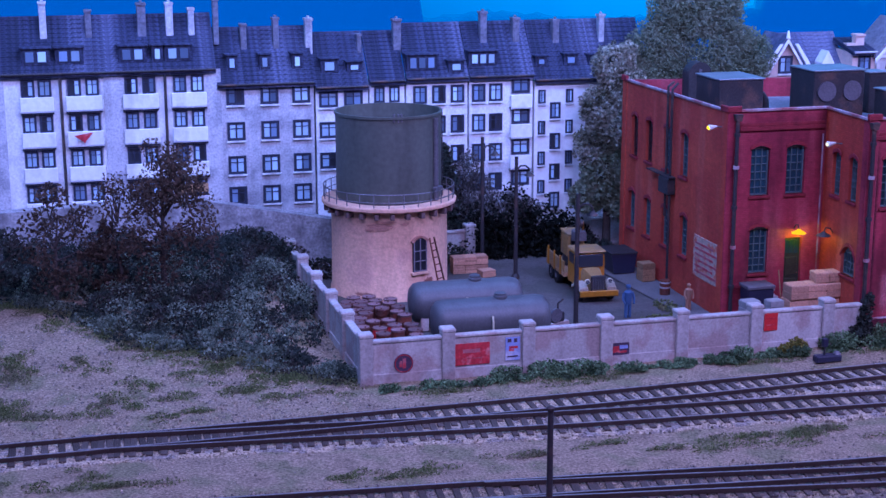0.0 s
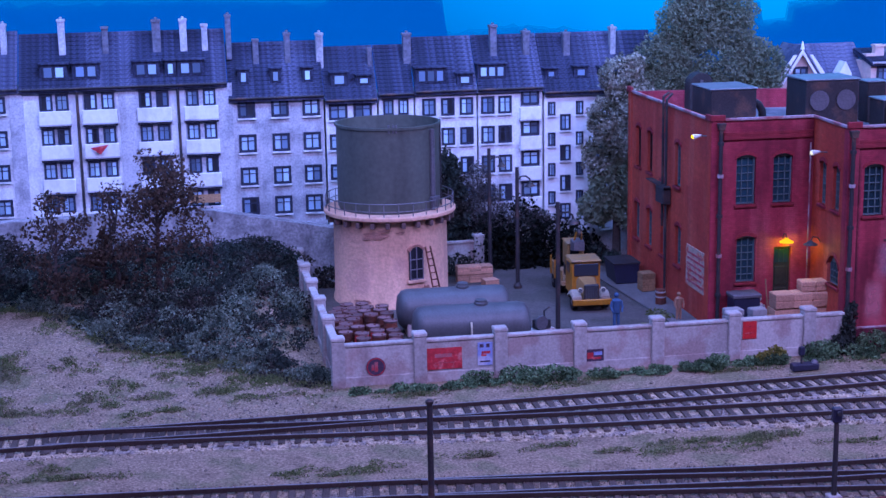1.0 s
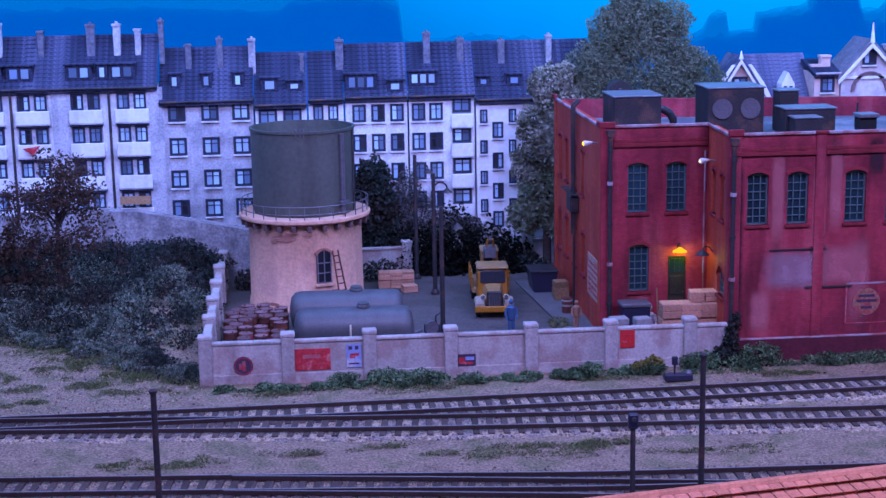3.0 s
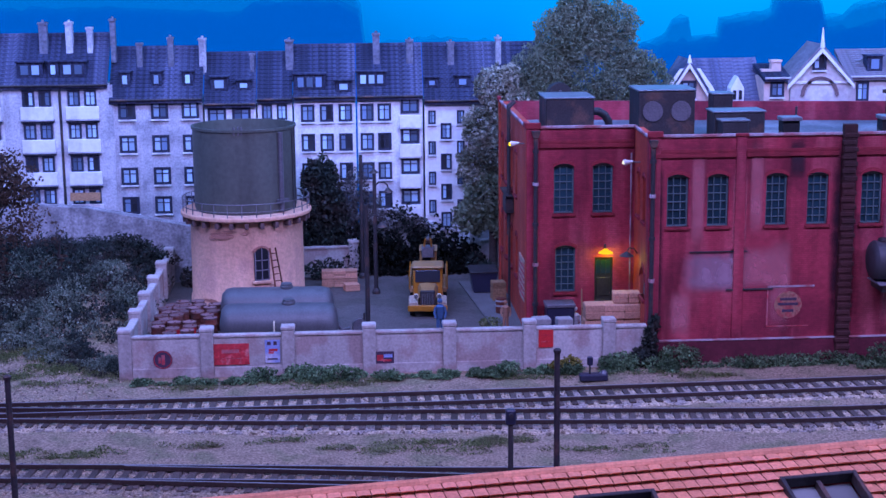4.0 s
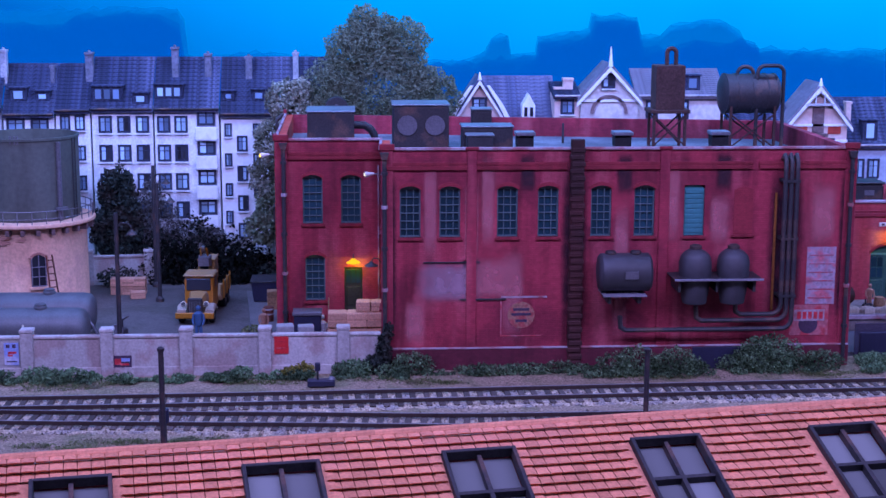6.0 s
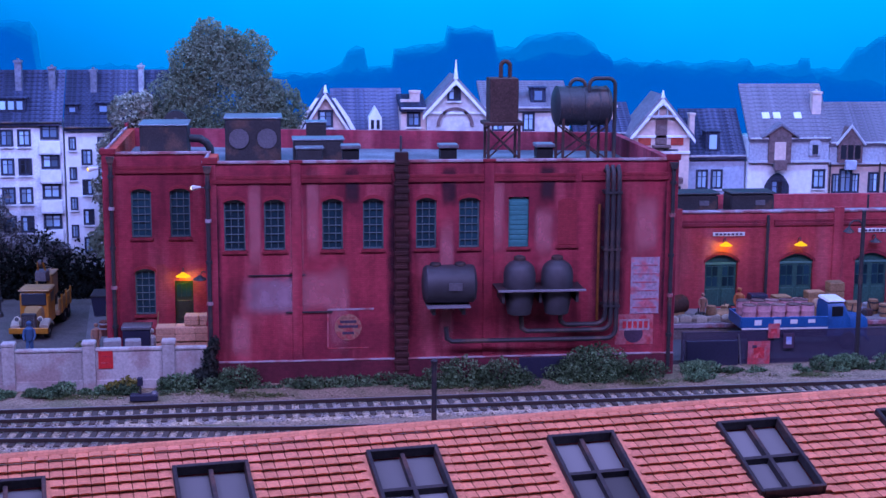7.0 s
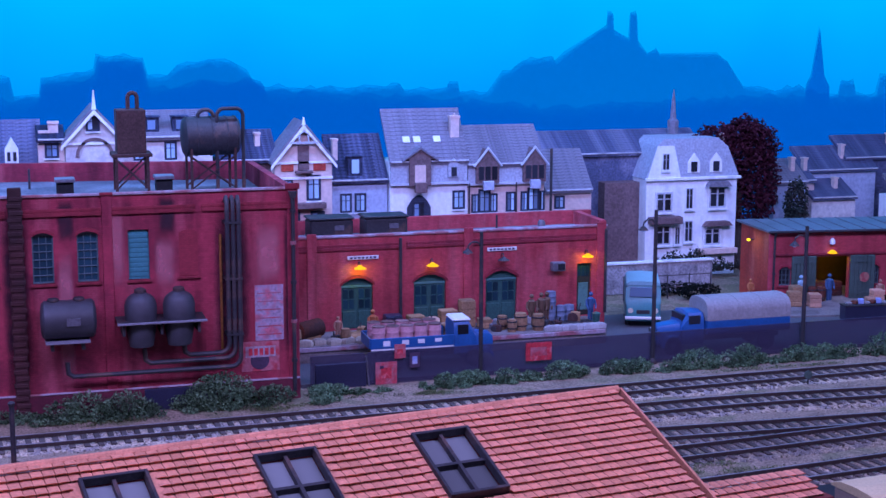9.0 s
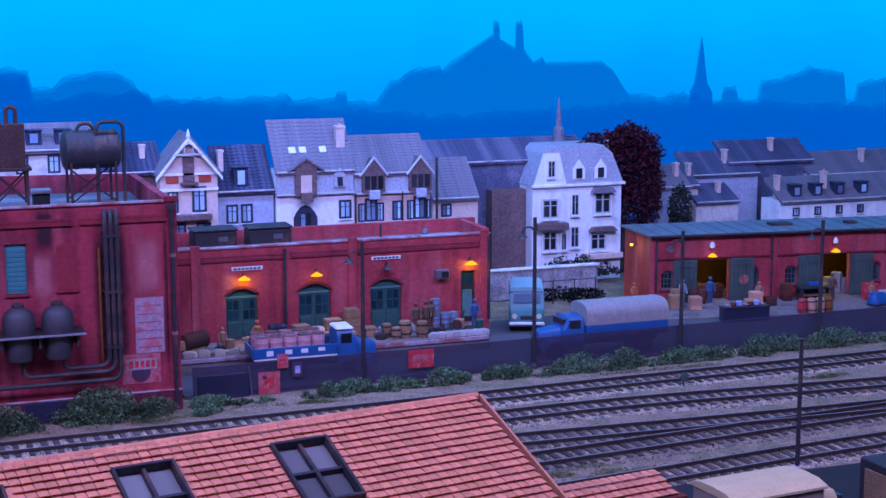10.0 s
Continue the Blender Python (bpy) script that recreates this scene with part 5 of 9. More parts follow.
# ---- grey storage tanks in the yard ----
def storage_tank(x, y, length, r, rz, label):
    t = thing("storage_tank", x, y, 0.02, rz, label, "tank", "storage tanks")
    prof = [(r * 0.25, -length / 2), (r * 0.72, -length / 2 + 0.012), (r * 0.93, -length / 2 + 0.035), (r, -length / 2 + 0.075), (r, length / 2 - 0.075), (r * 0.93, length / 2 - 0.035), (r * 0.72, length / 2 - 0.012), (r * 0.25, length / 2)]
    body = laid(lathe(prof, 40), Matrix.Rotation(radians(90), 4, "Y"))
    part("shell", body, "tank_grey", t, at=T(0, 0, r + 0.03), smooth=True)
    part("manhole", lathe([(0.042, 0), (0.042, 0.016), (0.036, 0.022), (0.036, 0.032), (0.030, 0.036)], 20), "tank_grey", t, at=T(0.06, 0, 2 * r + 0.022), smooth=True)
    for s in (-0.27, 0.27):
        part("saddle", box(s * length / 0.7 - 0.025, s * length / 0.7 + 0.025, -r * 0.8, r * 0.8, 0, 0.09, 0.004), "concrete", t)
    part("drain_pipe", pipe([(-0.02, -r - 0.004, r + 0.08), (-0.02, -r - 0.02, r + 0.05), (-0.02, -r - 0.02, 0.0)], 0.006), "cream", t, "pale upright pipe")
    return t


storage_tank(0.86, 0.48, 0.72, 0.128, -2, "smooth grey storage tank lying on saddles by the wall")
storage_tank(0.83, 0.925, 0.72, 0.128, -2, "grey storage tank lying behind its twin")

# ---- oil drums ----
def drum(label, m):
    d = thing("oil_drum", 0, 0, 0.02, 0, label, "drum", "oil drums")
    part("body", lathe([(0.040, 0), (0.042, 0.004), (0.042, 0.040), (0.0445, 0.045), (0.042, 0.050), (0.042, 0.084), (0.0445, 0.089), (0.042, 0.094), (0.042, 0.123)], 18), m, d, smooth=True)
    part("lid", lathe([(0.0435, 0.121), (0.0445, 0.125), (0.0445, 0.131), (0.0415, 0.1315), (0.0405, 0.1285)], 18), "barrel_lid", d, "pale lid", smooth=True)
    part("bung", rod((0.018, 0.012, 0.128), (0.018, 0.012, 0.133), 0.006, seg=8), "rust", d)
    return d


rnd = random.Random(5)
spots = []
for j in range(7):
    for i in range(4):
        spots.append((0.10 + 0.094 * i + 0.03 * (j % 2) + rnd.uniform(-0.006, 0.006), 0.70 + 0.094 * j + rnd.uniform(-0.006, 0.006)))
spots = [p for k, p in enumerate(spots) if not (p[0] > 0.44 and p[1] < 1.1) and k not in (3, 24, 27)]
first = drum("rust-brown oil drum with a pale lid", "rust")
first.matrix_basis = T(*spots[0], 0.02)
for k, p in enumerate(spots[1:]):
    if k in (3, 4, 8):
        continue
    copy_thing(first, T(p[0], p[1], 0.02, rnd.uniform(0, 360)))
red = drum("bright red oil drum among the rusty ones", "red_paint")
red.matrix_basis = T(0.305, 0.60, 0.02)
copy_thing(red, T(0.205, 0.555, 0.02, 40))
for p in ((0.11, 0.60), (0.40, 0.58), (0.40, 0.47), (0.30, 0.49), (0.38, 0.36), (0.20, 0.44)):
    copy_thing(first, T(p[0], p[1], 0.02, rnd.uniform(0, 360)))


# ---- vehicles ----
def wheel(parent, x, y, r, w=0.035, m="rubber"):
    tyre = lathe([(r * 0.6, -w / 2), (r * 0.95, -w / 2), (r, -w / 4), (r, w / 4), (r * 0.95, w / 2), (r * 0.6, w / 2)], 22)
    wh = part("wheel", laid(tyre, Matrix.Rotation(radians(90), 4, "Y")), m, parent, at=T(x, y, r), smooth=True)
    hub = lathe([(r * 0.3, -w * 0.52), (r * 0.62, -w * 0.40), (r * 0.62, w * 0.40), (r * 0.3, w * 0.52)], 14)
    part("rim", laid(hub, Matrix.Rotation(radians(90), 4, "Y")), "iron_grey", wh)
    return wh


def loft(sections, bm=None):
    """A body through cross sections along y: (y, half width, z0, z1, crown)."""
    bm = bm or bmesh.new()
    old = None
    for y, hw, z0, z1, c in sections:
        ring = [bm.verts.new(p) for p in ((-hw, y, z0), (hw, y, z0), (hw, y, z1 - c), (hw * 0.8, y, z1 - c * 0.25), (0, y, z1), (-hw * 0.8, y, z1 - c * 0.25), (-hw, y, z1 - c))]
        if old:
            for k in range(7):
                bm.faces.new((old[k], old[(k + 1) % 7], ring[(k + 1) % 7], ring[k]))
        else:
            bm.faces.new(ring[::-1])
        old = ring
    bm.faces.new(old)
    return bm


digger = thing("excavator_truck", 1.80, 1.16, 0.02, -3.5, "old yellow lorry carrying an excavator crane in the yard", "truck")
digger.scale = (0.90, 0.95, 0.90)
part("chassis", box(-0.055, 0.055, 0.02, 0.86, 0.055, 0.085, 0.004), "iron", digger)
part("bonnet", loft([(0.03, 0.052, 0.07, 0.195, 0.03), (0.10, 0.058, 0.07, 0.21, 0.03), (0.20, 0.075, 0.07, 0.225, 0.03)]), "yellow_dirty", digger, "dusty ochre bonnet", smooth=True)
part("radiator", box(-0.056, 0.056, 0.010, 0.032, 0.070, 0.205, 0.008), "iron", digger, "dark grille")
for i in range(7):
    part("grille_bar", box(-0.040 + 0.0125 * i, -0.036 + 0.0125 * i, 0.006, 0.013, 0.085, 0.185), "chrome", digger)
cab = part("cab", loft([(0.20, 0.105, 0.085, 0.32, 0.03), (0.23, 0.112, 0.085, 0.335, 0.03), (0.40, 0.112, 0.085, 0.335, 0.03)]), "yellow", digger, "ochre yellow cab", smooth=True)
part("cab_roof", box(-0.118, 0.118, 0.19, 0.41, 0.325, 0.345, 0.010), "yellow_dirty", cab, "dull grey-tan cab roof")
part("windscreen", box(-0.092, 0.092, 0.190, 0.202, 0.225, 0.318, 0.004), "glass_dark", cab)
for s in (-1, 1):
    part("side_window", box(s * 0.109, s * 0.1145, 0.26, 0.37, 0.235, 0.31), "glass_dark", cab)
    part("mudguard", loft([(0.02, 0.034, 0.09, 0.115, 0.012), (0.07, 0.036, 0.11, 0.145, 0.012), (0.14, 0.036, 0.11, 0.142, 0.012), (0.22, 0.034, 0.07, 0.10, 0.012)]), "sack", digger, "pale dusty mudguard", at=T(s * 0.105, 0, 0), smooth=True)
    hl = part("headlight", laid(lathe([(0.010, -0.016), (0.020, 0.0), (0.021, 0.010), (0.017, 0.012)], 16), Matrix.Rotation(radians(90), 4, "X")), "cream", digger, "round pale headlight", at=T(s * 0.085, 0.015, 0.165), smooth=True)
    part("lens", rod((0, -0.0125, 0), (0, -0.0155, 0), 0.016, seg=14), "chrome", hl)
    part("side_board", box(s * 0.135 - 0.006, s * 0.135 + 0.006, 0.43, 0.88, 0.13, 0.215, 0.003), "yellow_dirty", digger, "dirty yellow drop side")
    for y in (0.50, 0.66, 0.82):
        part("stake", box(s * 0.144 - 0.005, s * 0.144 + 0.005, y - 0.008, y + 0.008, 0.10, 0.245), "yellow", digger)
    wheel(digger, s * 0.115, 0.10, 0.056)
    wheel(digger, s * 0.115, 0.62, 0.058, 0.05)
    wheel(digger, s * 0.115, 0.76, 0.058, 0.05)
part("bumper", box(-0.145, 0.145, -0.018, 0.0, 0.055, 0.10, 0.005), "yellow", digger, "yellow front bumper")
part("bumper_bracket", box(-0.05, 0.05, 0.0, 0.03, 0.06, 0.08), "iron", digger)
part("load_bed", box(-0.14, 0.14, 0.42, 0.89, 0.095, 0.13, 0.004), "wood", digger)
crane = part("crane_house", box(-0.065, 0.065, 0.56, 0.76, 0.20, 0.38, 0.012), "yellow_dirty", digger, "dirty yellow excavator housing")
part("turntable", rod((0, 0.66, 0.13), (0, 0.66, 0.205), 0.075, seg=20), "iron", crane)
part("house_window", box(-0.045, 0.02, 0.553, 0.561, 0.29, 0.36), "glass_dark", crane)
part("house_roof", box(-0.07, 0.07, 0.55, 0.77, 0.38, 0.392, 0.005), "yellow_dirty", crane)
for s in (-0.03, 0.03):
    part("boom", pipe([(s, 0.60, 0.30), (s, 0.50, 0.42), (s * 0.6, 0.46, 0.50)], 0.008, 6), "yellow", crane)
    part("boom_brace", pipe([(s, 0.70, 0.41), (s * 0.6, 0.47, 0.49)], 0.004, 5), "iron", crane)
part("sheave", laid(rod((0, 0, -0.012), (0, 0, 0.012), 0.03, seg=18), Matrix.Rotation(radians(90), 4, "Y")), "iron", crane, at=T(0, 0.46, 0.495))
part("bucket", loft([(0.44, 0.04, 0.36, 0.43, 0.01), (0.53, 0.05, 0.345, 0.44, 0.01)]), "iron_grey", crane, "grey digger bucket")


def flat_lorry(x, y, rz):
    """The blue drop-side lorry with drums; it drives along its own +x."""
    t = thing("drum_lorry", x, y, 0.022, rz, "blue flatbed lorry loaded with pale pink drums", "truck")
    part("chassis", box(-0.38, 0.36, -0.045, 0.045, 0.075, 0.105, 0.004), "iron", t)
    part("load_bed", box(-0.44, 0.14, -0.135, 0.135, 0.150, 0.165, 0.003), "wood", t)
    for s in (-1, 1):
        sb = part("side_board", box(-0.44, 0.14, s * 0.138 - 0.005, s * 0.138 + 0.005, 0.160, 0.232, 0.003), "blue_paint", t, "blue side board with white marks")
        if s < 0:
            for k, cx in enumerate((-0.33, -0.20, -0.09, 0.03)):
                part("painted_mark", box(cx - 0.024, cx + 0.024, -0.1455, -0.143, 0.178 + 0.004 * k, 0.214), "white_paint", sb)
            part("board_edge", box(-0.44, 0.14, -0.146, -0.142, 0.150, 0.160), "white_paint", sb)
        for wx in (-0.27, 0.29):
            thing_wheel(t, wx, s * 0.115)
    part("tail_board", box(-0.447, -0.437, -0.135, 0.135, 0.16, 0.232), "blue_paint", t)
    cab = part("cab", laid(loft([(-0.01, 0.112, 0.09, 0.315, 0.05), (0.10, 0.112, 0.09, 0.318, 0.05), (0.145, 0.105, 0.09, 0.235, 0.03)]), Matrix.Translation((0.16, 0, 0)) @ Matrix.Rotation(radians(-90), 4, "Z")), "blue_paint", t, smooth=True)
    part("bonnet", laid(loft([(0.14, 0.085, 0.09, 0.232, 0.04), (0.26, 0.075, 0.09, 0.215, 0.04), (0.285, 0.055, 0.09, 0.195, 0.04)]), Matrix.Translation((0.16, 0, 0)) @ Matrix.Rotation(radians(-90), 4, "Z")), "blue_paint", t, smooth=True)
    part("cab_roof", box(0.145, 0.275, -0.10, 0.10, 0.308, 0.330, 0.012), "white_paint", cab, "white cab roof")
    for s in (-1, 1):
        part("side_window", box(0.175, 0.25, s * 0.1115, s * 0.116, 0.225, 0.29), "glass_dark", cab)
        part("mudguard", loft([(-0.06, 0.028, 0.05, 0.08, 0.01), (-0.03, 0.03, 0.09, 0.125, 0.01), (0.03, 0.03, 0.09, 0.125, 0.01), (0.06, 0.028, 0.05, 0.08, 0.01)]), "blue_paint", t, at=T(0.37, s * 0.10, 0, 90), smooth=True)
    for i in range(5):
        for j in range(2):
            d = thing("loaded_drum", x, y, 0, 0, "pale pink drum standing on the lorry bed", "drum", "drums on the lorry")
            a = radians(rz)
            ox, oy = -0.37 + 0.098 * i, -0.07 + 0.14 * j
            d.matrix_basis = T(x + ox * math.cos(a) - oy * math.sin(a), y + ox * math.sin(a) + oy * math.cos(a), 0.022 + 0.165, 25 * i)
            part("body", lathe([(0.044, 0), (0.046, 0.005), (0.046, 0.045), (0.048, 0.05), (0.046, 0.055), (0.046, 0.09), (0.048, 0.095), (0.046, 0.1), (0.046, 0.135)], 18), "pink_drum", d, smooth=True)
            part("lid", lathe([(0.047, 0.133), (0.047, 0.139), (0.042, 0.139), (0.042, 0.136)], 18), "barrel_lid", d, smooth=True)
    return t


def thing_wheel(t, wx, wy, r=0.058, w=0.035):
    tyre = laid(lathe([(r * 0.6, -w / 2), (r * 0.95, -w / 2), (r, -w / 4), (r, w / 4), (r * 0.95, w / 2), (r * 0.6, w / 2)], 22), Matrix.Rotation(radians(90), 4, "X"))
    wh = part("wheel", tyre, "rubber", t, at=T(wx, wy, r), smooth=True)
    part("rim", laid(lathe([(r * 0.3, -w * 0.52), (r * 0.62, -w * 0.4), (r * 0.62, w * 0.4), (r * 0.3, w * 0.52)], 14), Matrix.Rotation(radians(90), 4, "X")), "iron_grey", wh)
    return wh


flat_lorry(6.90, 0.55, -1)


def canvas_lorry(x, y, rz):
    """Blue bonneted lorry with a grey tilt; it faces its own -x."""
    t = thing("canvas_lorry", x, y, 0.022, rz, "blue bonneted lorry with a grey canvas cover on the road", "truck")
    turn = Matrix.Rotation(radians(-90), 4, "Z")
    part("chassis", box(-0.42, 0.50, -0.05, 0.05, 0.075, 0.105, 0.004), "iron", t)
    part("side_board", box(-0.12, 0.54, -0.15, 0.15, 0.135, 0.235, 0.006), "blue_paint", t)
    cv = bmesh.new()
    outline = [(-0.15, 0.235), (0.15, 0.235)] + [(0.15 * math.cos(a) ** 0.6 if math.cos(a) > 0 else -0.15 * abs(math.cos(a)) ** 0.6, 0.30 + 0.085 * math.sin(a)) for a in (math.pi * k / 10 for k in range(11))]
    prism(outline, -0.12, 0.54, cv)
    part("canvas", laid(cv, turn), "canvas", t, "grey canvas tilt", smooth=True)
    for k in range(4):
        xk = -0.06 + 0.19 * k
        o2 = [(u * 1.012, 0.235 + (v - 0.235) * 1.02) for u, v in outline]
        part("canvas_rib", laid(prism(o2, xk - 0.006, xk + 0.006), turn), "canvas", t)
    cab = part("cab", laid(loft([(0.0, 0.12, 0.07, 0.300, 0.05), (0.12, 0.12, 0.07, 0.305, 0.05), (0.165, 0.11, 0.07, 0.22, 0.03)]), Matrix.Translation((-0.13, 0, 0)) @ Matrix.Rotation(radians(90), 4, "Z")), "blue_paint", t, smooth=True)
    part("bonnet", laid(loft([(0.16, 0.085, 0.07, 0.225, 0.04), (0.30, 0.07, 0.07, 0.21, 0.04), (0.325, 0.05, 0.07, 0.19, 0.04)]), Matrix.Translation((-0.13, 0, 0)) @ Matrix.Rotation(radians(90), 4, "Z")), "blue_paint", t, smooth=True)
    part("windscreen", box(-0.285, -0.262, -0.09, 0.09, 0.225, 0.278), "glass_dark", cab, at=None)
    for s in (-1, 1):
        part("side_window", box(-0.25, -0.16, s * 0.119, s * 0.123, 0.215, 0.275), "glass_dark", cab)
        part("mudguard", loft([(-0.07, 0.03, 0.05, 0.08, 0.01), (-0.035, 0.032, 0.10, 0.14, 0.01), (0.035, 0.032, 0.10, 0.14, 0.01), (0.07, 0.03, 0.05, 0.08, 0.01)]), "blue_paint", t, at=T(-0.37, s * 0.105, 0, 90), smooth=True)
        part("headlight", rod((-0.452, s * 0.07, 0.15), (-0.466, s * 0.07, 0.15), 0.016, seg=14), "chrome", t)
        for wx in (-0.37, 0.36):
            thing_wheel(t, wx, s * 0.12, 0.066)
    return t


canvas_lorry(9.00, 0.45, 0)

van = thing("delivery_van", 8.80, 1.22, 0.022, -22, "teal delivery van with a pale roof facing the tracks", "van")
part("body", loft([(0.0, 0.125, 0.05, 0.20, 0.03), (0.02, 0.135, 0.05, 0.225, 0.03), (0.055, 0.135, 0.05, 0.33, 0.04), (0.10, 0.135, 0.05, 0.345, 0.04), (0.48, 0.135, 0.05, 0.345, 0.04), (0.50, 0.13, 0.05, 0.32, 0.04)]), "teal_paint", van, smooth=True)
part("roof_panel", loft([(0.045, 0.128, 0.318, 0.352, 0.02), (0.49, 0.128, 0.318, 0.352, 0.02)]), "teal_light", van, "pale blue-green roof", smooth=True)
part("windscreen", prism([(-0.105, 0.235), (0.105, 0.235), (0.098, 0.305), (-0.098, 0.305)], 0.012, 0.045), "glass_van", van, "bluish windscreen")
part("bumper", box(-0.138, 0.138, -0.016, 0.0, 0.062, 0.085, 0.005), "white_paint", van, "pale bumper")
part("grille", box(-0.05, 0.05, -0.006, 0.004, 0.105, 0.135, 0.003), "iron", van)
for s in (-1, 1):
    part("headlight", rod((s * 0.095, 0.004, 0.13), (s * 0.095, -0.008, 0.13), 0.020, seg=14), "cream", van)
    for wy in (0.09, 0.40):
        wheel(van, s * 0.115, wy, 0.052)
    part("side_window", box(s * 0.133, s * 0.1365, 0.07, 0.16, 0.235, 0.305), "glass_dark", van)

front_van = thing("box_van", 7.85, -3.66, 0.0, 6, "tan box van with a cream roof on the platform", "van")
part("body", box(-0.255, 0.255, -0.155, 0.155, 0.08, 0.405, 0.012), "van_brown", front_van, "tan van body")
part("roof_panel", prism([(-0.165, 0.40), (0.165, 0.40), (0.165, 0.412), (0.10, 0.432), (0, 0.438), (-0.10, 0.432), (-0.165, 0.412)], -0.26, 0.26), "van_cream", front_van, "cream curved roof", at=T(0, 0, 0, 90))
part("cab", laid(loft([(0.25, 0.14, 0.08, 0.39, 0.05), (0.34, 0.14, 0.08, 0.38, 0.06), (0.41, 0.12, 0.08, 0.26, 0.03)]), Matrix.Rotation(radians(-90), 4, "Z")), "van_cream", front_van, smooth=True)
part("windscreen", box(0.372, 0.392, -0.11, 0.11, 0.275, 0.335), "glass_dark", front_van)
for s in (-1, 1):
    for wx in (-0.17, 0.30):
        thing_wheel(front_van, wx, s * 0.125, 0.06)
M_low = part("goods_platform", box(6.9, 14, -5.5, -2.48, -0.03, 0.012, 0.004), "platform_black")
tagged(M_low, "dark flat goods platform beside the yard track", "platform", kind="structure")
lean = thing("lean_to_roof", 6.97, -3.93, 0.0, 8, "low tiled lean-to roof beside the big shed", "roof")
for j in range(4):
    for i in range(14):
        put("roof_tile", tile_mesh, lean, T(-0.28 + 0.041 * i, 0.06 - 0.042 * j, 0.60 - 0.016 * j, 0, 20))
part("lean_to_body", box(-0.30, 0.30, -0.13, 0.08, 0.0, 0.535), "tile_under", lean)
dark_box = thing("dark_wagon", 8.80, -3.45, 0.0, 4, "dark goods wagon with a wooden door frame", "wagon")
part("body", box(-0.15, 0.6, -0.15, 0.15, 0.0, 0.355, 0.008), "iron", dark_box)
part("door_frame", box(-0.158, -0.15, -0.10, 0.10, 0.04, 0.31, 0.002), "wood", dark_box)
# ---- roof gear and wall gear of the factory ----
def roof_unit(name, x, y, w, d, h, label, m="iron", fans=0, rz=0):
    t = thing(name, x, y, 1.205, rz, label, "roof unit")
    part("casing", box(-w / 2, w / 2, -d / 2, d / 2, 0.0, h - 0.012, 0.006), m, t)
    part("top", box(-w / 2 - 0.008, w / 2 + 0.008, -d / 2 - 0.008, d / 2 + 0.008, h - 0.012, h, 0.004), "roof_metal", t, "bluish sheet-metal top")
    for i in range(fans):
        cx = -w / 2 + w * (i + 0.5) / fans
        ring = laid(lathe([(0.058, 0), (0.064, 0.0), (0.064, 0.014), (0.058, 0.014)], 24), Matrix.Rotation(radians(90), 4, "X"))
        g = part("fan_ring", ring, "iron_grey", t, at=T(cx, -d / 2 + 0.002, h * 0.58), smooth=True)
        for k in range(6):
            part("fan_blade", box(0.008, 0.056, -0.008, -0.004, -0.010, 0.010), "iron", g, at=T(0, 0, 0, 0, 0, 60 * k))
        part("fan_hub", rod((0, 0, 0), (0, -0.012, 0), 0.012, seg=12), "iron", g)
    return t


roof_unit("ventilation_housing", 2.725, 1.28, 0.31, 0.36, 0.265, "dark sheet-metal ventilation housing on the roof")
cowl = thing("vent_cowl", 2.76, 1.87, 1.205, 0, "dark round-topped vent cowl on the roof", "vent")
part("hood", prism([(-0.085, 0), (0.085, 0)] + [(0.085 * math.cos(math.pi * k / 12), 0.208 + 0.085 * math.sin(math.pi * k / 12)) for k in range(13)], -0.055, 0.055), "iron", cowl)
part("flange", prism([(-0.092, 0.0), (0.092, 0.0), (0.092, 0.03), (-0.092, 0.03)], -0.062, 0.062), "iron", cowl)
part("pale_mark", box(-0.010, 0.010, -0.059, -0.054, 0.215, 0.245), "iron_grey", cowl)
roof_unit("fan_unit", 3.31, 1.06, 0.36, 0.32, 0.325, "dark twin-fan cooling unit on the roof", fans=2)
roof_unit("vent_box", 3.725, 0.80, 0.32, 0.2, 0.205, "flat dark ventilation box on the roof")
roof_unit("vent_box", 3.665, 0.62, 0.165, 0.12, 0.165, "small dark ventilation box on the roof")
roof_unit("vent_box", 3.725, 1.20, 0.13, 0.14, 0.275, "square dark vent stack on the roof")
for x, y in ((3.906, 0.25), (4.502, 0.25), (5.10, 0.26)):
    t = thing("hooded_vent", x, y, 1.205, 0, "small hooded roof vent with a dark mouth", "vent", "hooded vents")
    part("mouth", box(-0.050, 0.050, -0.045, 0.05, 0.13, 0.195), "rubber", t)
    part("duct", box(-0.050, 0.050, -0.045, 0.05, 0, 0.13, 0.003), "iron", t)
    part("hood", box(-0.060, 0.060, -0.065, 0.055, 0.195, 0.218, 0.004), "roof_metal", t)
duct = thing("roof_duct", 2.93, 1.34, 1.205, 0, "dark bent duct on the roof", "duct")
part("duct_pipe", pipe([(-0.07, 0.0, 0.150), (0.02, 0.0, 0.145), (0.06, 0, 0.12), (0.085, 0, 0.08), (0.09, 0, 0.0)], 0.026, 12), "iron", duct, smooth=True)
t = thing("roof_pole", 4.32, 1.5, 1.205, 0, "thin dark pole on the factory roof", "pole")
part("pole", rod((0, 0, 0), (0, 0, 0.14), 0.008, seg=8), "iron", t)

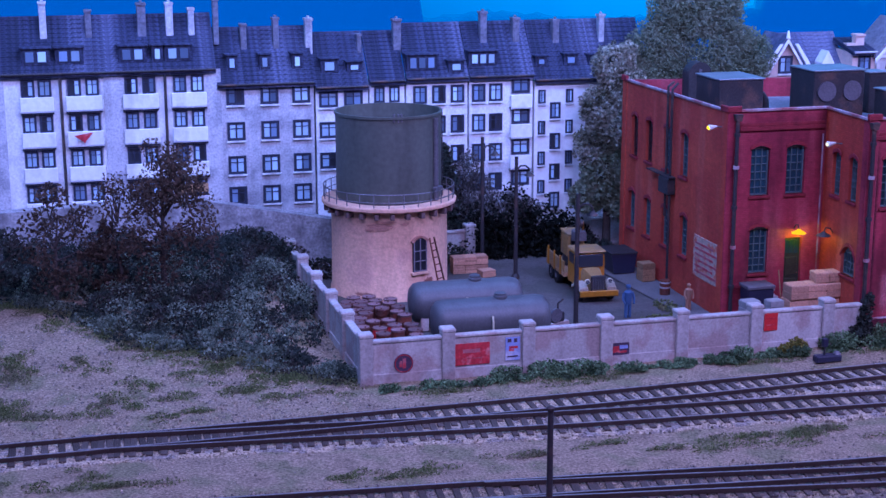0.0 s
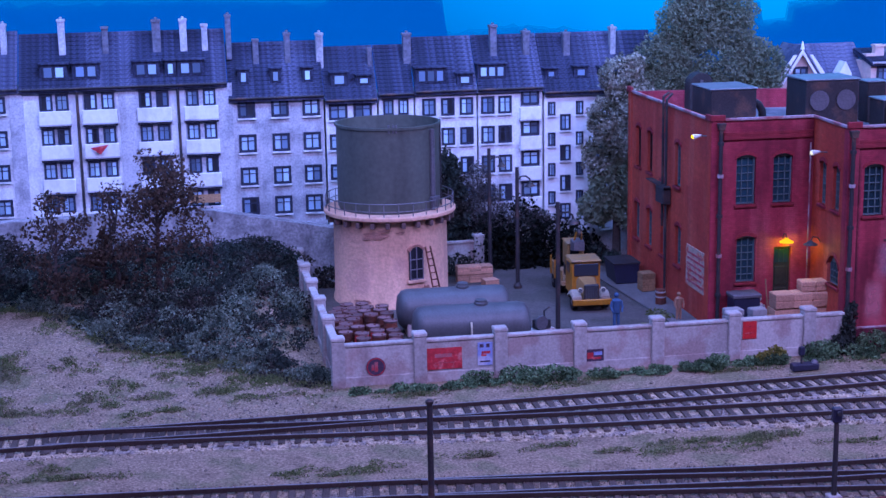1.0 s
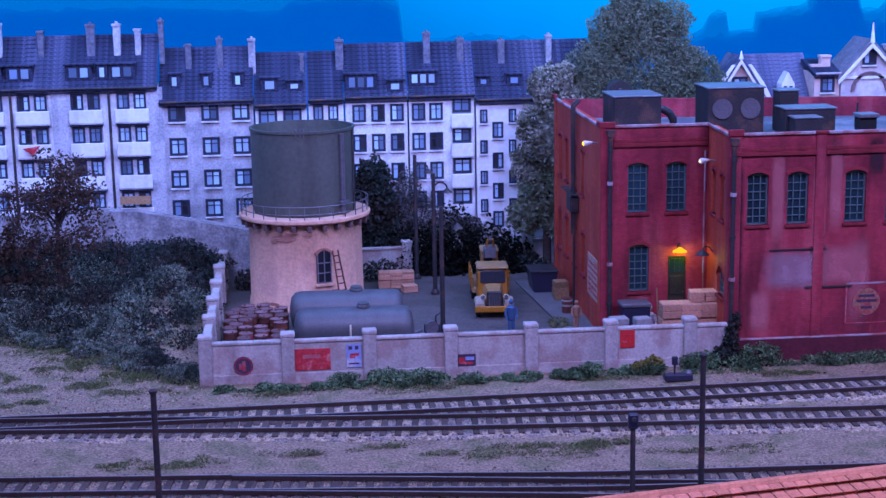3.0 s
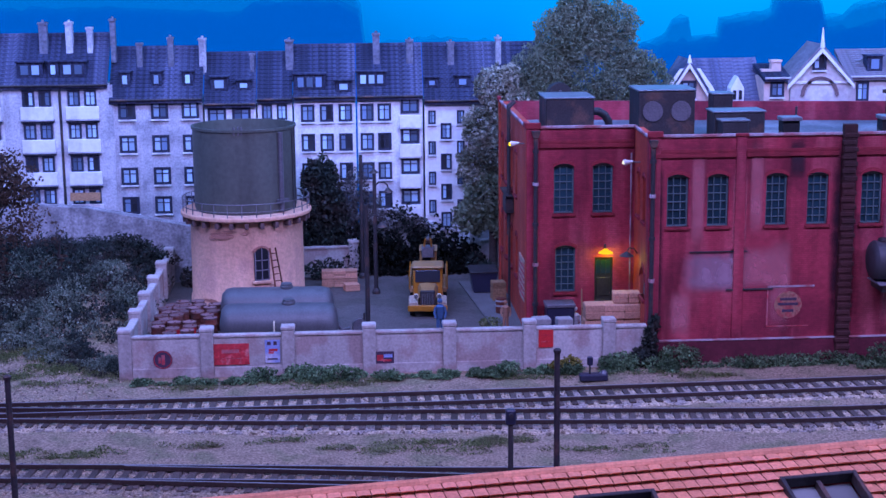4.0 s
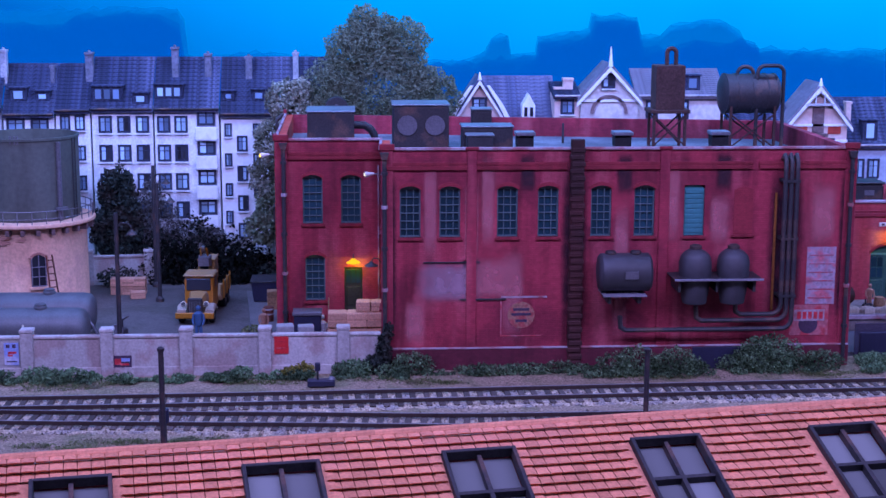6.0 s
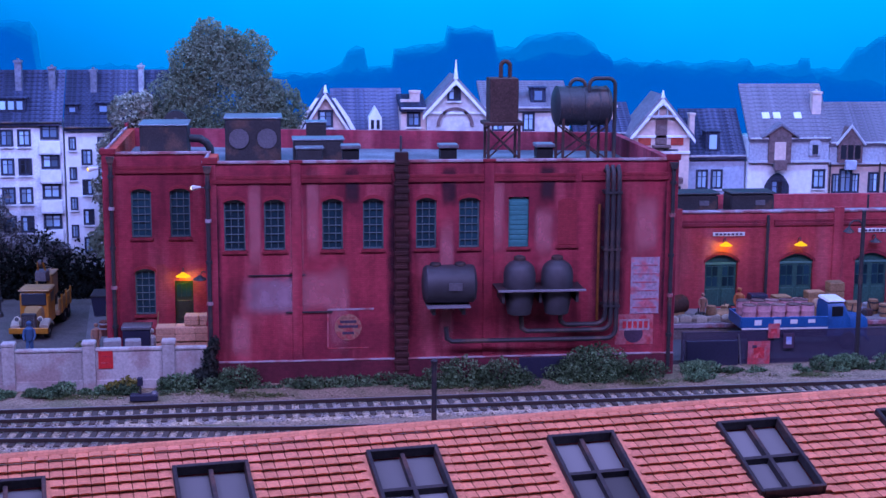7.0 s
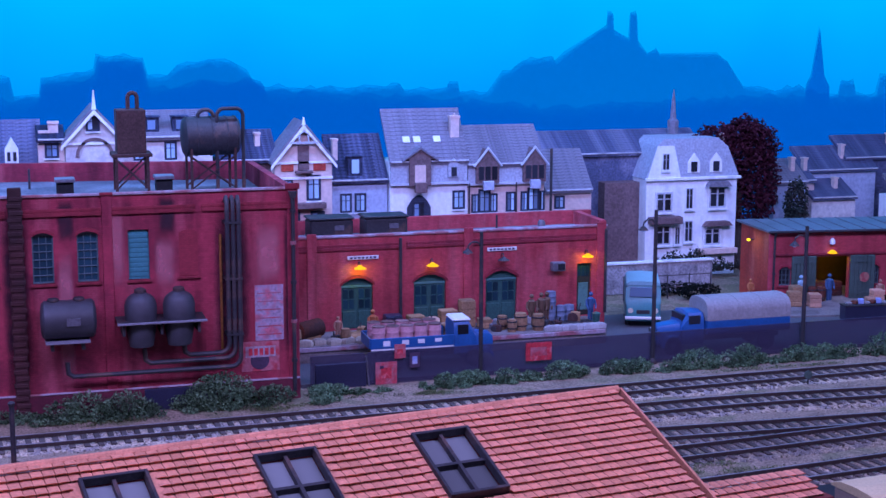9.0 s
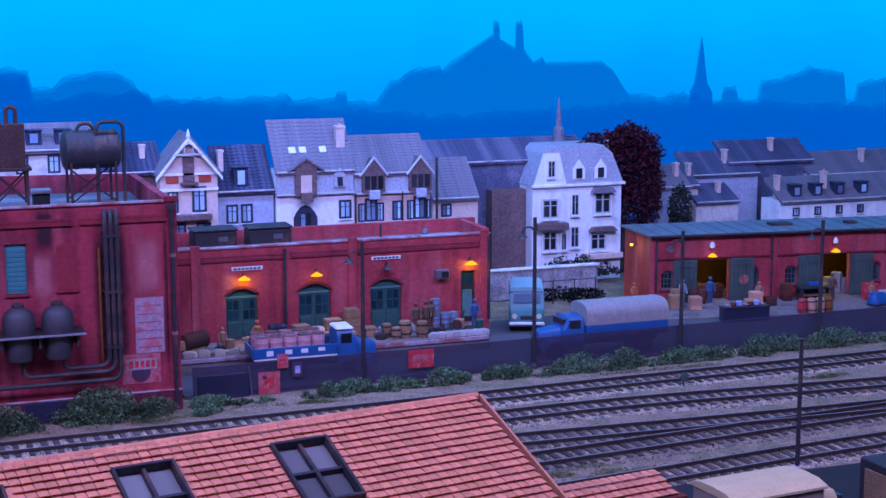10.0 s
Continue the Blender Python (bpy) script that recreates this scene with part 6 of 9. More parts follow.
# roof tank on a trestle
tk = thing("trestle_tank", 4.99, 1.25, 1.205, 0, "dark square water tank on a rusty trestle", "tank")
part("tank", box(-0.098, 0.098, -0.09, 0.09, 0.262, 0.555, 0.004), "rust_dark", tk)
part("deck", box(-0.135, 0.135, -0.11, 0.11, 0.238, 0.262, 0.003), "rust_dark", tk)
for sx in (-1, 1):
    for sy in (-1, 1):
        part("leg", box(sx * 0.105 - 0.009, sx * 0.105 + 0.009, sy * 0.085 - 0.009, sy * 0.085 + 0.009, 0, 0.24), "rust_dark", tk)
for sy in (-0.085, 0.085):
    part("brace", pipe([(-0.105, sy, 0.02), (0.105, sy, 0.22)], 0.006, 5), "rust_dark", tk)
    part("brace", pipe([(0.105, sy, 0.02), (-0.105, sy, 0.22)], 0.006, 5), "rust_dark", tk)
drumtank = thing("cylinder_tank", 5.52, 1.16, 1.205, 3, "dark horizontal cylinder tank on a rusty cradle", "tank")
shell = lathe([(0.05, -0.20), (0.115, -0.188), (0.132, -0.17), (0.132, 0.17), (0.115, 0.188), (0.05, 0.20)], 32)
part("shell", laid(shell, Matrix.Rotation(radians(90), 4, "Y")), "iron", drumtank, at=T(0, 0, 0.37), smooth=True)
for x in (-0.17, -0.10, 0.0, 0.10, 0.165):
    part("hoop", laid(lathe([(0.134, -0.006), (0.137, -0.006), (0.137, 0.006), (0.134, 0.006)], 32), Matrix.Rotation(radians(90), 4, "Y")), "iron", drumtank, at=T(x, 0, 0.37))
for sx in (-1, 1):
    for sy in (-1, 1):
        part("leg", box(sx * 0.15 - 0.008, sx * 0.15 + 0.008, sy * 0.10 - 0.008, sy * 0.10 + 0.008, 0, 0.30), "rust_dark", drumtank)
for sy in (-0.10, 0.10):
    part("brace", pipe([(-0.15, sy, 0.02), (0.15, sy, 0.24)], 0.006, 5), "rust_dark", drumtank)
    part("brace", pipe([(0.15, sy, 0.02), (-0.15, sy, 0.24)], 0.006, 5), "rust_dark", drumtank)


def arc_pipe(x0, x1, y, ztop, za, zb, r):
    """A pipe that rises, bends over in a half loop and falls."""
    c, rad = (x0 + x1) / 2, abs(x1 - x0) / 2
    s = 1 if x1 > x0 else -1
    rad_b = min(rad, 0.05)
    pts = [(x0, y, za)]
    for k in range(7):
        a = math.pi / 2 * k / 6
        pts.append((x0 + s * (rad_b - rad_b * math.cos(a)), y, ztop - rad_b + rad_b * math.sin(a)))
    for k in range(7):
        a = math.pi / 2 * k / 6
        pts.append((x1 - s * (rad_b - rad_b * math.sin(a)), y, ztop - rad_b + rad_b * math.cos(a)))
    return pipe(pts + [(x1, y, zb)], r, 8)


part("loop_pipe", arc_pipe(0.03, 0.21, -0.08, 0.56, 0.0, 0.0, 0.013), "iron", drumtank, smooth=True)
part("loop_pipe", arc_pipe(-0.09, 0.02, -0.02, 0.55, 0.48, 0.48, 0.013), "iron", drumtank, smooth=True)

part("outlet", arc_pipe(-0.012, 0.05, 0.0, 0.665, 0.55, 0.55, 0.014), "rust_dark", tk, "bent outlet pipe", smooth=True)

# gear hung on the front wall
bt = thing("wall_tank", 4.478, -0.075, 0.488, 0, "dark boiler-like tank hung on the factory wall", "tank")
shell = lathe([(0.06, -0.162), (0.100, -0.155), (0.115, -0.14), (0.115, 0.14), (0.100, 0.155), (0.06, 0.162)], 32)
part("shell", laid(shell, Matrix.Rotation(radians(90), 4, "Y")), "iron_dusty", bt, at=T(0, 0, 0.125), smooth=True)
for x in (-0.085, 0.065):
    part("filler_cap", lathe([(0.030, 0), (0.034, 0.004), (0.034, 0.014), (0.026, 0.022)], 16), "iron", bt, at=T(x, 0, 0.234), smooth=True)
part("plate", box(-0.015, 0.065, -0.121, -0.113, 0.105, 0.15), "iron_grey", bt)
part("cradle", box(-0.14, 0.12, -0.11, 0.095, -0.004, 0.004), "iron_pale", bt)
for x in (-0.1, 0.08):
    part("wall_bracket", box(x - 0.01, x + 0.01, -0.08, 0.115, -0.05, -0.008), "iron", bt)
silo = thing("twin_hopper", 5.02, -0.075, 0.42, 0, "pair of dark domed hoppers on a wall shelf", "tank")
for x in (-0.115, 0.115):
    prof = [(0.066, 0.0), (0.072, 0.004), (0.088, 0.10), (0.094, 0.16), (0.097, 0.17), (0.097, 0.255), (0.094, 0.262)]
    prof += [(0.094 * math.cos(q), 0.262 + 0.072 * math.sin(q)) for q in (math.pi / 2 * k / 7 for k in range(1, 6))] + [(0.03, 0.334)]
    b = part("hopper", lathe(prof, 32), "iron_dusty", silo, at=T(x, 0, 0), smooth=True)
    part("lid", lathe([(0.034, 0.328), (0.036, 0.336), (0.036, 0.350), (0.022, 0.358)], 18), "iron", b, smooth=True)
part("shelf", box(-0.262, 0.268, -0.122, 0.115, 0.158, 0.168, 0.002), "iron", silo)
part("shelf_edge", box(-0.264, 0.270, -0.130, -0.122, 0.158, 0.172, 0.002), "iron_pale", silo, "pale-edged shelf front")
for x in (-0.225, 0.0, 0.225):
    part("wall_bracket", box(x - 0.008, x + 0.008, -0.09, 0.12, 0.085, 0.158), "iron", silo)
for i, (x, zb, xl) in enumerate(((5.445, 0.338, 5.20), (5.480, 0.302, 4.96), (5.515, 0.247, 4.50))):
    pr = thing("wall_pipe", x, 0.0, 0.0, 0, "dark bent steam pipe down the factory wall", "pipe", "steam pipes")
    r = 0.03
    pts = [(0, 0.04, 1.275), (0, 0.0, 1.30), (0, -0.03, 1.27), (0, -0.035, 1.2), (0, -0.035, zb + 0.06)]
    pts += [(-0.06 + 0.06 * math.cos(a), -0.035, zb + 0.06 - 0.06 * math.sin(a)) for a in (math.pi / 2 * k / 5 for k in range(1, 6))]
    pts += [(xl - x, -0.035, zb), (xl - x - 0.03, -0.035, zb + 0.02), (xl - x - 0.035, -0.035, zb + 0.09)]
    part("pipe", pipe(pts, 0.0145, 8), "iron", pr, smooth=True)
    for z in (0.45, 0.8, 1.15):
        part("clamp", box(-0.018, 0.018, -0.052, 0.045, z - 0.008, z + 0.008), "iron", pr)
yp = thing("wall_conduit", 5.41, 0.03, 0.35, 0, "narrow yellow conduit on the factory wall", "pipe")
part("conduit", rod((0, 0, 0), (0, 0, 0.72), 0.008, seg=6), "rust_orange", yp)
bb = thing("base_panel", 5.14, -0.004, 0.0, 0, "dark blue board leaning at the foot of the wall", "panel")
part("board", box(-0.22, 0.22, -0.012, 0.0, -0.01, 0.13, 0.002), "night_blue", bb)
# side stack and balcony
sp = thing("side_flue", 2.36, 1.36, 0.02, 0, "dark flue pipe up the side wall", "pipe")
part("flue", pipe([(0, 0, 0), (0, 0, 1.36), (0.04, 0, 1.40)], 0.009), "iron", sp)
part("flue", pipe([(0, 0.07, 0.5), (0, 0.07, 1.37), (0.04, 0.07, 1.40)], 0.009), "iron", sp)
part("flue_box", box(-0.03, 0.03, -0.03, 0.13, 0.66, 0.77, 0.006), "iron", sp)
part("flue_ledge", box(-0.03, 0.02, -0.05, 0.34, 0.775, 0.783), "iron", sp)


# ---- lamps on the walls ----
def wall_lamp(x, y, z, watts, facing=0, hot=True):
    t = thing("wall_lamp", x, y, z, facing, "small gooseneck lamp glowing over a doorway" if hot else "small gooseneck lamp with a dim white bulb on the wall", "lamp", "wall lamps")
    part("arm", pipe([(0, 0.0, 0.02), (0, -0.02, 0.05), (0, -0.05, 0.055), (0, -0.065, 0.03)], 0.004, 6), "iron", t)
    part("shade", lathe([(0.010, 0.032), (0.014, 0.026), (0.044, 0.008), (0.045, 0.005), (0.012, 0.024)], 16), "lamp_amber" if hot else "iron", t, at=T(0, -0.065, 0), smooth=True)
    # without hot the bulb still gives off a dim white glow
    part("bulb", lathe([(0.004, -0.002), (0.011, 0.004), (0.011, 0.012), (0.006, 0.018)], 12), "lamp_hot" if hot else "lamp_white", t, at=T(0, -0.065, 0), smooth=True)
    if watts:
        a = radians(facing)
        glow("door_glow", x + 0.06 * math.sin(a), y - 0.05 * math.cos(a), z - 0.012, watts)
    return t


wall_lamp(2.865, 0.57, 0.565, 0.0046)
wall_lamp(3.04, 0.40, 0.565, 0.0010, -88, hot=False)
for x, z, w in ((6.57, 0.59, 0.0040), (7.11, 0.585, 0.0007), (7.655, 0.60, 0.0), (8.32, 0.595, 0.0038)):
    wall_lamp(x, 1.24, z, w, hot=w > 0)
for x, y, z, ang, hot in ((2.39, 0.64, 1.235, -90, True), (3.04, 0.35, 1.15, -90, False)):
    t = thing("bracket_lamp", x, y, z, ang, "pale cone lamp on a wall arm with a glowing bulb", "lamp", "bracket lamps")
    part("arm", rod((0, 0.0, 0.0), (0, -0.07, 0.006), 0.004, seg=6), "iron_grey", t)
    part("cone", laid(lathe([(0.006, 0), (0.018, 0.05), (0.014, 0.055)], 14), Matrix.Rotation(radians(97), 4, "X")), "white_paint", t, at=T(0, -0.045, 0.006), smooth=True)
    # the second bulb's white glow is added; that lamp is not lit
    part("bulb", lathe([(0.008, -0.012), (0.016, -0.004), (0.012, 0.010)], 12), "lamp_hot" if hot else "lamp_white", t, at=T(0, -0.095, 0.0), smooth=True)


# ---- low goods building ----
low = thing("goods_building", 5.95, 1.24, 0, 0, "single-storey red brick goods building with green doors", "building")
doors = [(6.562, 0.235), (7.108, 0.245), (7.660, 0.245)]
holes = [(c - 5.95 - w / 2, c - 5.95 + w / 2, 0.14, 0.515) for c, w in doors] + [(8.318 - 5.95 - 0.058, 8.318 - 5.95 + 0.058, 0.14, 0.54)]
part("front_wall", holed_wall(0, 2.54, -0.02, 0.815, 0.05, holes), "brick_light", low)
part("back_wall", holed_wall(0, 2.54, -0.02, 0.86, 0.05, []), "brick_light", low, at=T(0.1, 0.55, 0))
part("side_wall", holed_wall(0, 0.6, -0.02, 0.86, 0.05, []), "brick_light", low, at=T(2.54, 0.0, 0, 90))
part("roof", slab([(0, 0.05), (2.5, 0.05), (2.5, 0.56), (0, 0.56)], 0.745, 0.757), "roofing", low, "grey felt roof")
part("parapet_coping", box(0, 2.55, -0.012, 0.055, 0.815, 0.830, 0.003), "coping", low)
for x0, x1 in ((0.06, 0.92), (0.98, 1.42), (1.48, 2.46)):
    part("cornice", box(x0, x1, -0.014, 0.0, 0.72, 0.745, 0.003), "brick_trim", low)
    part("cornice", box(x0, x1, -0.009, 0.0, 0.745, 0.765, 0.003), "brick_trim", low)
for x in (0.28, 1.45, 2.50):
    part("pilaster", box(x - 0.035, x + 0.035, -0.016, 0.002, -0.02, 0.85, 0.003), "brick_light", low)
for x in (0.93, 2.53):
    part("downpipe", pipe([(x, -0.026, 0.80), (x, -0.026, 0.16)], 0.012), "iron", low)
for c, w in doors:
    f = prism(arch_points(w, 0.375, 0.05), 0.028, 0.036)
    d = part("double_door", f, "green_paint", low, "green arched double door with glazed tops", at=T(c - 5.95, 0, 0.14))
    for s in (-1, 1):
        part("door_leaf", box(s * w / 4 - w / 4 + 0.010, s * w / 4 + w / 4 - 0.010, 0.020, 0.029, 0.008, 0.13, 0.003), "green_paint", d)
        for i in range(2):
            for j in range(2):
                x0 = s * w / 4 - w / 4 + 0.016 + i * (w / 4 - 0.014)
                part("door_pane", box(x0, x0 + w / 4 - 0.022, 0.0235, 0.029, 0.15 + 0.075 * j, 0.215 + 0.075 * j), "glass", d)
    part("transom", box(-w / 2, w / 2, 0.018, 0.030, 0.305, 0.318), "green_light", d)
    c2 = bmesh.new()
    for s in (-1, 1):
        prism([(s * w / 2, 0.325)] + [(s * u * w / 2, 0.325 + 0.05 * (1 - u * u)) for u in (0.8, 0.6, 0.4, 0.2, 0.0)] + [(0, 0.376), (s * w / 2, 0.376)], 0.0, 0.03, c2)
    part("arch_fill", c2, "brick_light", d)
    low_z = [(u * w / 2, 0.329 + 0.05 * (1 - u * u)) for u in (-1.1 + 2.2 * i / 12 for i in range(13))]
    hd = prism(low_z + [(x, z + 0.022) for x, z in low_z[::-1]], -0.007, 0.001)
    part("arch", hd, "brick_trim", d)
od = part("office_door", box(-0.058, 0.058, 0.024, 0.034, 0, 0.40), "door_dark", low, "narrow green door", at=T(2.368, 0, 0.14))
for i in range(3):
    part("door_light", box(-0.046 + 0.032 * i, -0.020 + 0.032 * i, 0.020, 0.025, 0.30, 0.38), "glass", od)
part("door_panel", box(-0.04, 0.04, 0.020, 0.025, 0.04, 0.25, 0.003), "green_light", od)
for cx, z in ((0.655, 0.665), (1.71, 0.68)):
    nb = part("name_board", box(cx - 0.115, cx + 0.115, -0.012, -0.004, z - 0.013, z + 0.015, 0.002), "white_paint", low, "white board with dark lettering bars")
    for i in range(7):
        part("lettering_bar", box(cx - 0.098 + 0.029 * i, cx - 0.078 + 0.029 * i, -0.0135, -0.012, z - 0.006, z + 0.008), "poster_dark", nb)
ac = thing("air_conditioner", 8.093, 1.235, 0.50, 0, "boxy grey air conditioner in the brick wall", "air conditioner")
part("casing", box(-0.052, 0.052, -0.06, 0.0, 0, 0.068, 0.005), "iron_grey", ac)
part("grille", box(-0.010, 0.044, -0.064, -0.059, 0.012, 0.056), "rubber", ac)
poster("notice_board", 8.443, 0.335, 0.05, 0.10, "ghost_grey", "small pale notice on the goods building", y=1.236, bars=[(0, 0.02, 0.03, 0.02, "red_faded"), (0, -0.02, 0.03, 0.02, "white_paint")])
poster("notice_board", 8.05, 0.25, 0.075, 0.055, "white_paint", "small white notice on the goods building", y=1.236, bars=[(0, 0.01, 0.05, 0.006, "poster_dark"), (0, -0.01, 0.05, 0.006, "poster_dark")])
platform = slab([(5.95, 0.80), (8.30, 0.80), (8.34, 0.84), (8.34, 1.24), (5.95, 1.24)], -0.02, 0.135)
tagged(part("loading_platform", platform, "apron"), "pale worn concrete loading platform", "platform", kind="structure")
tagged(part("platform_edge", box(5.95, 8.31, 0.785, 0.80, 0.10, 0.131, 0.003), "coping"), "reddish platform edge strip", "platform", kind="structure")
for x in (6.42, 6.83):
    rt = thing("roof_tank", x, 1.52, 0.757, 0, "dark lidded water tank on the low roof", "tank", "roof tanks")
    part("body", box(-0.16, 0.16, -0.10, 0.10, 0, 0.160, 0.014), "iron", rt)
    part("lid", box(-0.168, 0.168, -0.108, 0.108, 0.160, 0.177, 0.006), "iron", rt)
    part("label_plate", box(0.02, 0.09, -0.104, -0.099, 0.085, 0.120), "iron_grey", rt)
rv = thing("roof_cowl", 8.03, 1.40, 0.757, 0, "small grey cowl on the low roof", "vent")
part("cowl", lathe([(0.03, 0), (0.03, 0.08), (0.02, 0.10)], 14), "iron_grey", rv, smooth=True)


# ---- dark veil added along the road, with posters ----
screen = thing("smoked_wall", 6.0, 0.205, 0, 1.0, "dark see-through veil added along the road edge", "wall")
# added dark sheet imitating a reflection-like veil over the road edge
part("screen", box(0, 8.0, -0.006, 0.006, -0.02, 0.215), "veil_tint", screen)
dk = thing("dark_bin", 6.20, 0.22, 0.0, 0, "dark flat panel standing at the road edge", "panel")
part("panel", box(-0.17, 0.17, -0.035, -0.022, -0.01, 0.16, 0.004), "night_blue", dk)
part("stake", rod((0.19, -0.03, -0.01), (0.17, -0.03, 0.20), 0.005, seg=6), "iron_grey", dk)
poster("paper_poster", 6.505, 0.075, 0.145, 0.15, "ghost_sign", "pale printed poster with a red shape", y=0.190, bars=[(0, 0.0, 0.07, 0.07, "red_faded"), (-0.03, 0.04, 0.03, 0.02, "poster_dark")])
poster("paper_poster", 6.60, 0.215, 0.075, 0.095, "ghost_sign", "small pale printed poster", y=0.192, bars=[(0, 0, 0.04, 0.03, "red_faded")])
poster("dark_poster", 6.70, 0.15, 0.07, 0.10, "poster_dark", "small dark framed poster", y=0.190, bars=[(0, 0, 0.035, 0.05, "poster_blue")])
poster("red_poster", 7.575, 0.148, 0.185, 0.125, "red_faded", "faded red poster on the added veil", y=0.200, bars=[(0, 0.0, 0.12, 0.06, "ghost_sign")])

# ---- goods shed at the end ----
SHED_TURN = -8.0
shed = thing("goods_shed", 10.20, 1.85, 0, SHED_TURN, "low brick goods shed with open sliding doors", "building")


def at_shed(lx, ly):
    """Board coordinates of a place before the shed: lx along its front, ly behind the front."""
    q = radians(SHED_TURN)
    return 10.20 + lx * math.cos(q) - ly * math.sin(q), 1.85 + lx * math.sin(q) + ly * math.cos(q)


so = [(0.41, 0.71, 0.03, 0.39), (1.535, 1.827, 0.03, 0.40), (0.10, 0.205, 0.15, 0.31), (0.90, 0.985, 0.15, 0.31), (1.228, 1.334, 0.15, 0.31), (2.04, 2.12, 0.15, 0.31), (2.5, 2.6, 0.15, 0.31)]
part("front_wall", holed_wall(0.0, 4.0, -0.02, 0.60, 0.05, so), "brick_light", shed)
part("side_wall", holed_wall(0, 0.56, -0.02, 0.60, 0.05, []), "brick_orange", shed, at=T(-0.035, 0.56, 0, -86.5))
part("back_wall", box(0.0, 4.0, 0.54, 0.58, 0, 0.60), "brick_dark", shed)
part("inner_floor", box(0.05, 4.0, 0.05, 0.58, -0.02, 0.03), "apron", shed)
lean_roof = Matrix.Translation((0, 0, 0.606)) @ Matrix.Rotation(radians(0.4), 4, "X")
part("roof", laid(slab([(-0.02, -0.045), (4.1, -0.045), (4.1, 0.60), (-0.07, 0.60)], 0.0, 0.016), lean_roof), "roof_metal", shed, "pale ribbed metal roof")
for k in range(26):
    part("roof_seam", laid(box(0.07 + 0.15 * k, 0.078 + 0.15 * k, -0.042, 0.595, 0.016, 0.022), lean_roof), "roof_metal", shed)
part("gutter", pipe([(-0.02, -0.052, 0.612), (4.0, -0.052, 0.612)], 0.011, 8), "iron", shed)
for x0, x1 in ((0.05, 1.08), (1.15, 2.5)):
    part("door_rail", box(x0, x1, -0.020, 0.0, 0.405, 0.420, 0.002), "brick_trim", shed)
for x in (0.03, 1.113, 2.56):
    part("pilaster", box(x - 0.03, x + 0.03, -0.014, 0.002, -0.02, 0.595, 0.003), "brick_light", shed)
for x in (0.045, 1.09):
    dp = part("downpipe", pipe([(x, -0.05, 0.605), (x, -0.026, 0.56), (x, -0.026, 0.03)], 0.010), "iron", shed)
    part("collar", rod((x, -0.026, 0.25), (x, -0.026, 0.27), 0.014), "iron", dp)
for x0, x1 in ((0.20, 0.41), (0.71, 0.926), (1.338, 1.535), (1.827, 2.035)):
    dr = part("sliding_door", box(x0, x1, -0.030, -0.016, 0.03, 0.40, 0.003), "green_dull", shed, "dull green sliding door")
    for k in range(6):
        xk = x0 + (x1 - x0) * (k + 0.06) / 6
        part("door_board", box(xk, xk + (x1 - x0) / 6 * 0.9, -0.034, -0.029, 0.035, 0.395), "green_dull", dr)
    for z in (0.07, 0.34):
        part("door_ledge", box(x0 + 0.006, x1 - 0.006, -0.038, -0.033, z, z + 0.018), "green_dull", dr)
part("painted_disc", rod((0.835, -0.036, 0.215), (0.835, -0.0385, 0.215), 0.042, seg=20), "roundel", shed, "faded round mark on the green door")
for a, b, c, d in so[2:]:
    muntin_window(shed, T((a + b) / 2, 0, c), b - a, d - c, rise=0.03, nx=3, nz=3, m_glass="glass_dark", corner="brick_light")
for lx in (0.543, 1.675):
    x, y = at_shed(lx, 0.0)
    lp = thing("shed_lamp", x, y, 0.425, SHED_TURN, "small pale globe lamp with an orange-lit shade on the shed", "lamp", "shed lamps")
    part("globe", lathe([(0.006, 0.07), (0.022, 0.075), (0.024, 0.10), (0.010, 0.125)], 14), "lamp_pale", lp, at=T(0, -0.03, 0), smooth=True)
    part("shade", lathe([(0.012, 0.026), (0.042, 0.0), (0.037, -0.002), (0.008, 0.020)], 16), "lamp_amber", lp, at=T(0, -0.04, 0), smooth=True)
    part("arm", rod((0, 0, 0.06), (0, -0.035, 0.07), 0.004, seg=6), "iron", lp)
    gx, gy = at_shed(lx + 0.02, 0.28)
    glow("shed_glow", gx, gy, 0.36, 0.012)
sx_, sy_ = at_shed(-0.075, 0.27)
sl_ = thing("side_lamp", sx_, sy_, 0.50, SHED_TURN, "tiny yellow lamp on the shed's end wall", "lamp")
part("bulb", lathe([(0.004, -0.012), (0.015, -0.004), (0.015, 0.006), (0.006, 0.012)], 12), "lamp_hot", sl_, smooth=True)
part("bracket", rod((0, 0, 0), (0.055, 0, 0.006), 0.004, seg=6), "iron", sl_)
glow("shed_side_glow", sx_ - 0.03, sy_ - 0.03, 0.49, 0.0014)
for lx, ly, w, d in ((1.30, 0.30, 0.20, 0.12), (1.95, 0.26, 0.10, 0.09)):
    x, y = at_shed(lx, ly)
    hatch = thing("roof_hatch", x, y, 0.620, SHED_TURN, "flat dark hatch on the metal roof", "hatch", "roof hatches")
    part("lid", box(-w / 2, w / 2, -d / 2, d / 2, 0.0, 0.026, 0.004), "iron", hatch)


# ---- tenements and villas along the backdrop ----
pair_win = {}
far_rng = random.Random(19)


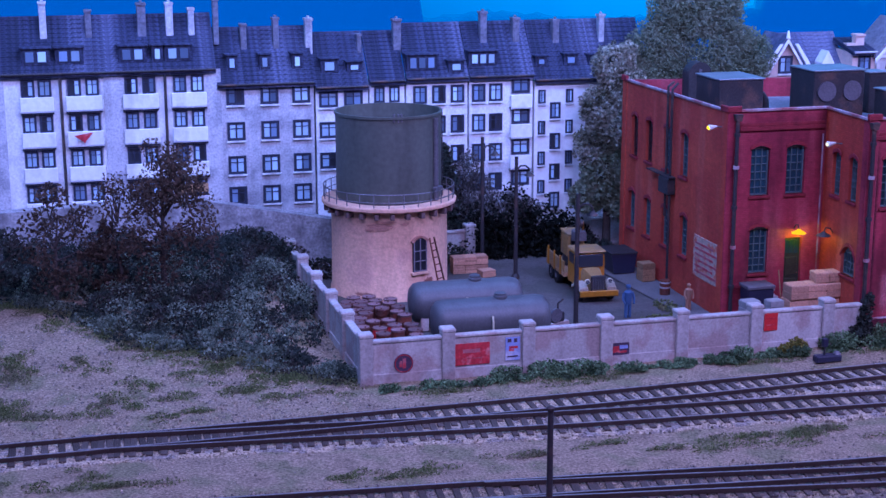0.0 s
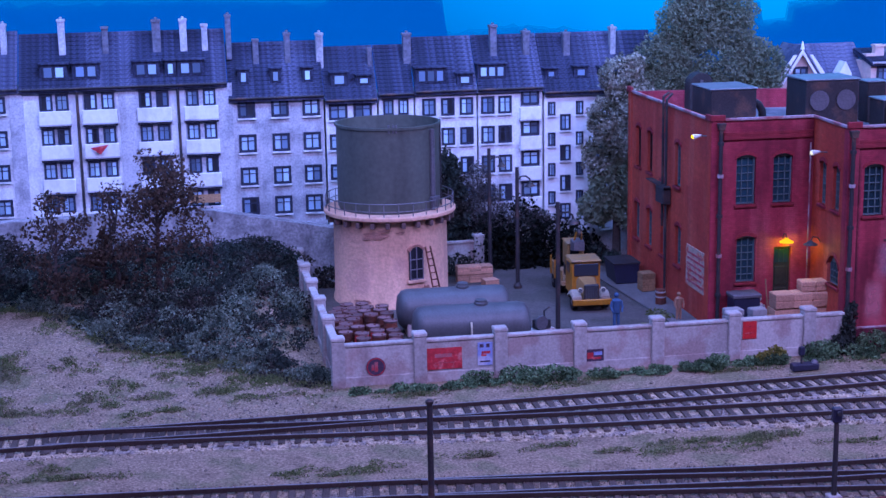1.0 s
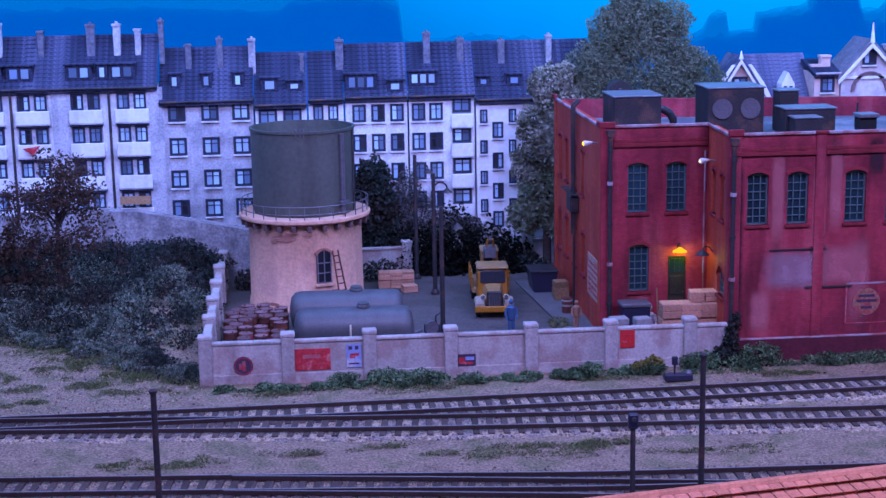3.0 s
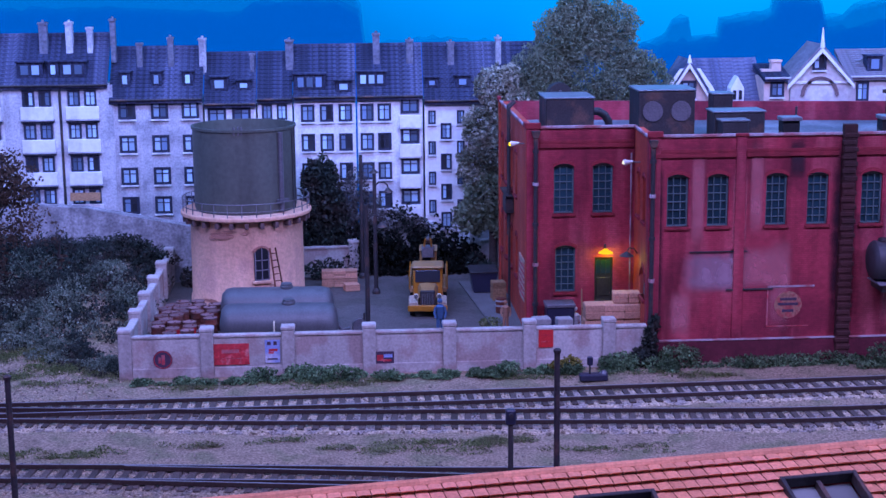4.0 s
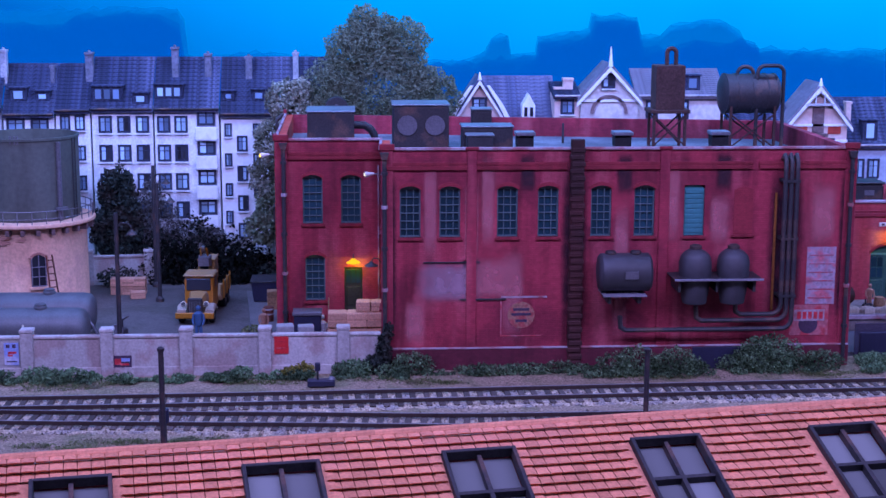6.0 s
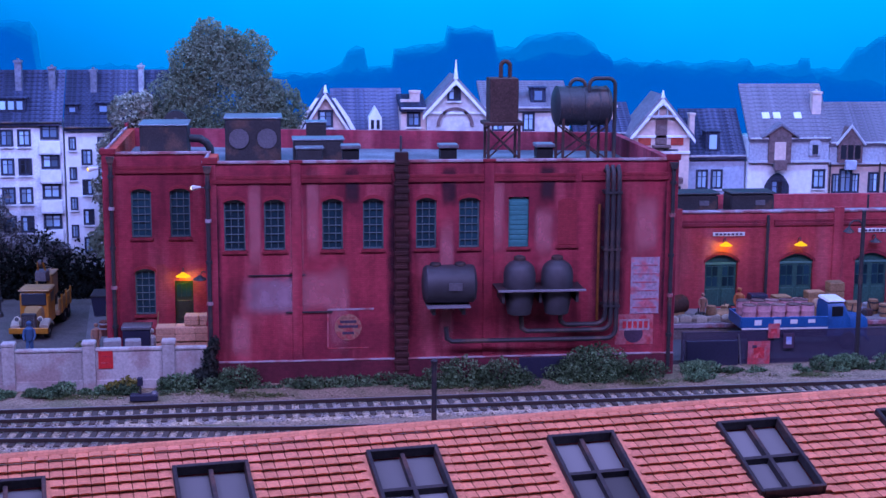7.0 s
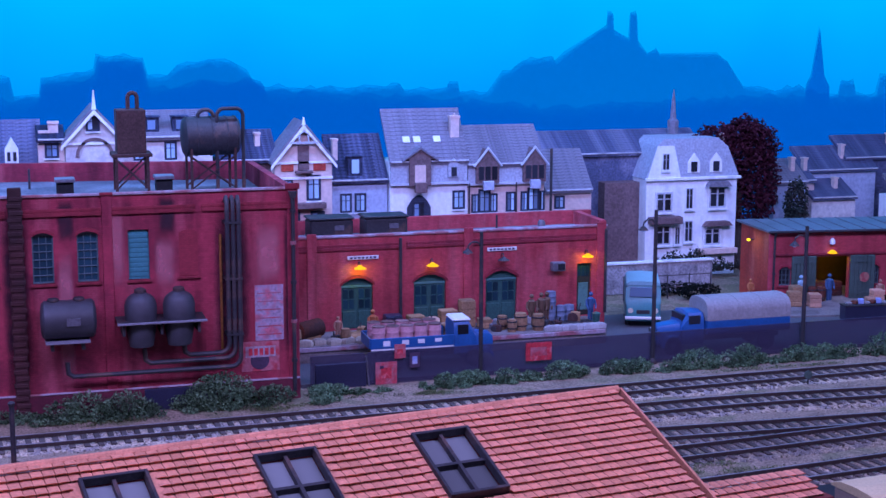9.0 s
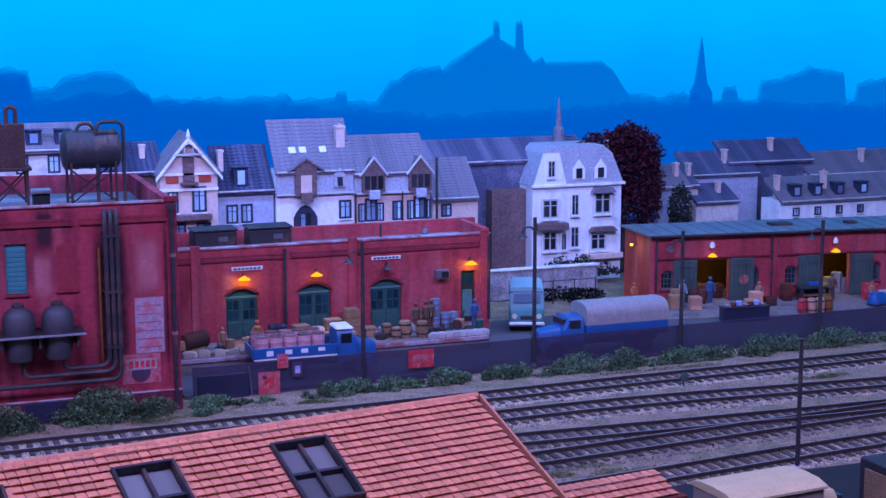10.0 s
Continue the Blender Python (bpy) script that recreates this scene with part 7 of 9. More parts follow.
def far_window(parent, x, z, w, h, y=-0.002, m="night_grey", sill=True, two=True):
    """A casement made to look recessed by colour: dark raised border as reveal, pale frame with a mullion, bluish
    panes.
    """
    key = (round(w, 3), round(h, 3), m)
    if key not in pair_win:
        t = min(w, h) * 0.10
        q = t * 0.5
        f = laid(holed_wall(-w / 2, w / 2, 0, h, 0.006, [(-w / 2 + t, -q, t, h * 0.64), (q, w / 2 - t, t, h * 0.64), (-w / 2 + t, -q, h * 0.64 + q, h - t), (q, w / 2 - t, h * 0.64 + q, h - t)]), Matrix.Translation((0, -0.006, 0)))
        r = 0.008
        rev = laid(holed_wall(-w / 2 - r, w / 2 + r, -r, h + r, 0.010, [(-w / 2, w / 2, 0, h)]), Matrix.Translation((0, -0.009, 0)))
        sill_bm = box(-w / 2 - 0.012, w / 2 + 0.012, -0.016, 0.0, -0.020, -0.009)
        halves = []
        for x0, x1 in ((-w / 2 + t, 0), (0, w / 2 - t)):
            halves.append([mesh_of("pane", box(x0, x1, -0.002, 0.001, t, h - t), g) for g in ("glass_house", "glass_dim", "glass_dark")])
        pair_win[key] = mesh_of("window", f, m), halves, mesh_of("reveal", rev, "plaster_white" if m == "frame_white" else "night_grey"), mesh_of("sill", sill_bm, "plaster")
    a, halves, c, sl = pair_win[key]
    win = put("window", a, parent, T(x, y, z))
    for half in halves:
        g = 2 if m == "frame_white" else far_rng.choice((0, 0, 0, 0, 1, 1, 2))
        put("pane", half[g], win, Matrix())
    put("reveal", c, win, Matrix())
    if sill:
        put("sill", sl, win, Matrix())
    return win


def roof_slope(parent, x0, x1, z0, z1, depth, m="slate", rows=13):
    """A pitched roof that leans back from the eaves, in lapped courses."""
    deck = bmesh.new()
    pts = [(-0.03, z0), (-0.03 + depth, z1), (-0.03 + depth, z1 - 0.03), (-0.03, z0 - 0.02)]
    laid(prism(pts, x0, x1, deck), Matrix(((0, 1, 0, 0), (1, 0, 0, 0), (0, 0, 1, 0), (0, 0, 0, 1))))
    roof = part("roof", deck, m, parent)
    course = [(-0.033, z0 + 0.006), (-0.03 + depth / rows, z0 + (z1 - z0) / rows + 0.004), (-0.03 + depth / rows, z0 + (z1 - z0) / rows - 0.004), (-0.03, z0 - 0.004)]
    me = mesh_of("roof_course", laid(prism(course, x0, x1), Matrix(((0, 1, 0, 0), (1, 0, 0, 0), (0, 0, 1, 0), (0, 0, 0, 1)))), m)
    for j in range(rows):
        put("roof_course", me, roof, T(0, depth * j / rows, (z1 - z0) * j / rows))
    return roof


def chimney(roof, x, y, z, w, h, m="plaster_grey"):
    """A stack that rises out of the slope a little before the ridge."""
    y -= 0.06
    c = part("chimney", box(x - w * 0.42, x + w * 0.42, y - 0.03, y + 0.03, z - 0.16, z + h - 0.045, 0.003), m, roof)
    part("chimney_cap", box(x - w * 0.42 - 0.005, x + w * 0.42 + 0.005, y - 0.038, y + 0.038, z + h - 0.055, z + h - 0.038), m, c)
    if h > 0.12:
        part("chimney_pot", rod((x, y, z + h - 0.04), (x, y, z + h - 0.022), 0.010, seg=8), m, c)


def dormer(house, x, z, w, h, y, n=2):
    d = part("dormer", box(-w / 2 - 0.015, w / 2 + 0.015, 0.0, 0.10, -0.01, h + 0.012, 0.003), "slate", house, "slate-hung dormer", at=T(x, y, z))
    part("dormer_roof", box(-w / 2 - 0.025, w / 2 + 0.025, -0.015, 0.10, h + 0.012, h + 0.024, 0.003), "slate", d)
    for i in range(n):
        cx = -w / 2 + w * (i + 0.5) / n
        f = part("dormer_window", box(cx - w / n * 0.40, cx + w / n * 0.40, -0.005, 0.0, 0.004, h), "night_grey", d)
        part("pane", box(cx - w / n * 0.33, cx + w / n * 0.33, -0.007, -0.004, 0.010, h - 0.008), far_rng.choice(("glass_house", "glass_house", "glass_dim")), f)


def tenement(x0, x1, eave, ridge, m, label, cols, rows, ww=0.10, wh=0.105, chims=(), dorms=(), balcony=(), y=2.75, base=0.30):
    h = thing("tenement_house", x0, y, 0, 0, label, "house", "tenement row")
    part("wall", box(0, x1 - x0 - 0.004, 0, 0.30, 0.0, eave, 0.002), m, h)
    r = roof_slope(h, -0.004, x1 - x0, eave - 0.01, ridge, 0.30)
    part("gutter", pipe([(0, -0.035, eave - 0.004), (x1 - x0 - 0.006, -0.035, eave - 0.004)], 0.009, 6), "iron", h)
    for c in cols:
        for z in rows:
            far_window(h, c - x0, z, ww, wh)
    for bx0, bx1, zs in balcony:
        for z in zs:
            b = part("balcony", box(bx0 - x0, bx1 - x0, -0.034, 0.0, z, z + 0.095, 0.003), "plaster_white", h, "white balcony front")
            # flat grey panel and dark strip put the balcony recess's shade into colour
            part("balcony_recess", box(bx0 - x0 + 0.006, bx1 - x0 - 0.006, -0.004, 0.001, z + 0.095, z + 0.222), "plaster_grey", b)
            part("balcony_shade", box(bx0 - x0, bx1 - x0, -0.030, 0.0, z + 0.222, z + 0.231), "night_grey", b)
            part("balcony_slab", box(bx0 - x0 - 0.004, bx1 - x0 + 0.004, -0.037, 0.0, z - 0.008, z), "plaster_grey", b)
    for cx, z, w, hh in chims:
        chimney(r, cx - x0, 0.24, z, w, hh, "plaster_grey" if (cx * 10) % 2 < 0.6 else "chimney_stone")
    for cx, z, w, hh, n in dorms:
        f = (z - eave) / (ridge - eave)
        dormer(h, cx - x0, z, w, hh, -0.03 + 0.30 * f - 0.012, n)
    return h


lv = (0.565, 0.815, 1.055, 1.295)
house_a = tenement(-1.90, -0.46, 1.455, 1.815, "plaster", "white four-storey tenement with recessed balconies and slate roof", [], (), y=2.75,
    chims=[(-1.60, 1.80, 0.055, 0.16), (-1.30, 1.80, 0.05, 0.10), (-0.94, 1.78, 0.07, 0.16), (-0.75, 1.78, 0.06, 0.16), (-0.60, 1.80, 0.05, 0.10), (-0.43, 1.76, 0.045, 0.20)],
    dorms=[(-1.66, 1.52, 0.16, 0.085, 2), (-1.44, 1.52, 0.16, 0.085, 2), (-1.02, 1.52, 0.16, 0.085, 2), (-0.852, 1.52, 0.05, 0.085, 1), (-0.71, 1.52, 0.16, 0.085, 2)],
    balcony=[(-1.78, -1.56, (0.472, 0.715, 0.958, 1.20)), (-1.48, -1.24, (0.472, 0.715, 0.958, 1.20)), (-1.10, -0.86, (0.472, 0.715, 0.958, 1.20)), (-0.77, -0.53, (0.472, 0.715, 0.958, 1.20))])
for bx0, bx1 in ((-1.78, -1.56), (-1.48, -1.24), (-1.10, -0.86), (-0.77, -0.53)):
    for z in (0.573, 0.816, 1.059, 1.301):
        for f in (0.25, 0.75):
            far_window(house_a, bx0 + (bx1 - bx0) * f + 1.90, z, 0.074, 0.105, -0.006, sill=False)
for x, hw in ((-1.93, 0.05), (-1.155, 0.068), (-0.488, 0.060)):
    part("grey_pier", box(x + 1.90 - hw, x + 1.90 + hw, -0.012, 0.0, 0.0, 1.45), "plaster_grey", house_a)
for x in (-1.51, -0.81):
    part("downpipe", pipe([(x + 1.90, -0.02, 1.45), (x + 1.90, -0.02, 0.2)], 0.010, 6), "iron", house_a)
bunting = part("red_bunting", prism([(0, 0), (0.13, 0.02), (0.07, -0.05)], -0.062, -0.058), "red_faded", house_a, "red cloth on a balcony", at=T(0.46, 0, 1.03))
awning = part("awning", prism([(0, 0), (0.22, 0), (0.22, 0.06), (0, 0.06)], -0.07, -0.058), "wood", house_a, "brown striped awning", at=T(1.135, 0, 0.60))
tenement(-3.4, -1.91, 1.46, 1.84, "plaster", "white tenement at the end of the row", [-3.2, -2.95, -2.65, -2.35, -2.06], lv, chims=[(-2.4, 1.80, 0.06, 0.15), (-2.0, 1.80, 0.05, 0.14)], dorms=[(-2.3, 1.52, 0.16, 0.085, 2)])
tenement(-0.45, 0.23, 1.34, 1.71, "plaster_grey", "grey-white tenement with three rows of square windows", [-0.33, -0.09, 0.135], (0.49, 0.71, 0.95, 1.20), 0.11, 0.115,
    chims=[(-0.01, 1.66, 0.05, 0.16), (0.225, 1.66, 0.06, 0.15), (-0.24, 1.68, 0.05, 0.10)], dorms=[(-0.34, 1.44, 0.05, 0.08, 1), (-0.11, 1.44, 0.05, 0.08, 1), (0.12, 1.44, 0.05, 0.08, 1)])
tenement(0.24, 0.62, 1.30, 1.66, "plaster", "white tenement with a slate mansard", [0.33, 0.51], (0.72, 0.94, 1.16), 0.12, 0.10, chims=[(0.59, 1.58, 0.035, 0.11)], dorms=[(0.35, 1.40, 0.10, 0.075, 1), (0.53, 1.40, 0.08, 0.05, 1)])
tenement(0.63, 0.89, 1.33, 1.66, "plaster", "narrow white tenement beside a tall firewall", [0.70, 0.81], (0.72, 0.95, 1.18), 0.06, 0.10, chims=[(0.87, 1.60, 0.07, 0.19)])
tenement(0.90, 1.36, 1.34, 1.71, "plaster", "white tenement with paired windows and a wide dormer", [1.0, 1.14, 1.28], (0.50, 0.72, 0.94, 1.16), 0.085, 0.115, dorms=[(1.02, 1.40, 0.20, 0.09, 3), (1.27, 1.38, 0.09, 0.06, 1)], chims=[])
balcony_house = tenement(1.37, 1.86, 1.34, 1.71, "plaster", "white tenement with stacked balconies", [1.44, 1.57], (0.50, 0.72, 0.94, 1.16), 0.085, 0.115, dorms=[(1.48, 1.42, 0.19, 0.08, 3)], chims=[(1.52, 1.64, 0.06, 0.19), (1.77, 1.64, 0.06, 0.14)],
    balcony=[(1.68, 1.84, (0.42, 0.65, 0.88, 1.10))])
white_house = tenement(1.87, 2.75, 1.30, 1.71, "plaster_white", "bright white tenement with small and tall windows", [], (), chims=[(2.08, 1.62, 0.06, 0.14), (2.44, 1.64, 0.05, 0.15)], dorms=[(1.93, 1.40, 0.06, 0.05, 1), (2.16, 1.40, 0.08, 0.06, 1), (2.34, 1.40, 0.06, 0.05, 1)])


for wx, dz, ww, wh in ((1.925, 0.0, 0.040, 0.085), (2.03, -0.115, 0.065, 0.105), (2.14, 0.0, 0.040, 0.085), (2.28, -0.115, 0.065, 0.105), (2.40, 0.0, 0.040, 0.085)):
    for z in (0.455, 0.67, 0.90, 1.13):
        far_window(white_house, wx - 1.87, z + dz - 0.0, ww, wh)
for z in (0.55, 0.78, 1.01, 1.235):
    far_window(balcony_house, 1.76 - 1.37, z - 0.02, 0.12, 0.10, -0.006, sill=False)


def gable_house(x0, x1, y, eave, peak, m, label, trim="plaster_white", wins=(), roof_m="slate_light", finial=0.06, arch=False):
    """A villa whose decorated gable faces the front."""
    h = thing("gabled_house", x0, y, 0, 0, label, "house", "villas")
    w = x1 - x0
    part("wall", prism([(0, 0), (w, 0), (w, eave), (w / 2, peak), (0, eave)], 0, 0.35), m, h)
    rf = bmesh.new()
    for s in (0, 1):
        xa, xb = (0, w / 2) if s == 0 else (w, w / 2)
        e = -0.03 if s == 0 else 0.03
        k = (peak - eave) / (w / 2)
        prism([(xa + e, eave - 0.03 * k), (xb, peak), (xb, peak + 0.028), (xa + e, eave - 0.03 * k + 0.028)], -0.03, 0.36, rf)
    r = part("roof", rf, roof_m, h)
    bb = bmesh.new()
    for s in (0, 1):
        xa = 0 if s == 0 else w
        e = -0.035 if s == 0 else 0.035
        k = (peak - eave) / (w / 2)
        prism([(xa + e, eave - 0.035 * k), (w / 2, peak), (w / 2, peak - 0.035), (xa + e, eave - 0.035 * k - 0.03)], -0.042, -0.030, bb)
    part("bargeboard", bb, trim, r, "white carved bargeboard")
    part("finial", rod((w / 2, -0.03, peak), (w / 2, -0.03, peak + finial), 0.018, 0.004, seg=8), trim, r)
    if arch:
        hd = bmesh.new()
        for i in range(12):
            a0, a1 = math.pi * i / 12, math.pi * (i + 1) / 12
            prism([(w / 2 + rr * math.cos(t), eave - 0.12 + rr * math.sin(t)) for rr, t in ((0.12, a0), (0.145, a0), (0.145, a1), (0.12, a1))], -0.012, 0.001, hd)
        part("round_arch", hd, "stone_dark", h)
    part("string_course", box(-0.004, w + 0.004, -0.012, 0.0, eave - 0.03, eave - 0.012), trim, h)
    for wx, wz, ww, wh in wins:
        far_window(h, wx - x0, wz, ww, wh)
    return h


def row_house(x0, x1, y, eave, ridge, m, label, roof_m="slate_light", wins=(), dorms=(), chims=(), lights=()):
    h = thing("row_house", x0, y, 0, 0, label, "house", "villas")
    part("wall", box(0, x1 - x0 - 0.004, 0, 0.35, 0.0, eave, 0.002), m, h)
    r = roof_slope(h, -0.01, x1 - x0, eave - 0.01, ridge, 0.33, roof_m, 14)
    part("gutter", pipe([(0, -0.035, eave - 0.004), (x1 - x0 - 0.004, -0.035, eave - 0.004)], 0.009, 6), "plaster_grey", h)
    for wx, wz, ww, wh in wins:
        far_window(h, wx - x0, wz, ww, wh)
    for cx, z, w, hh, n in dorms:
        f = (z - eave) / (ridge - eave)
        dormer(h, cx - x0, z, w, hh, -0.03 + 0.33 * f - 0.012, n)
    for cx, z, w, hh in chims:
        chimney(r, cx - x0, 0.2, z, w, hh, "plaster_pink")
    for cx, z in lights:
        f = (z - eave) / (ridge - eave)
        part("roof_light", laid(box(-0.03, 0.03, -0.03, 0.03, 0.0, 0.014, 0.002), Matrix.Translation((cx - x0, -0.03 + 0.33 * f, z)) @ Matrix.Rotation(math.atan2(ridge - eave, 0.33), 4, "X")), "lamp_pale", r, "white roof light")
    return h


va = gable_house(3.62, 4.06, 2.66, 1.22, 1.56, "plaster_pink", "brick-pink villa gable with white curved bargeboard", wins=[(3.84, 1.30, 0.10, 0.12)], roof_m="slate_mid")
for k_ in (-1, 1):
    part("flared_board", prism([(0.22 + k_ * 0.05, 1.52), (0.22 + k_ * 0.075, 1.52), (0.22 + k_ * 0.175, 1.38), (0.22 + k_ * 0.28, 1.18), (0.22 + k_ * 0.24, 1.18), (0.22 + k_ * 0.145, 1.37)], -0.055, -0.044), "plaster_white", va, "white flared gable board")
vb = row_house(3.90, 4.45, 2.76, 1.20, 1.56, "stone_dark", "slate roofed house between two villas", "slate_mid")
tur = part("white_turret", prism([(-0.05, 0), (0.05, 0), (0.05, 0.10), (0.0, 0.19), (-0.05, 0.10)], -0.06, 0.06), "plaster_white", vb, "white pointed dormer", at=T(0.325, 0, 1.26))
for k_ in (-0.022, 0.022):
    part("dormer_window", box(k_ - 0.012, k_ + 0.012, -0.064, -0.058, 0.015, 0.085), "glass_dark", tur)
row_house(4.42, 4.62, 2.68, 1.44, 1.52, "plaster_pink", "small house with pink brick chimneys", "slate", chims=[(4.47, 1.46, 0.09, 0.07), (4.54, 1.50, 0.09, 0.10)], wins=[(4.52, 1.30, 0.09, 0.10)])
gable_house(4.62, 5.06, 2.66, 1.42, 1.66, "plaster_pale", "pale stone villa with a pointed gable and round arch", wins=[(4.83, 1.50, 0.09, 0.10)], finial=0.15, arch=True)
row_house(5.06, 5.75, 2.70, 1.44, 1.62, "plaster_pale", "pale stone mansard house with dormers", wins=[(5.18, 1.26, 0.08, 0.13), (5.42, 1.26, 0.08, 0.13)], dorms=[(5.28, 1.48, 0.09, 0.09, 1), (5.5, 1.48, 0.09, 0.09, 1)])
row_house(5.78, 6.26, 2.68, 1.24, 1.45, "stone_dark", "dark slate roofs behind the factory", "slate", chims=[(6.12, 1.40, 0.05, 0.08)])
vg = gable_house(6.21, 6.67, 2.54, 1.24, 1.52, "plaster_pink", "pink villa with timbered white gable", wins=[(6.31, 0.92, 0.07, 0.16), (6.52, 0.92, 0.10, 0.19), (6.35, 0.72, 0.1, 0.1), (6.55, 0.72, 0.1, 0.1)])
part("loft_door", box(0.185, 0.275, -0.012, 0.001, 1.16, 1.36, 0.002), "stone_dark", vg, "dark timber loft door")
part("loft_sill", box(0.16, 0.30, -0.05, 0.0, 1.135, 1.155, 0.002), "stone_dark", vg)
part("collar_beam", box(0.115, 0.345, -0.045, -0.030, 1.372, 1.386), "frame_white", vg, "white gable timber")
for k_ in (-1, 1):
    part("gable_timber", pipe([(0.23 + k_ * 0.10, -0.038, 1.38), (0.23 + k_ * 0.03, -0.038, 1.45), (0.23, -0.038, 1.47)], 0.007, 6), "frame_white", vg)
    part("gable_timber", rod((0.23 + k_ * 0.035, -0.038, 1.38), (0.23 + k_ * 0.035, -0.038, 1.46), 0.006, seg=6), "frame_white", vg)
    part("brick_panel", box(0.23 + k_ * 0.13 - 0.05, 0.23 + k_ * 0.13 + 0.05, -0.006, 0.001, 1.15, 1.22, 0.002), "brick_orange", vg, "dull red brick panel")
part("string_course", box(-0.004, 0.464, -0.014, 0.0, 1.085, 1.105), "plaster_white", vg)
part("balcony", box(0.06, 0.40, -0.07, 0.0, 0.855, 0.90, 0.003), "stone_dark", vg, "dark iron balcony")
row_house(6.68, 7.15, 2.62, 1.06, 1.40, "plaster_blue", "slate mansard house with a white dormer", "slate", dorms=[(6.88, 1.10, 0.09, 0.13, 1)], wins=[(6.80, 0.80, 0.08, 0.14), (6.92, 0.80, 0.08, 0.14)], chims=[(6.74, 1.30, 0.05, 0.12)])
hb = row_house(7.16, 7.82, 2.58, 1.20, 1.60, "plaster_white", "tall white house with a steep grey roof", wins=[(7.74, 0.80, 0.09, 0.14)], chims=[(7.74, 1.42, 0.09, 0.17)], lights=[(7.32, 1.36), (7.41, 1.36), (7.58, 1.36)])
part("mansard", box(0.0, 0.65, -0.020, 0.001, 1.02, 1.20, 0.004), "slate_pale", hb, "pale slate-hung upper storey")
part("string_course", box(-0.004, 0.66, -0.034, 0.0, 1.005, 1.022), "frame_white", hb)
part("entrance_arch", prism(arch_points(0.20, 0.22, 0.10), -0.010, 0.0), "night_grey", hb, at=T(0.24, 0, 0.70))
far_window(hb, 0.24, 0.72, 0.10, 0.14, -0.012)
lg = part("loft_gable", prism([(-0.09, 0), (0.09, 0), (0.09, 0.22), (0.12, 0.22), (0.0, 0.30), (-0.12, 0.22), (-0.09, 0.22)], -0.05, 0.12), "stone_dark", hb, "dull mauve loft gable", at=T(0.24, 0, 1.0))
part("loft_opening", box(-0.045, 0.045, -0.056, -0.049, 0.02, 0.17), "plaster_pink", lg)
part("loft_balcony", box(-0.05, 0.05, -0.09, -0.05, -0.05, 0.03, 0.003), "stone_dark", lg)
part("loft_roof", prism([(-0.15, 0.20), (0, 0.30), (0.15, 0.20), (0.15, 0.215), (0, 0.32), (-0.15, 0.215)], -0.065, 0.14), "slate_light", lg)
dm = part("small_dormer", prism([(-0.05, 0), (0.05, 0), (0.05, 0.10), (0, 0.16), (-0.05, 0.10)], -0.035, 0.1), "slate_pale", hb, "small slate dormer", at=T(0.53, 0, 1.06))
part("dormer_window", box(-0.022, 0.022, -0.041, -0.034, 0.012, 0.085), "glass_dark", dm)
part("roof_window", laid(box(-0.045, 0.045, -0.07, 0.07, 0.0, 0.012, 0.002), Matrix.Translation((0.27, 0.275, 1.535)) @ Matrix.Rotation(math.atan2(0.40, 0.33), 4, "X")), "slate_mid", hb, "dark blue roof window")
hc = row_house(7.82, 8.50, 2.60, 1.16, 1.45, "plaster_pink", "pink terrace with pointed dormers and a grey roof", wins=[(7.89, 0.76, 0.05, 0.14), (7.97, 0.76, 0.09, 0.18), (8.05, 0.76, 0.05, 0.14), (8.20, 0.76, 0.07, 0.15), (8.32, 0.76, 0.05, 0.15), (8.40, 0.76, 0.09, 0.18), (8.47, 0.76, 0.04, 0.15)])
part("mansard", box(0.0, 0.676, -0.020, 0.001, 1.00, 1.16, 0.004), "slate_pale", hc, "pale slate-hung upper storey")
part("string_course", box(-0.004, 0.68, -0.034, 0.0, 0.985, 1.002), "frame_white", hc)
part("downpipe", pipe([(0.01, -0.03, 1.0), (0.01, -0.03, 0.5)], 0.008, 6), "iron", hc)
part("downpipe", pipe([(0.42, -0.03, 1.0), (0.42, -0.03, 0.5)], 0.008, 6), "iron", hc)
for x in (7.985, 8.395):
    g = part("pointed_dormer", prism([(-0.10, 0), (0.10, 0), (0.10, 0.15), (0, 0.28), (-0.10, 0.15)], -0.045, 0.2), "stone_dark", hc, "pointed dormer with dark windows", at=T(x - 7.82, 0, 1.0))
    for s in (-1, 0, 1):
        part("dormer_window", box(s * 0.058 - 0.022, s * 0.058 + 0.022, -0.051, -0.044, 0.03, 0.14), "glass_dark", g)
    part("dormer_eave", pipe([(-0.12, -0.05, 0.14), (0, -0.05, 0.29), (0.12, -0.05, 0.14)], 0.010, 6), "frame_white", g)
    part("dormer_balcony", box(-0.045, 0.045, -0.08, -0.045, -0.055, 0.02, 0.004), "plaster_blue", g)
row_house(8.62, 9.05, 2.9, 0.88, 1.20, "plaster_pink", "low house under a wide grey roof", wins=[(8.75, 0.72, 0.08, 0.1)])
far_hall = row_house(8.55, 10.4, 3.5, 1.12, 1.30, "slate_mid", "long dark roof behind the villas", "slate_mid")
bp = thing("boundary_post", 8.52, 2.5, 0, 0, "tall thin dark post between houses", "post")
part("post", rod((0, 0, 0), (0, 0, 1.28), 0.012, seg=8), "iron", bp)

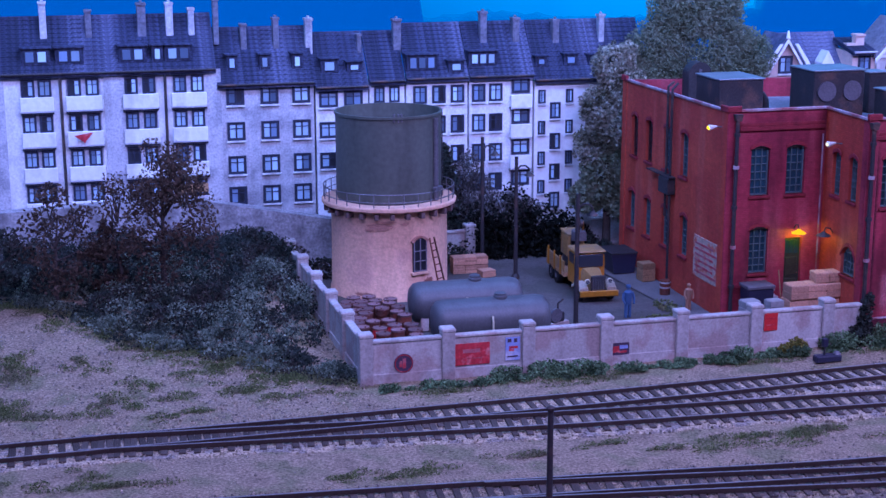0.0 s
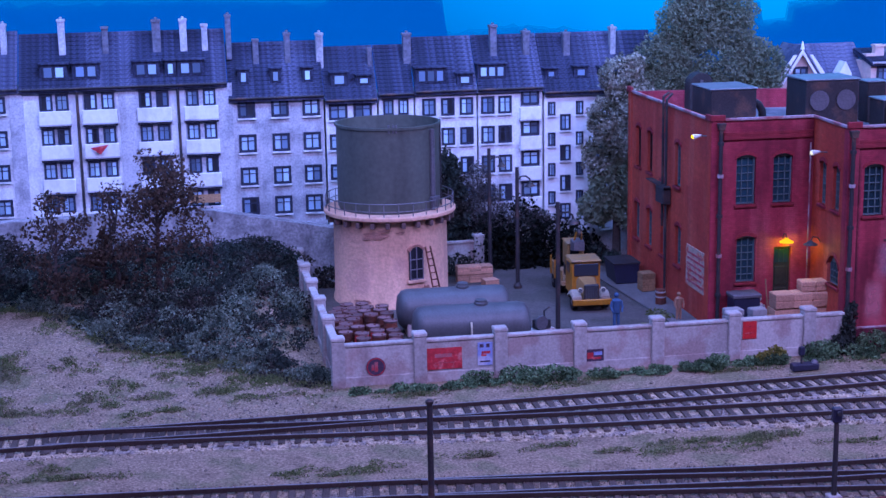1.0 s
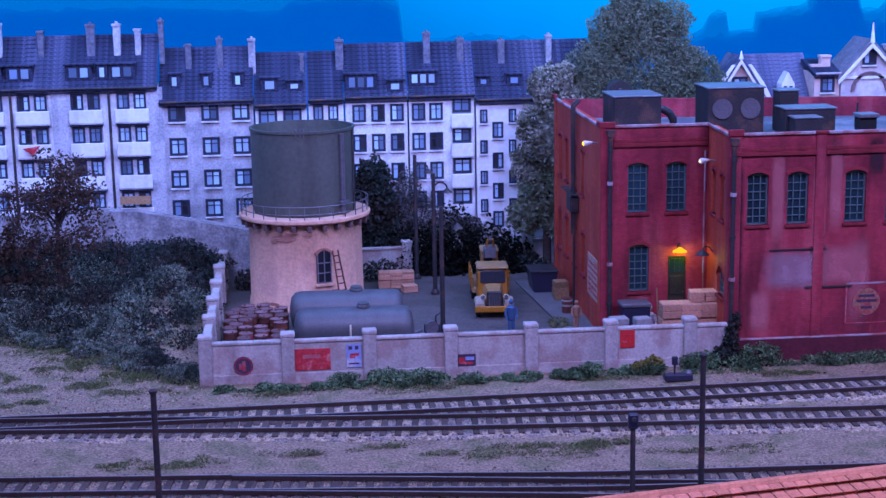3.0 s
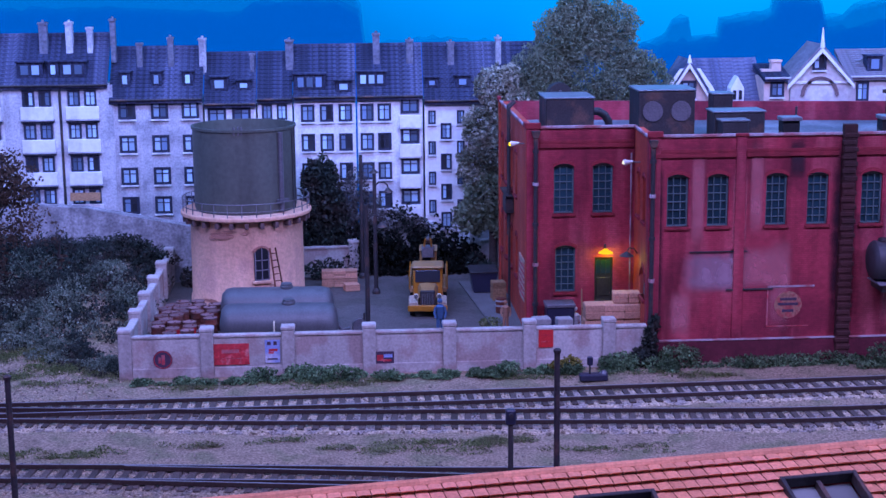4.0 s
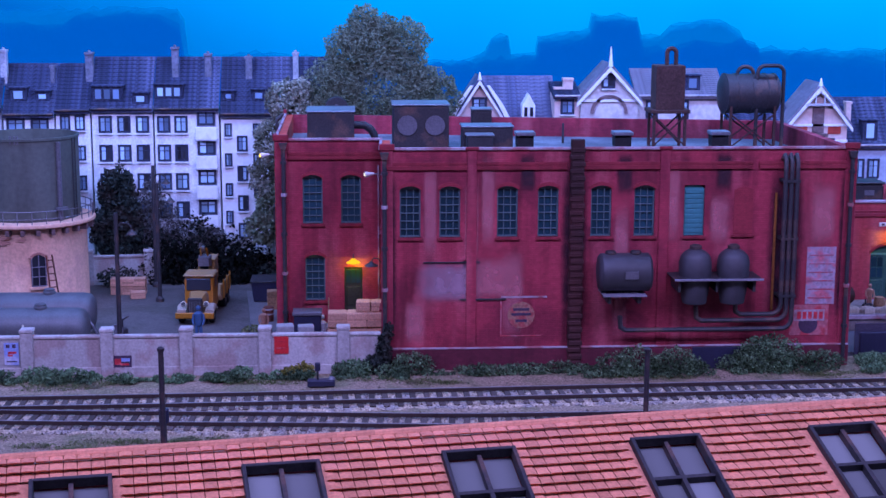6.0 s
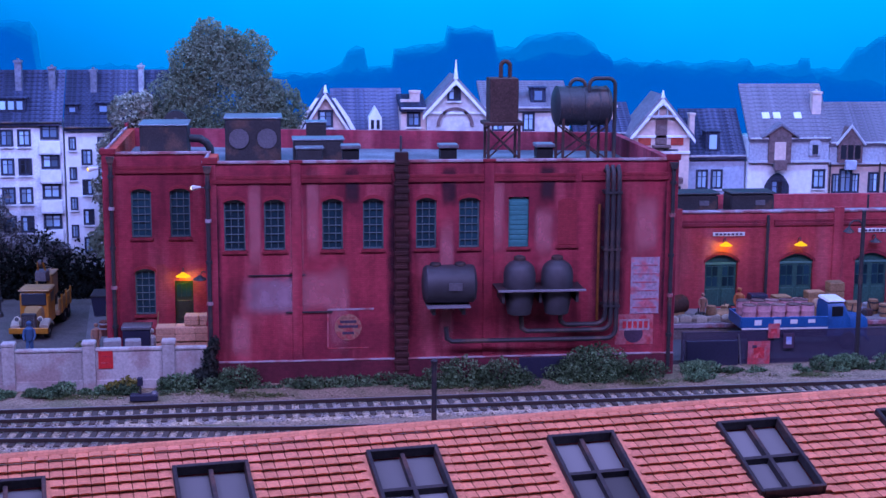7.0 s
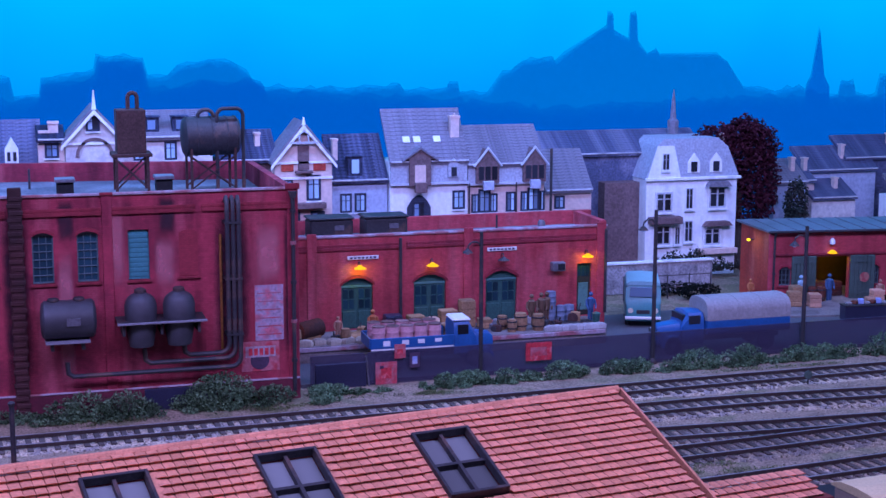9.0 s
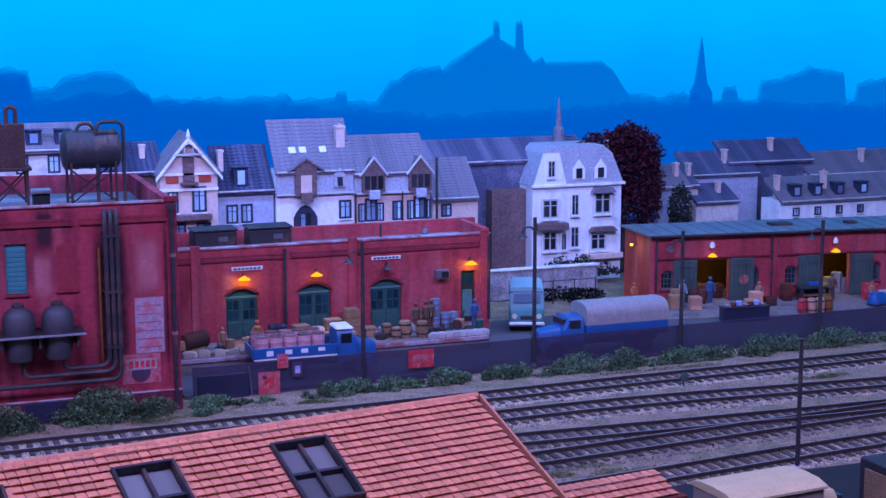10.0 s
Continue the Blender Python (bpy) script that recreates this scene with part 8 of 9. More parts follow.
villa = thing("white_villa", 9.70, 3.2, 0, 0, "white three-storey villa with balcony and grey mansard roof", "house", "villas")
part("wall", box(0, 0.90, 0, 0.5, 0.0, 0.90, 0.003), "plaster_white", villa)
part("gable_wall", prism([(0.0, 0.88), (0.34, 0.88), (0.26, 1.20), (0.10, 1.20)], -0.01, 0.3), "plaster_white", villa)
vr = part("roof", prism([(-0.01, 0.90), (0.92, 0.90), (0.80, 1.18), (0.70, 1.26), (0.16, 1.26), (0.10, 1.20)], 0.0, 0.45), "slate_pale", villa, "pale grey mansard roof")
part("chimney", box(0.82, 0.86, 0.2, 0.26, 1.0, 1.28), "plaster_pink", vr)
part("cornice", box(-0.02, 0.93, -0.03, 0.0, 0.885, 0.912, 0.004), "plaster_white", villa)
part("side_wing", box(-0.34, 0.0, 0.15, 0.6, 0.0, 0.86), "stone_dark", villa, "dark brick side wing")
for x, z, w, h in ((0.18, 0.98, 0.07, 0.15), (0.17, 0.60, 0.16, 0.18), (0.42, 0.62, 0.07, 0.19), (0.70, 0.62, 0.17, 0.20), (0.17, 0.30, 0.14, 0.18), (0.42, 0.32, 0.08, 0.19), (0.66, 0.28, 0.16, 0.16), (0.31, 0.30, 0.05, 0.16)):
    far_window(villa, x, z, w, h, -0.014, "frame_white")
for x in (0.46, 0.68):
    d = part("dormer", prism([(-0.06, 0), (0.06, 0), (0.06, 0.10), (0, 0.18), (-0.06, 0.10)], -0.01, 0.2), "plaster_white", villa, at=T(x, 0.0, 0.95))
    part("dormer_window", box(-0.03, 0.03, -0.016, -0.009, 0.01, 0.10), "glass_dark", d)
part("balcony", box(0.02, 0.33, -0.09, 0.0, 0.50, 0.56, 0.004), "stone_dark", villa, "dark iron balcony")
part("bay_roof", prism([(0.58, 0.82), (0.82, 0.82), (0.78, 0.87), (0.62, 0.87)], -0.07, 0.0), "slate_light", villa)
part("bay_base", prism([(0.56, 0.46), (0.84, 0.46), (0.80, 0.50), (0.60, 0.50)], -0.07, 0.0), "stone_dark", villa)
part("terrace", box(0.5, 0.9, -0.06, 0.0, 0.20, 0.25, 0.003), "plaster_pink", villa)
spire = thing("church_spire", 10.18, 3.7, 0, 0, "thin grey slate spire behind the villa", "spire")
part("spire", lathe([(0.05, 1.2), (0.055, 1.38), (0.03, 1.40), (0.018, 1.56), (0.004, 1.67)], 8), "slate_light", spire)
gw = thing("garden_wall", 8.75, 2.55, 0, 0, "pale garden wall below the villa", "wall")
part("wall_face", box(0, 1.3, 0, 0.06, 0.0, 0.26, 0.004), "wall_old", gw)
part("coping", box(-0.01, 1.31, -0.012, 0.07, 0.26, 0.275, 0.003), "plaster", gw)
rail = thing("iron_railing", 9.10, 2.28, 0, 0, "thin dark iron railing behind the road", "railing")
for k in range(5):
    part("rail_post", rod((0.2 * k, 0, 0.0), (0.2 * k, 0, 0.21), 0.006, seg=6), "iron", rail)
for z in (0.20, 0.10):
    part("rail_bar", rod((0, 0, z), (0.8, 0, z), 0.004, seg=6), "iron", rail)

far_specs = [(11.15, 11.50, 3.5, 0.80, 0.98, "plaster_blue", "slate_light"), (11.45, 11.70, 3.7, 0.78, 0.95, "plaster_pink", "slate_mid"), (11.62, 12.1, 3.6, 0.62, 0.76, "plaster_pale", "slate_mid"), (11.7, 12.5, 3.9, 0.85, 1.05, "plaster_blue", "slate_mid"), (12.2, 13.2, 4.0, 0.95, 1.14, "slate_mid", "slate_mid"), (13.1, 14.4, 3.9, 0.8, 1.0, "plaster_grey", "slate_light")]
for x0, x1, y, e, r, m, rm in far_specs:
    row_house(x0, x1, y, e, r, m, "distant hazy house with a grey roof", rm, chims=[((x0 + x1) / 2 + 0.08, r - 0.05, 0.05, 0.12)])
wh = row_house(12.42, 13.9, 3.35, 0.62, 0.82, "plaster_white", "long white house with dormers behind the shed", wins=[(12.6, 0.47, 0.06, 0.07), (12.85, 0.47, 0.06, 0.07), (13.1, 0.47, 0.06, 0.07), (13.35, 0.47, 0.06, 0.07)], dorms=[(12.62, 0.66, 0.08, 0.09, 1), (12.86, 0.66, 0.08, 0.09, 1), (13.12, 0.66, 0.08, 0.09, 1), (13.4, 0.66, 0.08, 0.09, 1)], chims=[(12.46, 0.78, 0.05, 0.12), (13.0, 0.76, 0.06, 0.16)])
# ---- yard clutter ----
def crate(x, y, z, w, d, h, rz=0, m="crate_wood", label="pinkish wooden packing crate", slats=3):
    t = thing("crate", x, y, z, rz, label, "crate", "crates")
    part("body", box(-w / 2, w / 2, -d / 2, d / 2, 0, h, 0.003), m, t)
    for j in range(slats):
        z0 = h * (j + 0.08) / slats
        part("board", box(-w / 2 - 0.003, w / 2 + 0.003, -d / 2 - 0.003, d / 2 + 0.003, z0, z0 + h / slats * 0.84, 0.002), m, t)
    return t


def figurine(x, y, z, m, rz=0, h=0.215, label="small painted figurine standing beside the goods"):
    """A plain model figure in one mesh: two legs, a coat, two arms and a round top."""
    k = h / 0.215
    bm = bmesh.new()
    for q in (-1, 1):
        rod((q * 0.014 * k, 0.004 * q * k, 0), (q * 0.011 * k, 0, 0.095 * k), 0.010 * k, 0.012 * k, 8, bm)
        rod((q * 0.028 * k, 0, 0.158 * k), (q * 0.036 * k, -0.008 * k, 0.118 * k), 0.009 * k, 0.008 * k, 7, bm)
        rod((q * 0.036 * k, -0.008 * k, 0.118 * k), (q * 0.028 * k, -0.026 * k, 0.092 * k), 0.008 * k, 0.006 * k, 7, bm)
    for (za, ra), (zb, rb_) in zip(((0.085, 0.020), (0.10, 0.023), (0.135, 0.025), (0.162, 0.028)), ((0.10, 0.023), (0.135, 0.025), (0.162, 0.028), (0.174, 0.014))):
        rod((0, 0, za * k), (0, 0, zb * k), ra * k, rb_ * k, 10, bm)
    bmesh.ops.create_icosphere(bm, subdivisions=2, radius=0.0165 * k, matrix=Matrix.Translation((0, 0, 0.196 * k)))
    ob = part("figurine", bm, m, smooth=True)
    ob.matrix_basis = T(x, y, z, rz)
    return tagged(ob, label, "figurine", "figurines")


def sack(x, y, z, rz=0, m="sack", s=1.0):
    bm = loft([(-0.05 * s, 0.012 * s, 0.004, 0.022 * s, 0.008), (-0.035 * s, 0.03 * s, 0, 0.036 * s, 0.012), (0.0, 0.034 * s, 0, 0.042 * s, 0.014), (0.035 * s, 0.03 * s, 0, 0.036 * s, 0.012), (0.05 * s, 0.012 * s, 0.004, 0.022 * s, 0.008)])
    ob = part("sack", bm, m, smooth=True)
    ob.matrix_basis = T(x, y, z, rz)
    return tagged(ob, "lumpy pale sack lying on the platform", "sack", "sacks")


rnd = random.Random(11)
for i in range(3):
    for j in range(2):
        crate(1.13 + 0.085 * i, 2.20, 0.02 + 0.062 * j, 0.08, 0.09, 0.058, rnd.uniform(-4, 4))
crate(1.30, 2.05, 0.02, 0.10, 0.08, 0.05, 12)
pump = thing("pump_engine", 1.36, 0.75, 0.02, 20, "small dark engine with pipes beside the tanks", "engine")
part("block", box(-0.05, 0.05, -0.035, 0.035, 0.03, 0.09, 0.006), "iron", pump)
part("base", box(-0.08, 0.08, -0.045, 0.045, 0, 0.03, 0.004), "concrete", pump)
part("flywheel", laid(lathe([(0.036, -0.008), (0.044, -0.008), (0.044, 0.008), (0.036, 0.008)], 18), Matrix.Rotation(radians(90), 4, "X")), "iron_grey", pump, at=T(-0.03, -0.045, 0.08))
part("hose", pipe([(-0.08, 0, 0.06), (-0.14, -0.02, 0.05), (-0.17, 0.0, 0.12), (-0.20, 0.03, 0.16)], 0.010, 8), "iron_grey", pump)
part("exhaust", pipe([(0.02, 0, 0.09), (0.02, 0, 0.14), (0.06, 0, 0.16)], 0.006, 6), "iron", pump)
for k in range(5):
    crate(1.34 + 0.04 * k, 0.60 + 0.03 * (k % 2), 0.02, 0.05, 0.06, 0.02 + 0.008 * (k % 3), 25 * k, "canvas", "small pale block of scrap in the yard", 1)
skip = thing("waste_skip", 2.23, 1.92, 0.02, 0, "dark open waste skip beside the factory", "skip")
part("tub", prism([(-0.075, 0.02), (0.075, 0.02), (0.095, 0.16), (-0.095, 0.16)], -0.12, 0.12), "night_blue", skip)
part("rim", box(-0.10, 0.10, -0.125, 0.125, 0.155, 0.168, 0.003), "iron", skip)
for s in (-1, 1):
    part("foot", box(s * 0.05 - 0.015, s * 0.05 + 0.015, -0.1, 0.1, 0, 0.02), "iron", skip)
crate(2.31, 1.60, 0.034, 0.09, 0.09, 0.13, 5, "wood", "brown wooden box against the side wall")
rb = thing("banded_drum", 2.29, 1.22, 0.034, 0, "rusty drum with pale bands by the side wall", "drum")
part("body", lathe([(0.034, 0), (0.035, 0.05), (0.035, 0.095), (0.032, 0.098)], 18), "rust", rb, smooth=True)
for z in (0.045, 0.078):
    part("white_band", lathe([(0.0355, z), (0.0362, z + 0.001), (0.0362, z + 0.010), (0.0355, z + 0.011)], 18), "sack_white", rb)
side_path = slab([(2.08, 2.2), (2.39, 2.2), (2.39, 0.60), (2.22, 0.60)], 0.018, 0.034)
tagged(part("pavement_side", side_path, "asphalt_pale"), "grey kerbed path along the factory side", "pavement", kind="structure")
figurine(2.28, 0.82, 0.034, "figure_tan", 0, 0.18, "tan painted figurine crouching by the side wall")
figurine(1.86, 0.80, 0.022, "figure_blue", 0, 0.22, "blue painted figurine standing before the yellow lorry")
figurine(2.665, 0.44, 0.02, "plaster_grey", 0, 0.24, "pale grey figurine near the factory door")
bn = thing("coal_bunker", 2.575, 0.46, 0.02, 0, "dark bunker with a grey lid under the window", "bunker")
part("bin", box(-0.085, 0.085, -0.06, 0.06, 0, 0.235, 0.004), "night_blue", bn)
part("lid", box(-0.092, 0.092, -0.068, 0.068, 0.235, 0.258, 0.004), "iron_grey", bn)
for (x, y, w, d, h) in ((2.44, 0.28, 0.10, 0.08, 0.21), (2.57, 0.22, 0.09, 0.07, 0.22)):
    crate(x, y, 0.02, w, d, h, 6, "canvas", "pale timber stack behind the yard wall", 5)
for i in range(3):
    for j in range(3):
        crate(2.765 + 0.119 * i, 0.32 + 0.012 * (j % 2), 0.02 + 0.094 * j, 0.114, 0.11, 0.092, rnd.uniform(-2, 2), "crate_wood", "pink brick-coloured crate stacked by the door", 2)
for i in range(2):
    crate(2.925 + 0.088 * i, 0.33, 0.302, 0.082, 0.09, 0.064, rnd.uniform(-4, 4), "crate_wood", "pink crate on top of the stack", 2)
sh = thing("shovel", 2.70, 0.35, 0.02, 0, "shovel with a pale blade leaning by the crates", "shovel")
part("handle", rod((0, 0, 0.06), (0.01, 0.10, 0.34), 0.004, seg=6), "wood", sh)
part("blade", box(-0.018, 0.018, -0.016, -0.010, 0.0, 0.06, 0.003), "white_paint", sh, "pale steel blade")
lv2 = thing("point_lever", 2.65, -0.27, 0.0, 0, "dark points lever with a small lantern by the track", "lever")
part("base", box(-0.06, 0.10, -0.03, 0.03, -0.01, 0.03, 0.006), "night_blue", lv2)
part("stem", rod((0, 0, 0.02), (0, 0, 0.10), 0.006, seg=8), "iron", lv2)
part("lantern", box(-0.016, 0.016, -0.014, 0.014, 0.08, 0.13, 0.004), "night_blue", lv2)
part("weight", lathe([(0.012, 0), (0.024, 0.012), (0.012, 0.026)], 12), "iron_grey", lv2, at=T(0.08, 0.0, 0.02), smooth=True)
sig = thing("ground_signal", 9.20, -0.55, 0.0, 0, "small yellow and black ground marker between tracks", "signal")
part("post", rod((0, 0, -0.01), (0, 0, 0.05), 0.005, seg=6), "iron", sig)
part("disc", rod((0, -0.006, 0.055), (0, 0.006, 0.055), 0.028, seg=14), "green_dull", sig)

# ---- clutter on the loading platform ----
PZ = 0.135
bo = thing("old_boiler", 6.17, 1.06, PZ, 35, "rusty horizontal boiler drum on the platform", "boiler")
part("shell", laid(lathe([(0.03, -0.12), (0.062, -0.11), (0.066, 0.10), (0.03, 0.12)], 20), Matrix.Rotation(radians(90), 4, "Y")), "rust", bo, at=T(0, 0, 0.066), smooth=True)
part("cradle", box(-0.07, 0.07, -0.05, 0.05, 0, 0.02), "wood", bo)
figurine(6.36, 0.98, PZ, "figure_tan", 0, 0.17)
figurine(6.60, 0.93, PZ, "figure_orange", 0, 0.215, "orange-brown painted figurine on the platform")
for i in range(5):
    sack(6.10 + 0.10 * i, 0.84 + 0.02 * (i % 2), PZ, 80 + 12 * i, "sack", 1.1)
for x, y in ((6.05, 0.92), (6.39, 0.87)):
    k = thing("wooden_keg", x, y, PZ, 0, "small dark wooden keg", "keg", "kegs")
    part("stave_body", lathe([(0.030, 0), (0.037, 0.035), (0.037, 0.065), (0.030, 0.10)], 16), "wood", k, smooth=True)
    part("hoop", lathe([(0.037, 0.030), (0.0395, 0.031), (0.0395, 0.040), (0.037, 0.041)], 16), "iron", k)
for i in range(4):
    lg = part("log", rod((0, 0, 0.02), (0.15, 0, 0.02), 0.02, seg=10), "wood", at=T(6.42 + 0.012 * i, 0.90 + 0.042 * i, PZ, 8))
    tagged(lg, "short cut log on the platform", "log", "logs")
cb = crate(6.80, 1.14, PZ, 0.12, 0.09, 0.12, 0, "night_blue", "dark blue metal locker on the platform", 1)
for i in range(5):
    sack(7.02 + 0.075 * i, 1.10 + 0.03 * (i % 2), PZ + 0.04 * (i % 2), 30 * i, "sack_tan", 1.2)
for x, y, w, h in ((6.98, 1.17, 0.11, 0.10), (7.22, 1.16, 0.12, 0.13), (7.36, 1.14, 0.10, 0.20), (7.47, 1.06, 0.09, 0.07)):
    crate(x, y, PZ, w, 0.09, h, rnd.uniform(-8, 8), "wood", "brown wooden crate on the platform")
for x, y, r in ((7.70, 0.92, 0.05), (7.82, 0.88, 0.048), (7.58, 0.98, 0.04), (7.62, 0.88, 0.036)):
    k = thing("wooden_barrel", x, y, PZ, 0, "grey-brown wooden barrel on the platform", "barrel", "barrels")
    part("stave_body", lathe([(r * 0.8, 0), (r, r), (r, r * 1.6), (r * 0.8, r * 2.5)], 18), "wood", k, smooth=True)
    for z in (r * 0.6, r * 1.9):
        part("hoop", lathe([(r * 0.93, z), (r * 1.02, z + 0.001), (r * 1.02, z + 0.010), (r * 0.93, z + 0.011)], 18), "iron", k)
for x in (7.84, 7.93, 7.98):
    figurine(x, 1.10 + (x - 7.9) * 0.4, PZ, "figure_brown", 0, 0.23, "brown painted figurine among the goods")
for i in range(6):
    crate(7.52 + 0.06 * i, 1.02 + 0.04 * (i % 3), PZ, 0.055, 0.06, 0.04 + 0.02 * (i % 2), 30 * i, "canvas" if i % 2 else "iron_grey", "small grey machine part on the platform", 1)
for x, y, z in ((8.02, 1.15, 0), (8.10, 1.15, 0), (8.02, 1.15, 0.112), (8.17, 1.16, 0)):
    d = thing("steel_drum", x, y, PZ + z, 0, "blue-grey steel drum stacked by the wall", "drum", "steel drums")
    part("body", lathe([(0.036, 0), (0.037, 0.036), (0.039, 0.04), (0.037, 0.044), (0.037, 0.074), (0.039, 0.078), (0.037, 0.082), (0.036, 0.111)], 18), "drum_blue", d, smooth=True)
    part("lid", lathe([(0.034, 0.108), (0.034, 0.1125), (0.03, 0.1125)], 18), "drum_blue", d)
for i in range(4):
    pl = thing("pallet", 7.94 + 0.10 * i, 0.98, PZ, 12, "flat dark metal pallet on the platform", "pallet", "pallets")
    for j in range(4):
        part("board", box(-0.045, 0.045, -0.07 + 0.037 * j, -0.042 + 0.037 * j, 0.012, 0.022), "iron", pl)
    for s in (-0.04, 0.03):
        part("runner", box(s, s + 0.012, -0.07, 0.07, 0, 0.012), "iron", pl)
for i in range(8):
    sack(7.90 + 0.055 * i, 0.835, PZ, 85 + 8 * (i % 3), "sack_white", 1.0)
figurine(8.34 - 0.03, 1.08, PZ, "figure_blue", 0, 0.22, "blue painted figurine by the narrow door")
gb = thing("dustbin", 8.29, 0.92, PZ, 0, "dark green dustbin on the platform", "bin")
part("bin", lathe([(0.024, 0), (0.03, 0.08), (0.032, 0.085)], 16), "green_paint", gb, smooth=True)
part("lid", lathe([(0.033, 0.084), (0.033, 0.09), (0.01, 0.10)], 16), "green_paint", gb, smooth=True)

rs_ = random.Random(44)
for i in range(14):
    x = 6.02 + 0.165 * i + rs_.uniform(-0.05, 0.05)
    y = rs_.uniform(0.86, 1.16)
    sp_ = thing("scrap_part", x, y, PZ, rs_.uniform(0, 180), rs_.choice(("dark rusty machine part on the platform", "oily iron casting lying on the platform")), "machine part", "machine parts")
    hgt = rs_.uniform(0.03, 0.09)
    m_ = rs_.choice(("iron", "rust", "rust_dark", "wood"))
    part("casting", box(-0.035, 0.035, -0.022, 0.022, 0, hgt, 0.005), m_, sp_)
    part("flange", rod((0.02, -0.03, hgt * 0.5), (0.02, 0.03, hgt * 0.5), hgt * 0.45, seg=14), rs_.choice(("iron", "rust_dark")), sp_)
    part("spindle", rod((-0.02, 0, hgt), (-0.02 + rs_.uniform(-0.02, 0.02), 0, hgt + rs_.uniform(0.02, 0.07)), 0.005, seg=6), "iron", sp_)

# ---- clutter before the shed ----
G2 = 0.034
figurine(10.43, 1.70, G2, "figure_pale", 20, 0.23, "pale blue painted figurine at the shed")
figurine(10.695, 1.70, 0.034, "figure_blue", 0, 0.23, "blue painted figurine in the shed doorway")
figurine(10.10, 1.95, G2, "figure_orange", 0, 0.17, "orange painted figurine at the shed corner")
figurine(11.05, 1.50, G2, "figure_tan", -15, 0.20)
figurine(11.74, 1.45, G2, "figure_brown", 0, 0.24, "dark painted figurine beside the workbench")
figurine(11.98, 1.22, G2, "figure_tan", 0, 0.19)
car = thing("covered_cart", 11.95, 1.10, G2, 8, "low cart under a bright blue cover", "cart")
part("cover", loft([(-0.06, 0.05, 0.02, 0.06, 0.02), (-0.03, 0.075, 0.02, 0.12, 0.04), (0.03, 0.075, 0.02, 0.12, 0.04), (0.06, 0.05, 0.02, 0.07, 0.02)]), "blue_paint", car, smooth=True)
part("base", box(-0.07, 0.07, -0.05, 0.05, 0, 0.03, 0.004), "iron", car)
for x, y, w, h, m, lab in ((10.30, 1.58, 0.10, 0.12, "wood", "brown crate at the shed"), (10.36, 1.66, 0.08, 0.15, "wood", "tall brown crate at the shed"), (10.44, 1.50, 0.09, 0.11, "crate_wood", "pink-brown crate at the shed"), (10.90, 1.37, 0.10, 0.08, "crate_wood", "orange crate at the shed"), (10.97, 1.42, 0.09, 0.13, "crate_wood", "tall orange crate at the shed"), (11.12, 1.44, 0.09, 0.07, "rust", "low red-brown crate at the shed"), (11.62, 1.62, 0.12, 0.11, "night_blue", "dark box beside the workbench"), (11.36, 1.57, 0.07, 0.15, "rust", "dark red rack beside the window"), (12.06, 1.36, 0.10, 0.14, "red_faded", "red crate at the shed wall"), (12.16, 1.30, 0.10, 0.08, "sack_white", "pale box at the shed wall")):
    crate(x, y, G2, w, 0.09, h, rnd.uniform(-14, 6), m, lab)
for x, y, m in ((10.55, 1.72, "rust"), (10.62, 1.70, "rust"), (11.19, 1.06, "red_faded"), (11.27, 1.05, "crate_wood"), (11.35, 1.045, "crate_wood"), (11.43, 1.05, "rust_orange")):
    k = thing("wooden_cask", x, y, G2, 0, "red-brown wooden cask at the shed", "cask", "casks")
    part("stave_body", lathe([(0.032, 0), (0.039, 0.03), (0.040, 0.06), (0.039, 0.09), (0.032, 0.12)], 16), m, k, smooth=True)
    for z in (0.022, 0.090):
        part("hoop", lathe([(0.037, z), (0.0405, z + 0.001), (0.0405, z + 0.009), (0.037, z + 0.010)], 16), "iron", k)
for i in range(4):
    x, y = at_shed(0.50 + 0.085 * (i % 3), 0.16 + 0.10 * (i // 3))
    crate(x, y, 0.03, 0.08, 0.08, 0.12, SHED_TURN, "rust", "red-brown crate inside the shed")
for i in range(5):
    x, y = at_shed(1.70 + 0.04 * i, 0.14 + 0.05 * (i % 2))
    crate(x, y, 0.03, 0.07, 0.08, 0.08 + 0.05 * (i % 3), 20 * i, "sack" if i % 2 else "canvas", "pale bundle inside the shed", 2)
ct = thing("workbench", 11.60, 1.50, G2, SHED_TURN, "dark workbench with tools before the shed", "workbench")
part("top", box(-0.16, 0.16, -0.06, 0.06, 0.105, 0.125, 0.004), "iron", ct)
for px_, py_ in ((-0.14, -0.045), (0.14, -0.045), (-0.14, 0.045), (0.14, 0.045)):
    part("leg", box(px_ - 0.010, px_ + 0.010, py_ - 0.010, py_ + 0.010, 0, 0.105), "iron", ct)
part("shelf", box(-0.13, 0.13, -0.04, 0.04, 0.04, 0.05), "wood", ct)
part("tool_box", box(-0.05, 0.05, -0.03, 0.03, 0.125, 0.155, 0.004), "blue_paint", ct)
for i in range(3):
    pk = thing("plank", 11.40 + 0.03 * i, 1.40 - 0.02 * i, G2, 40 + 25 * i, "loose brown plank on the apron", "plank", "planks")
    part("board", box(-0.11, 0.11, -0.010, 0.010, 0.004 * i, 0.010 + 0.004 * i, 0.001), "wood", pk)
pt = thing("dark_trough", 10.62, 1.02, G2, -6, "dark long trough with goods at the apron edge", "trough")
part("tub", box(-0.20, 0.20, -0.05, 0.05, -0.012, 0.10, 0.006), "night_blue", pt)
part("rim", box(-0.205, 0.205, -0.055, 0.055, 0.10, 0.112, 0.003), "iron", pt)
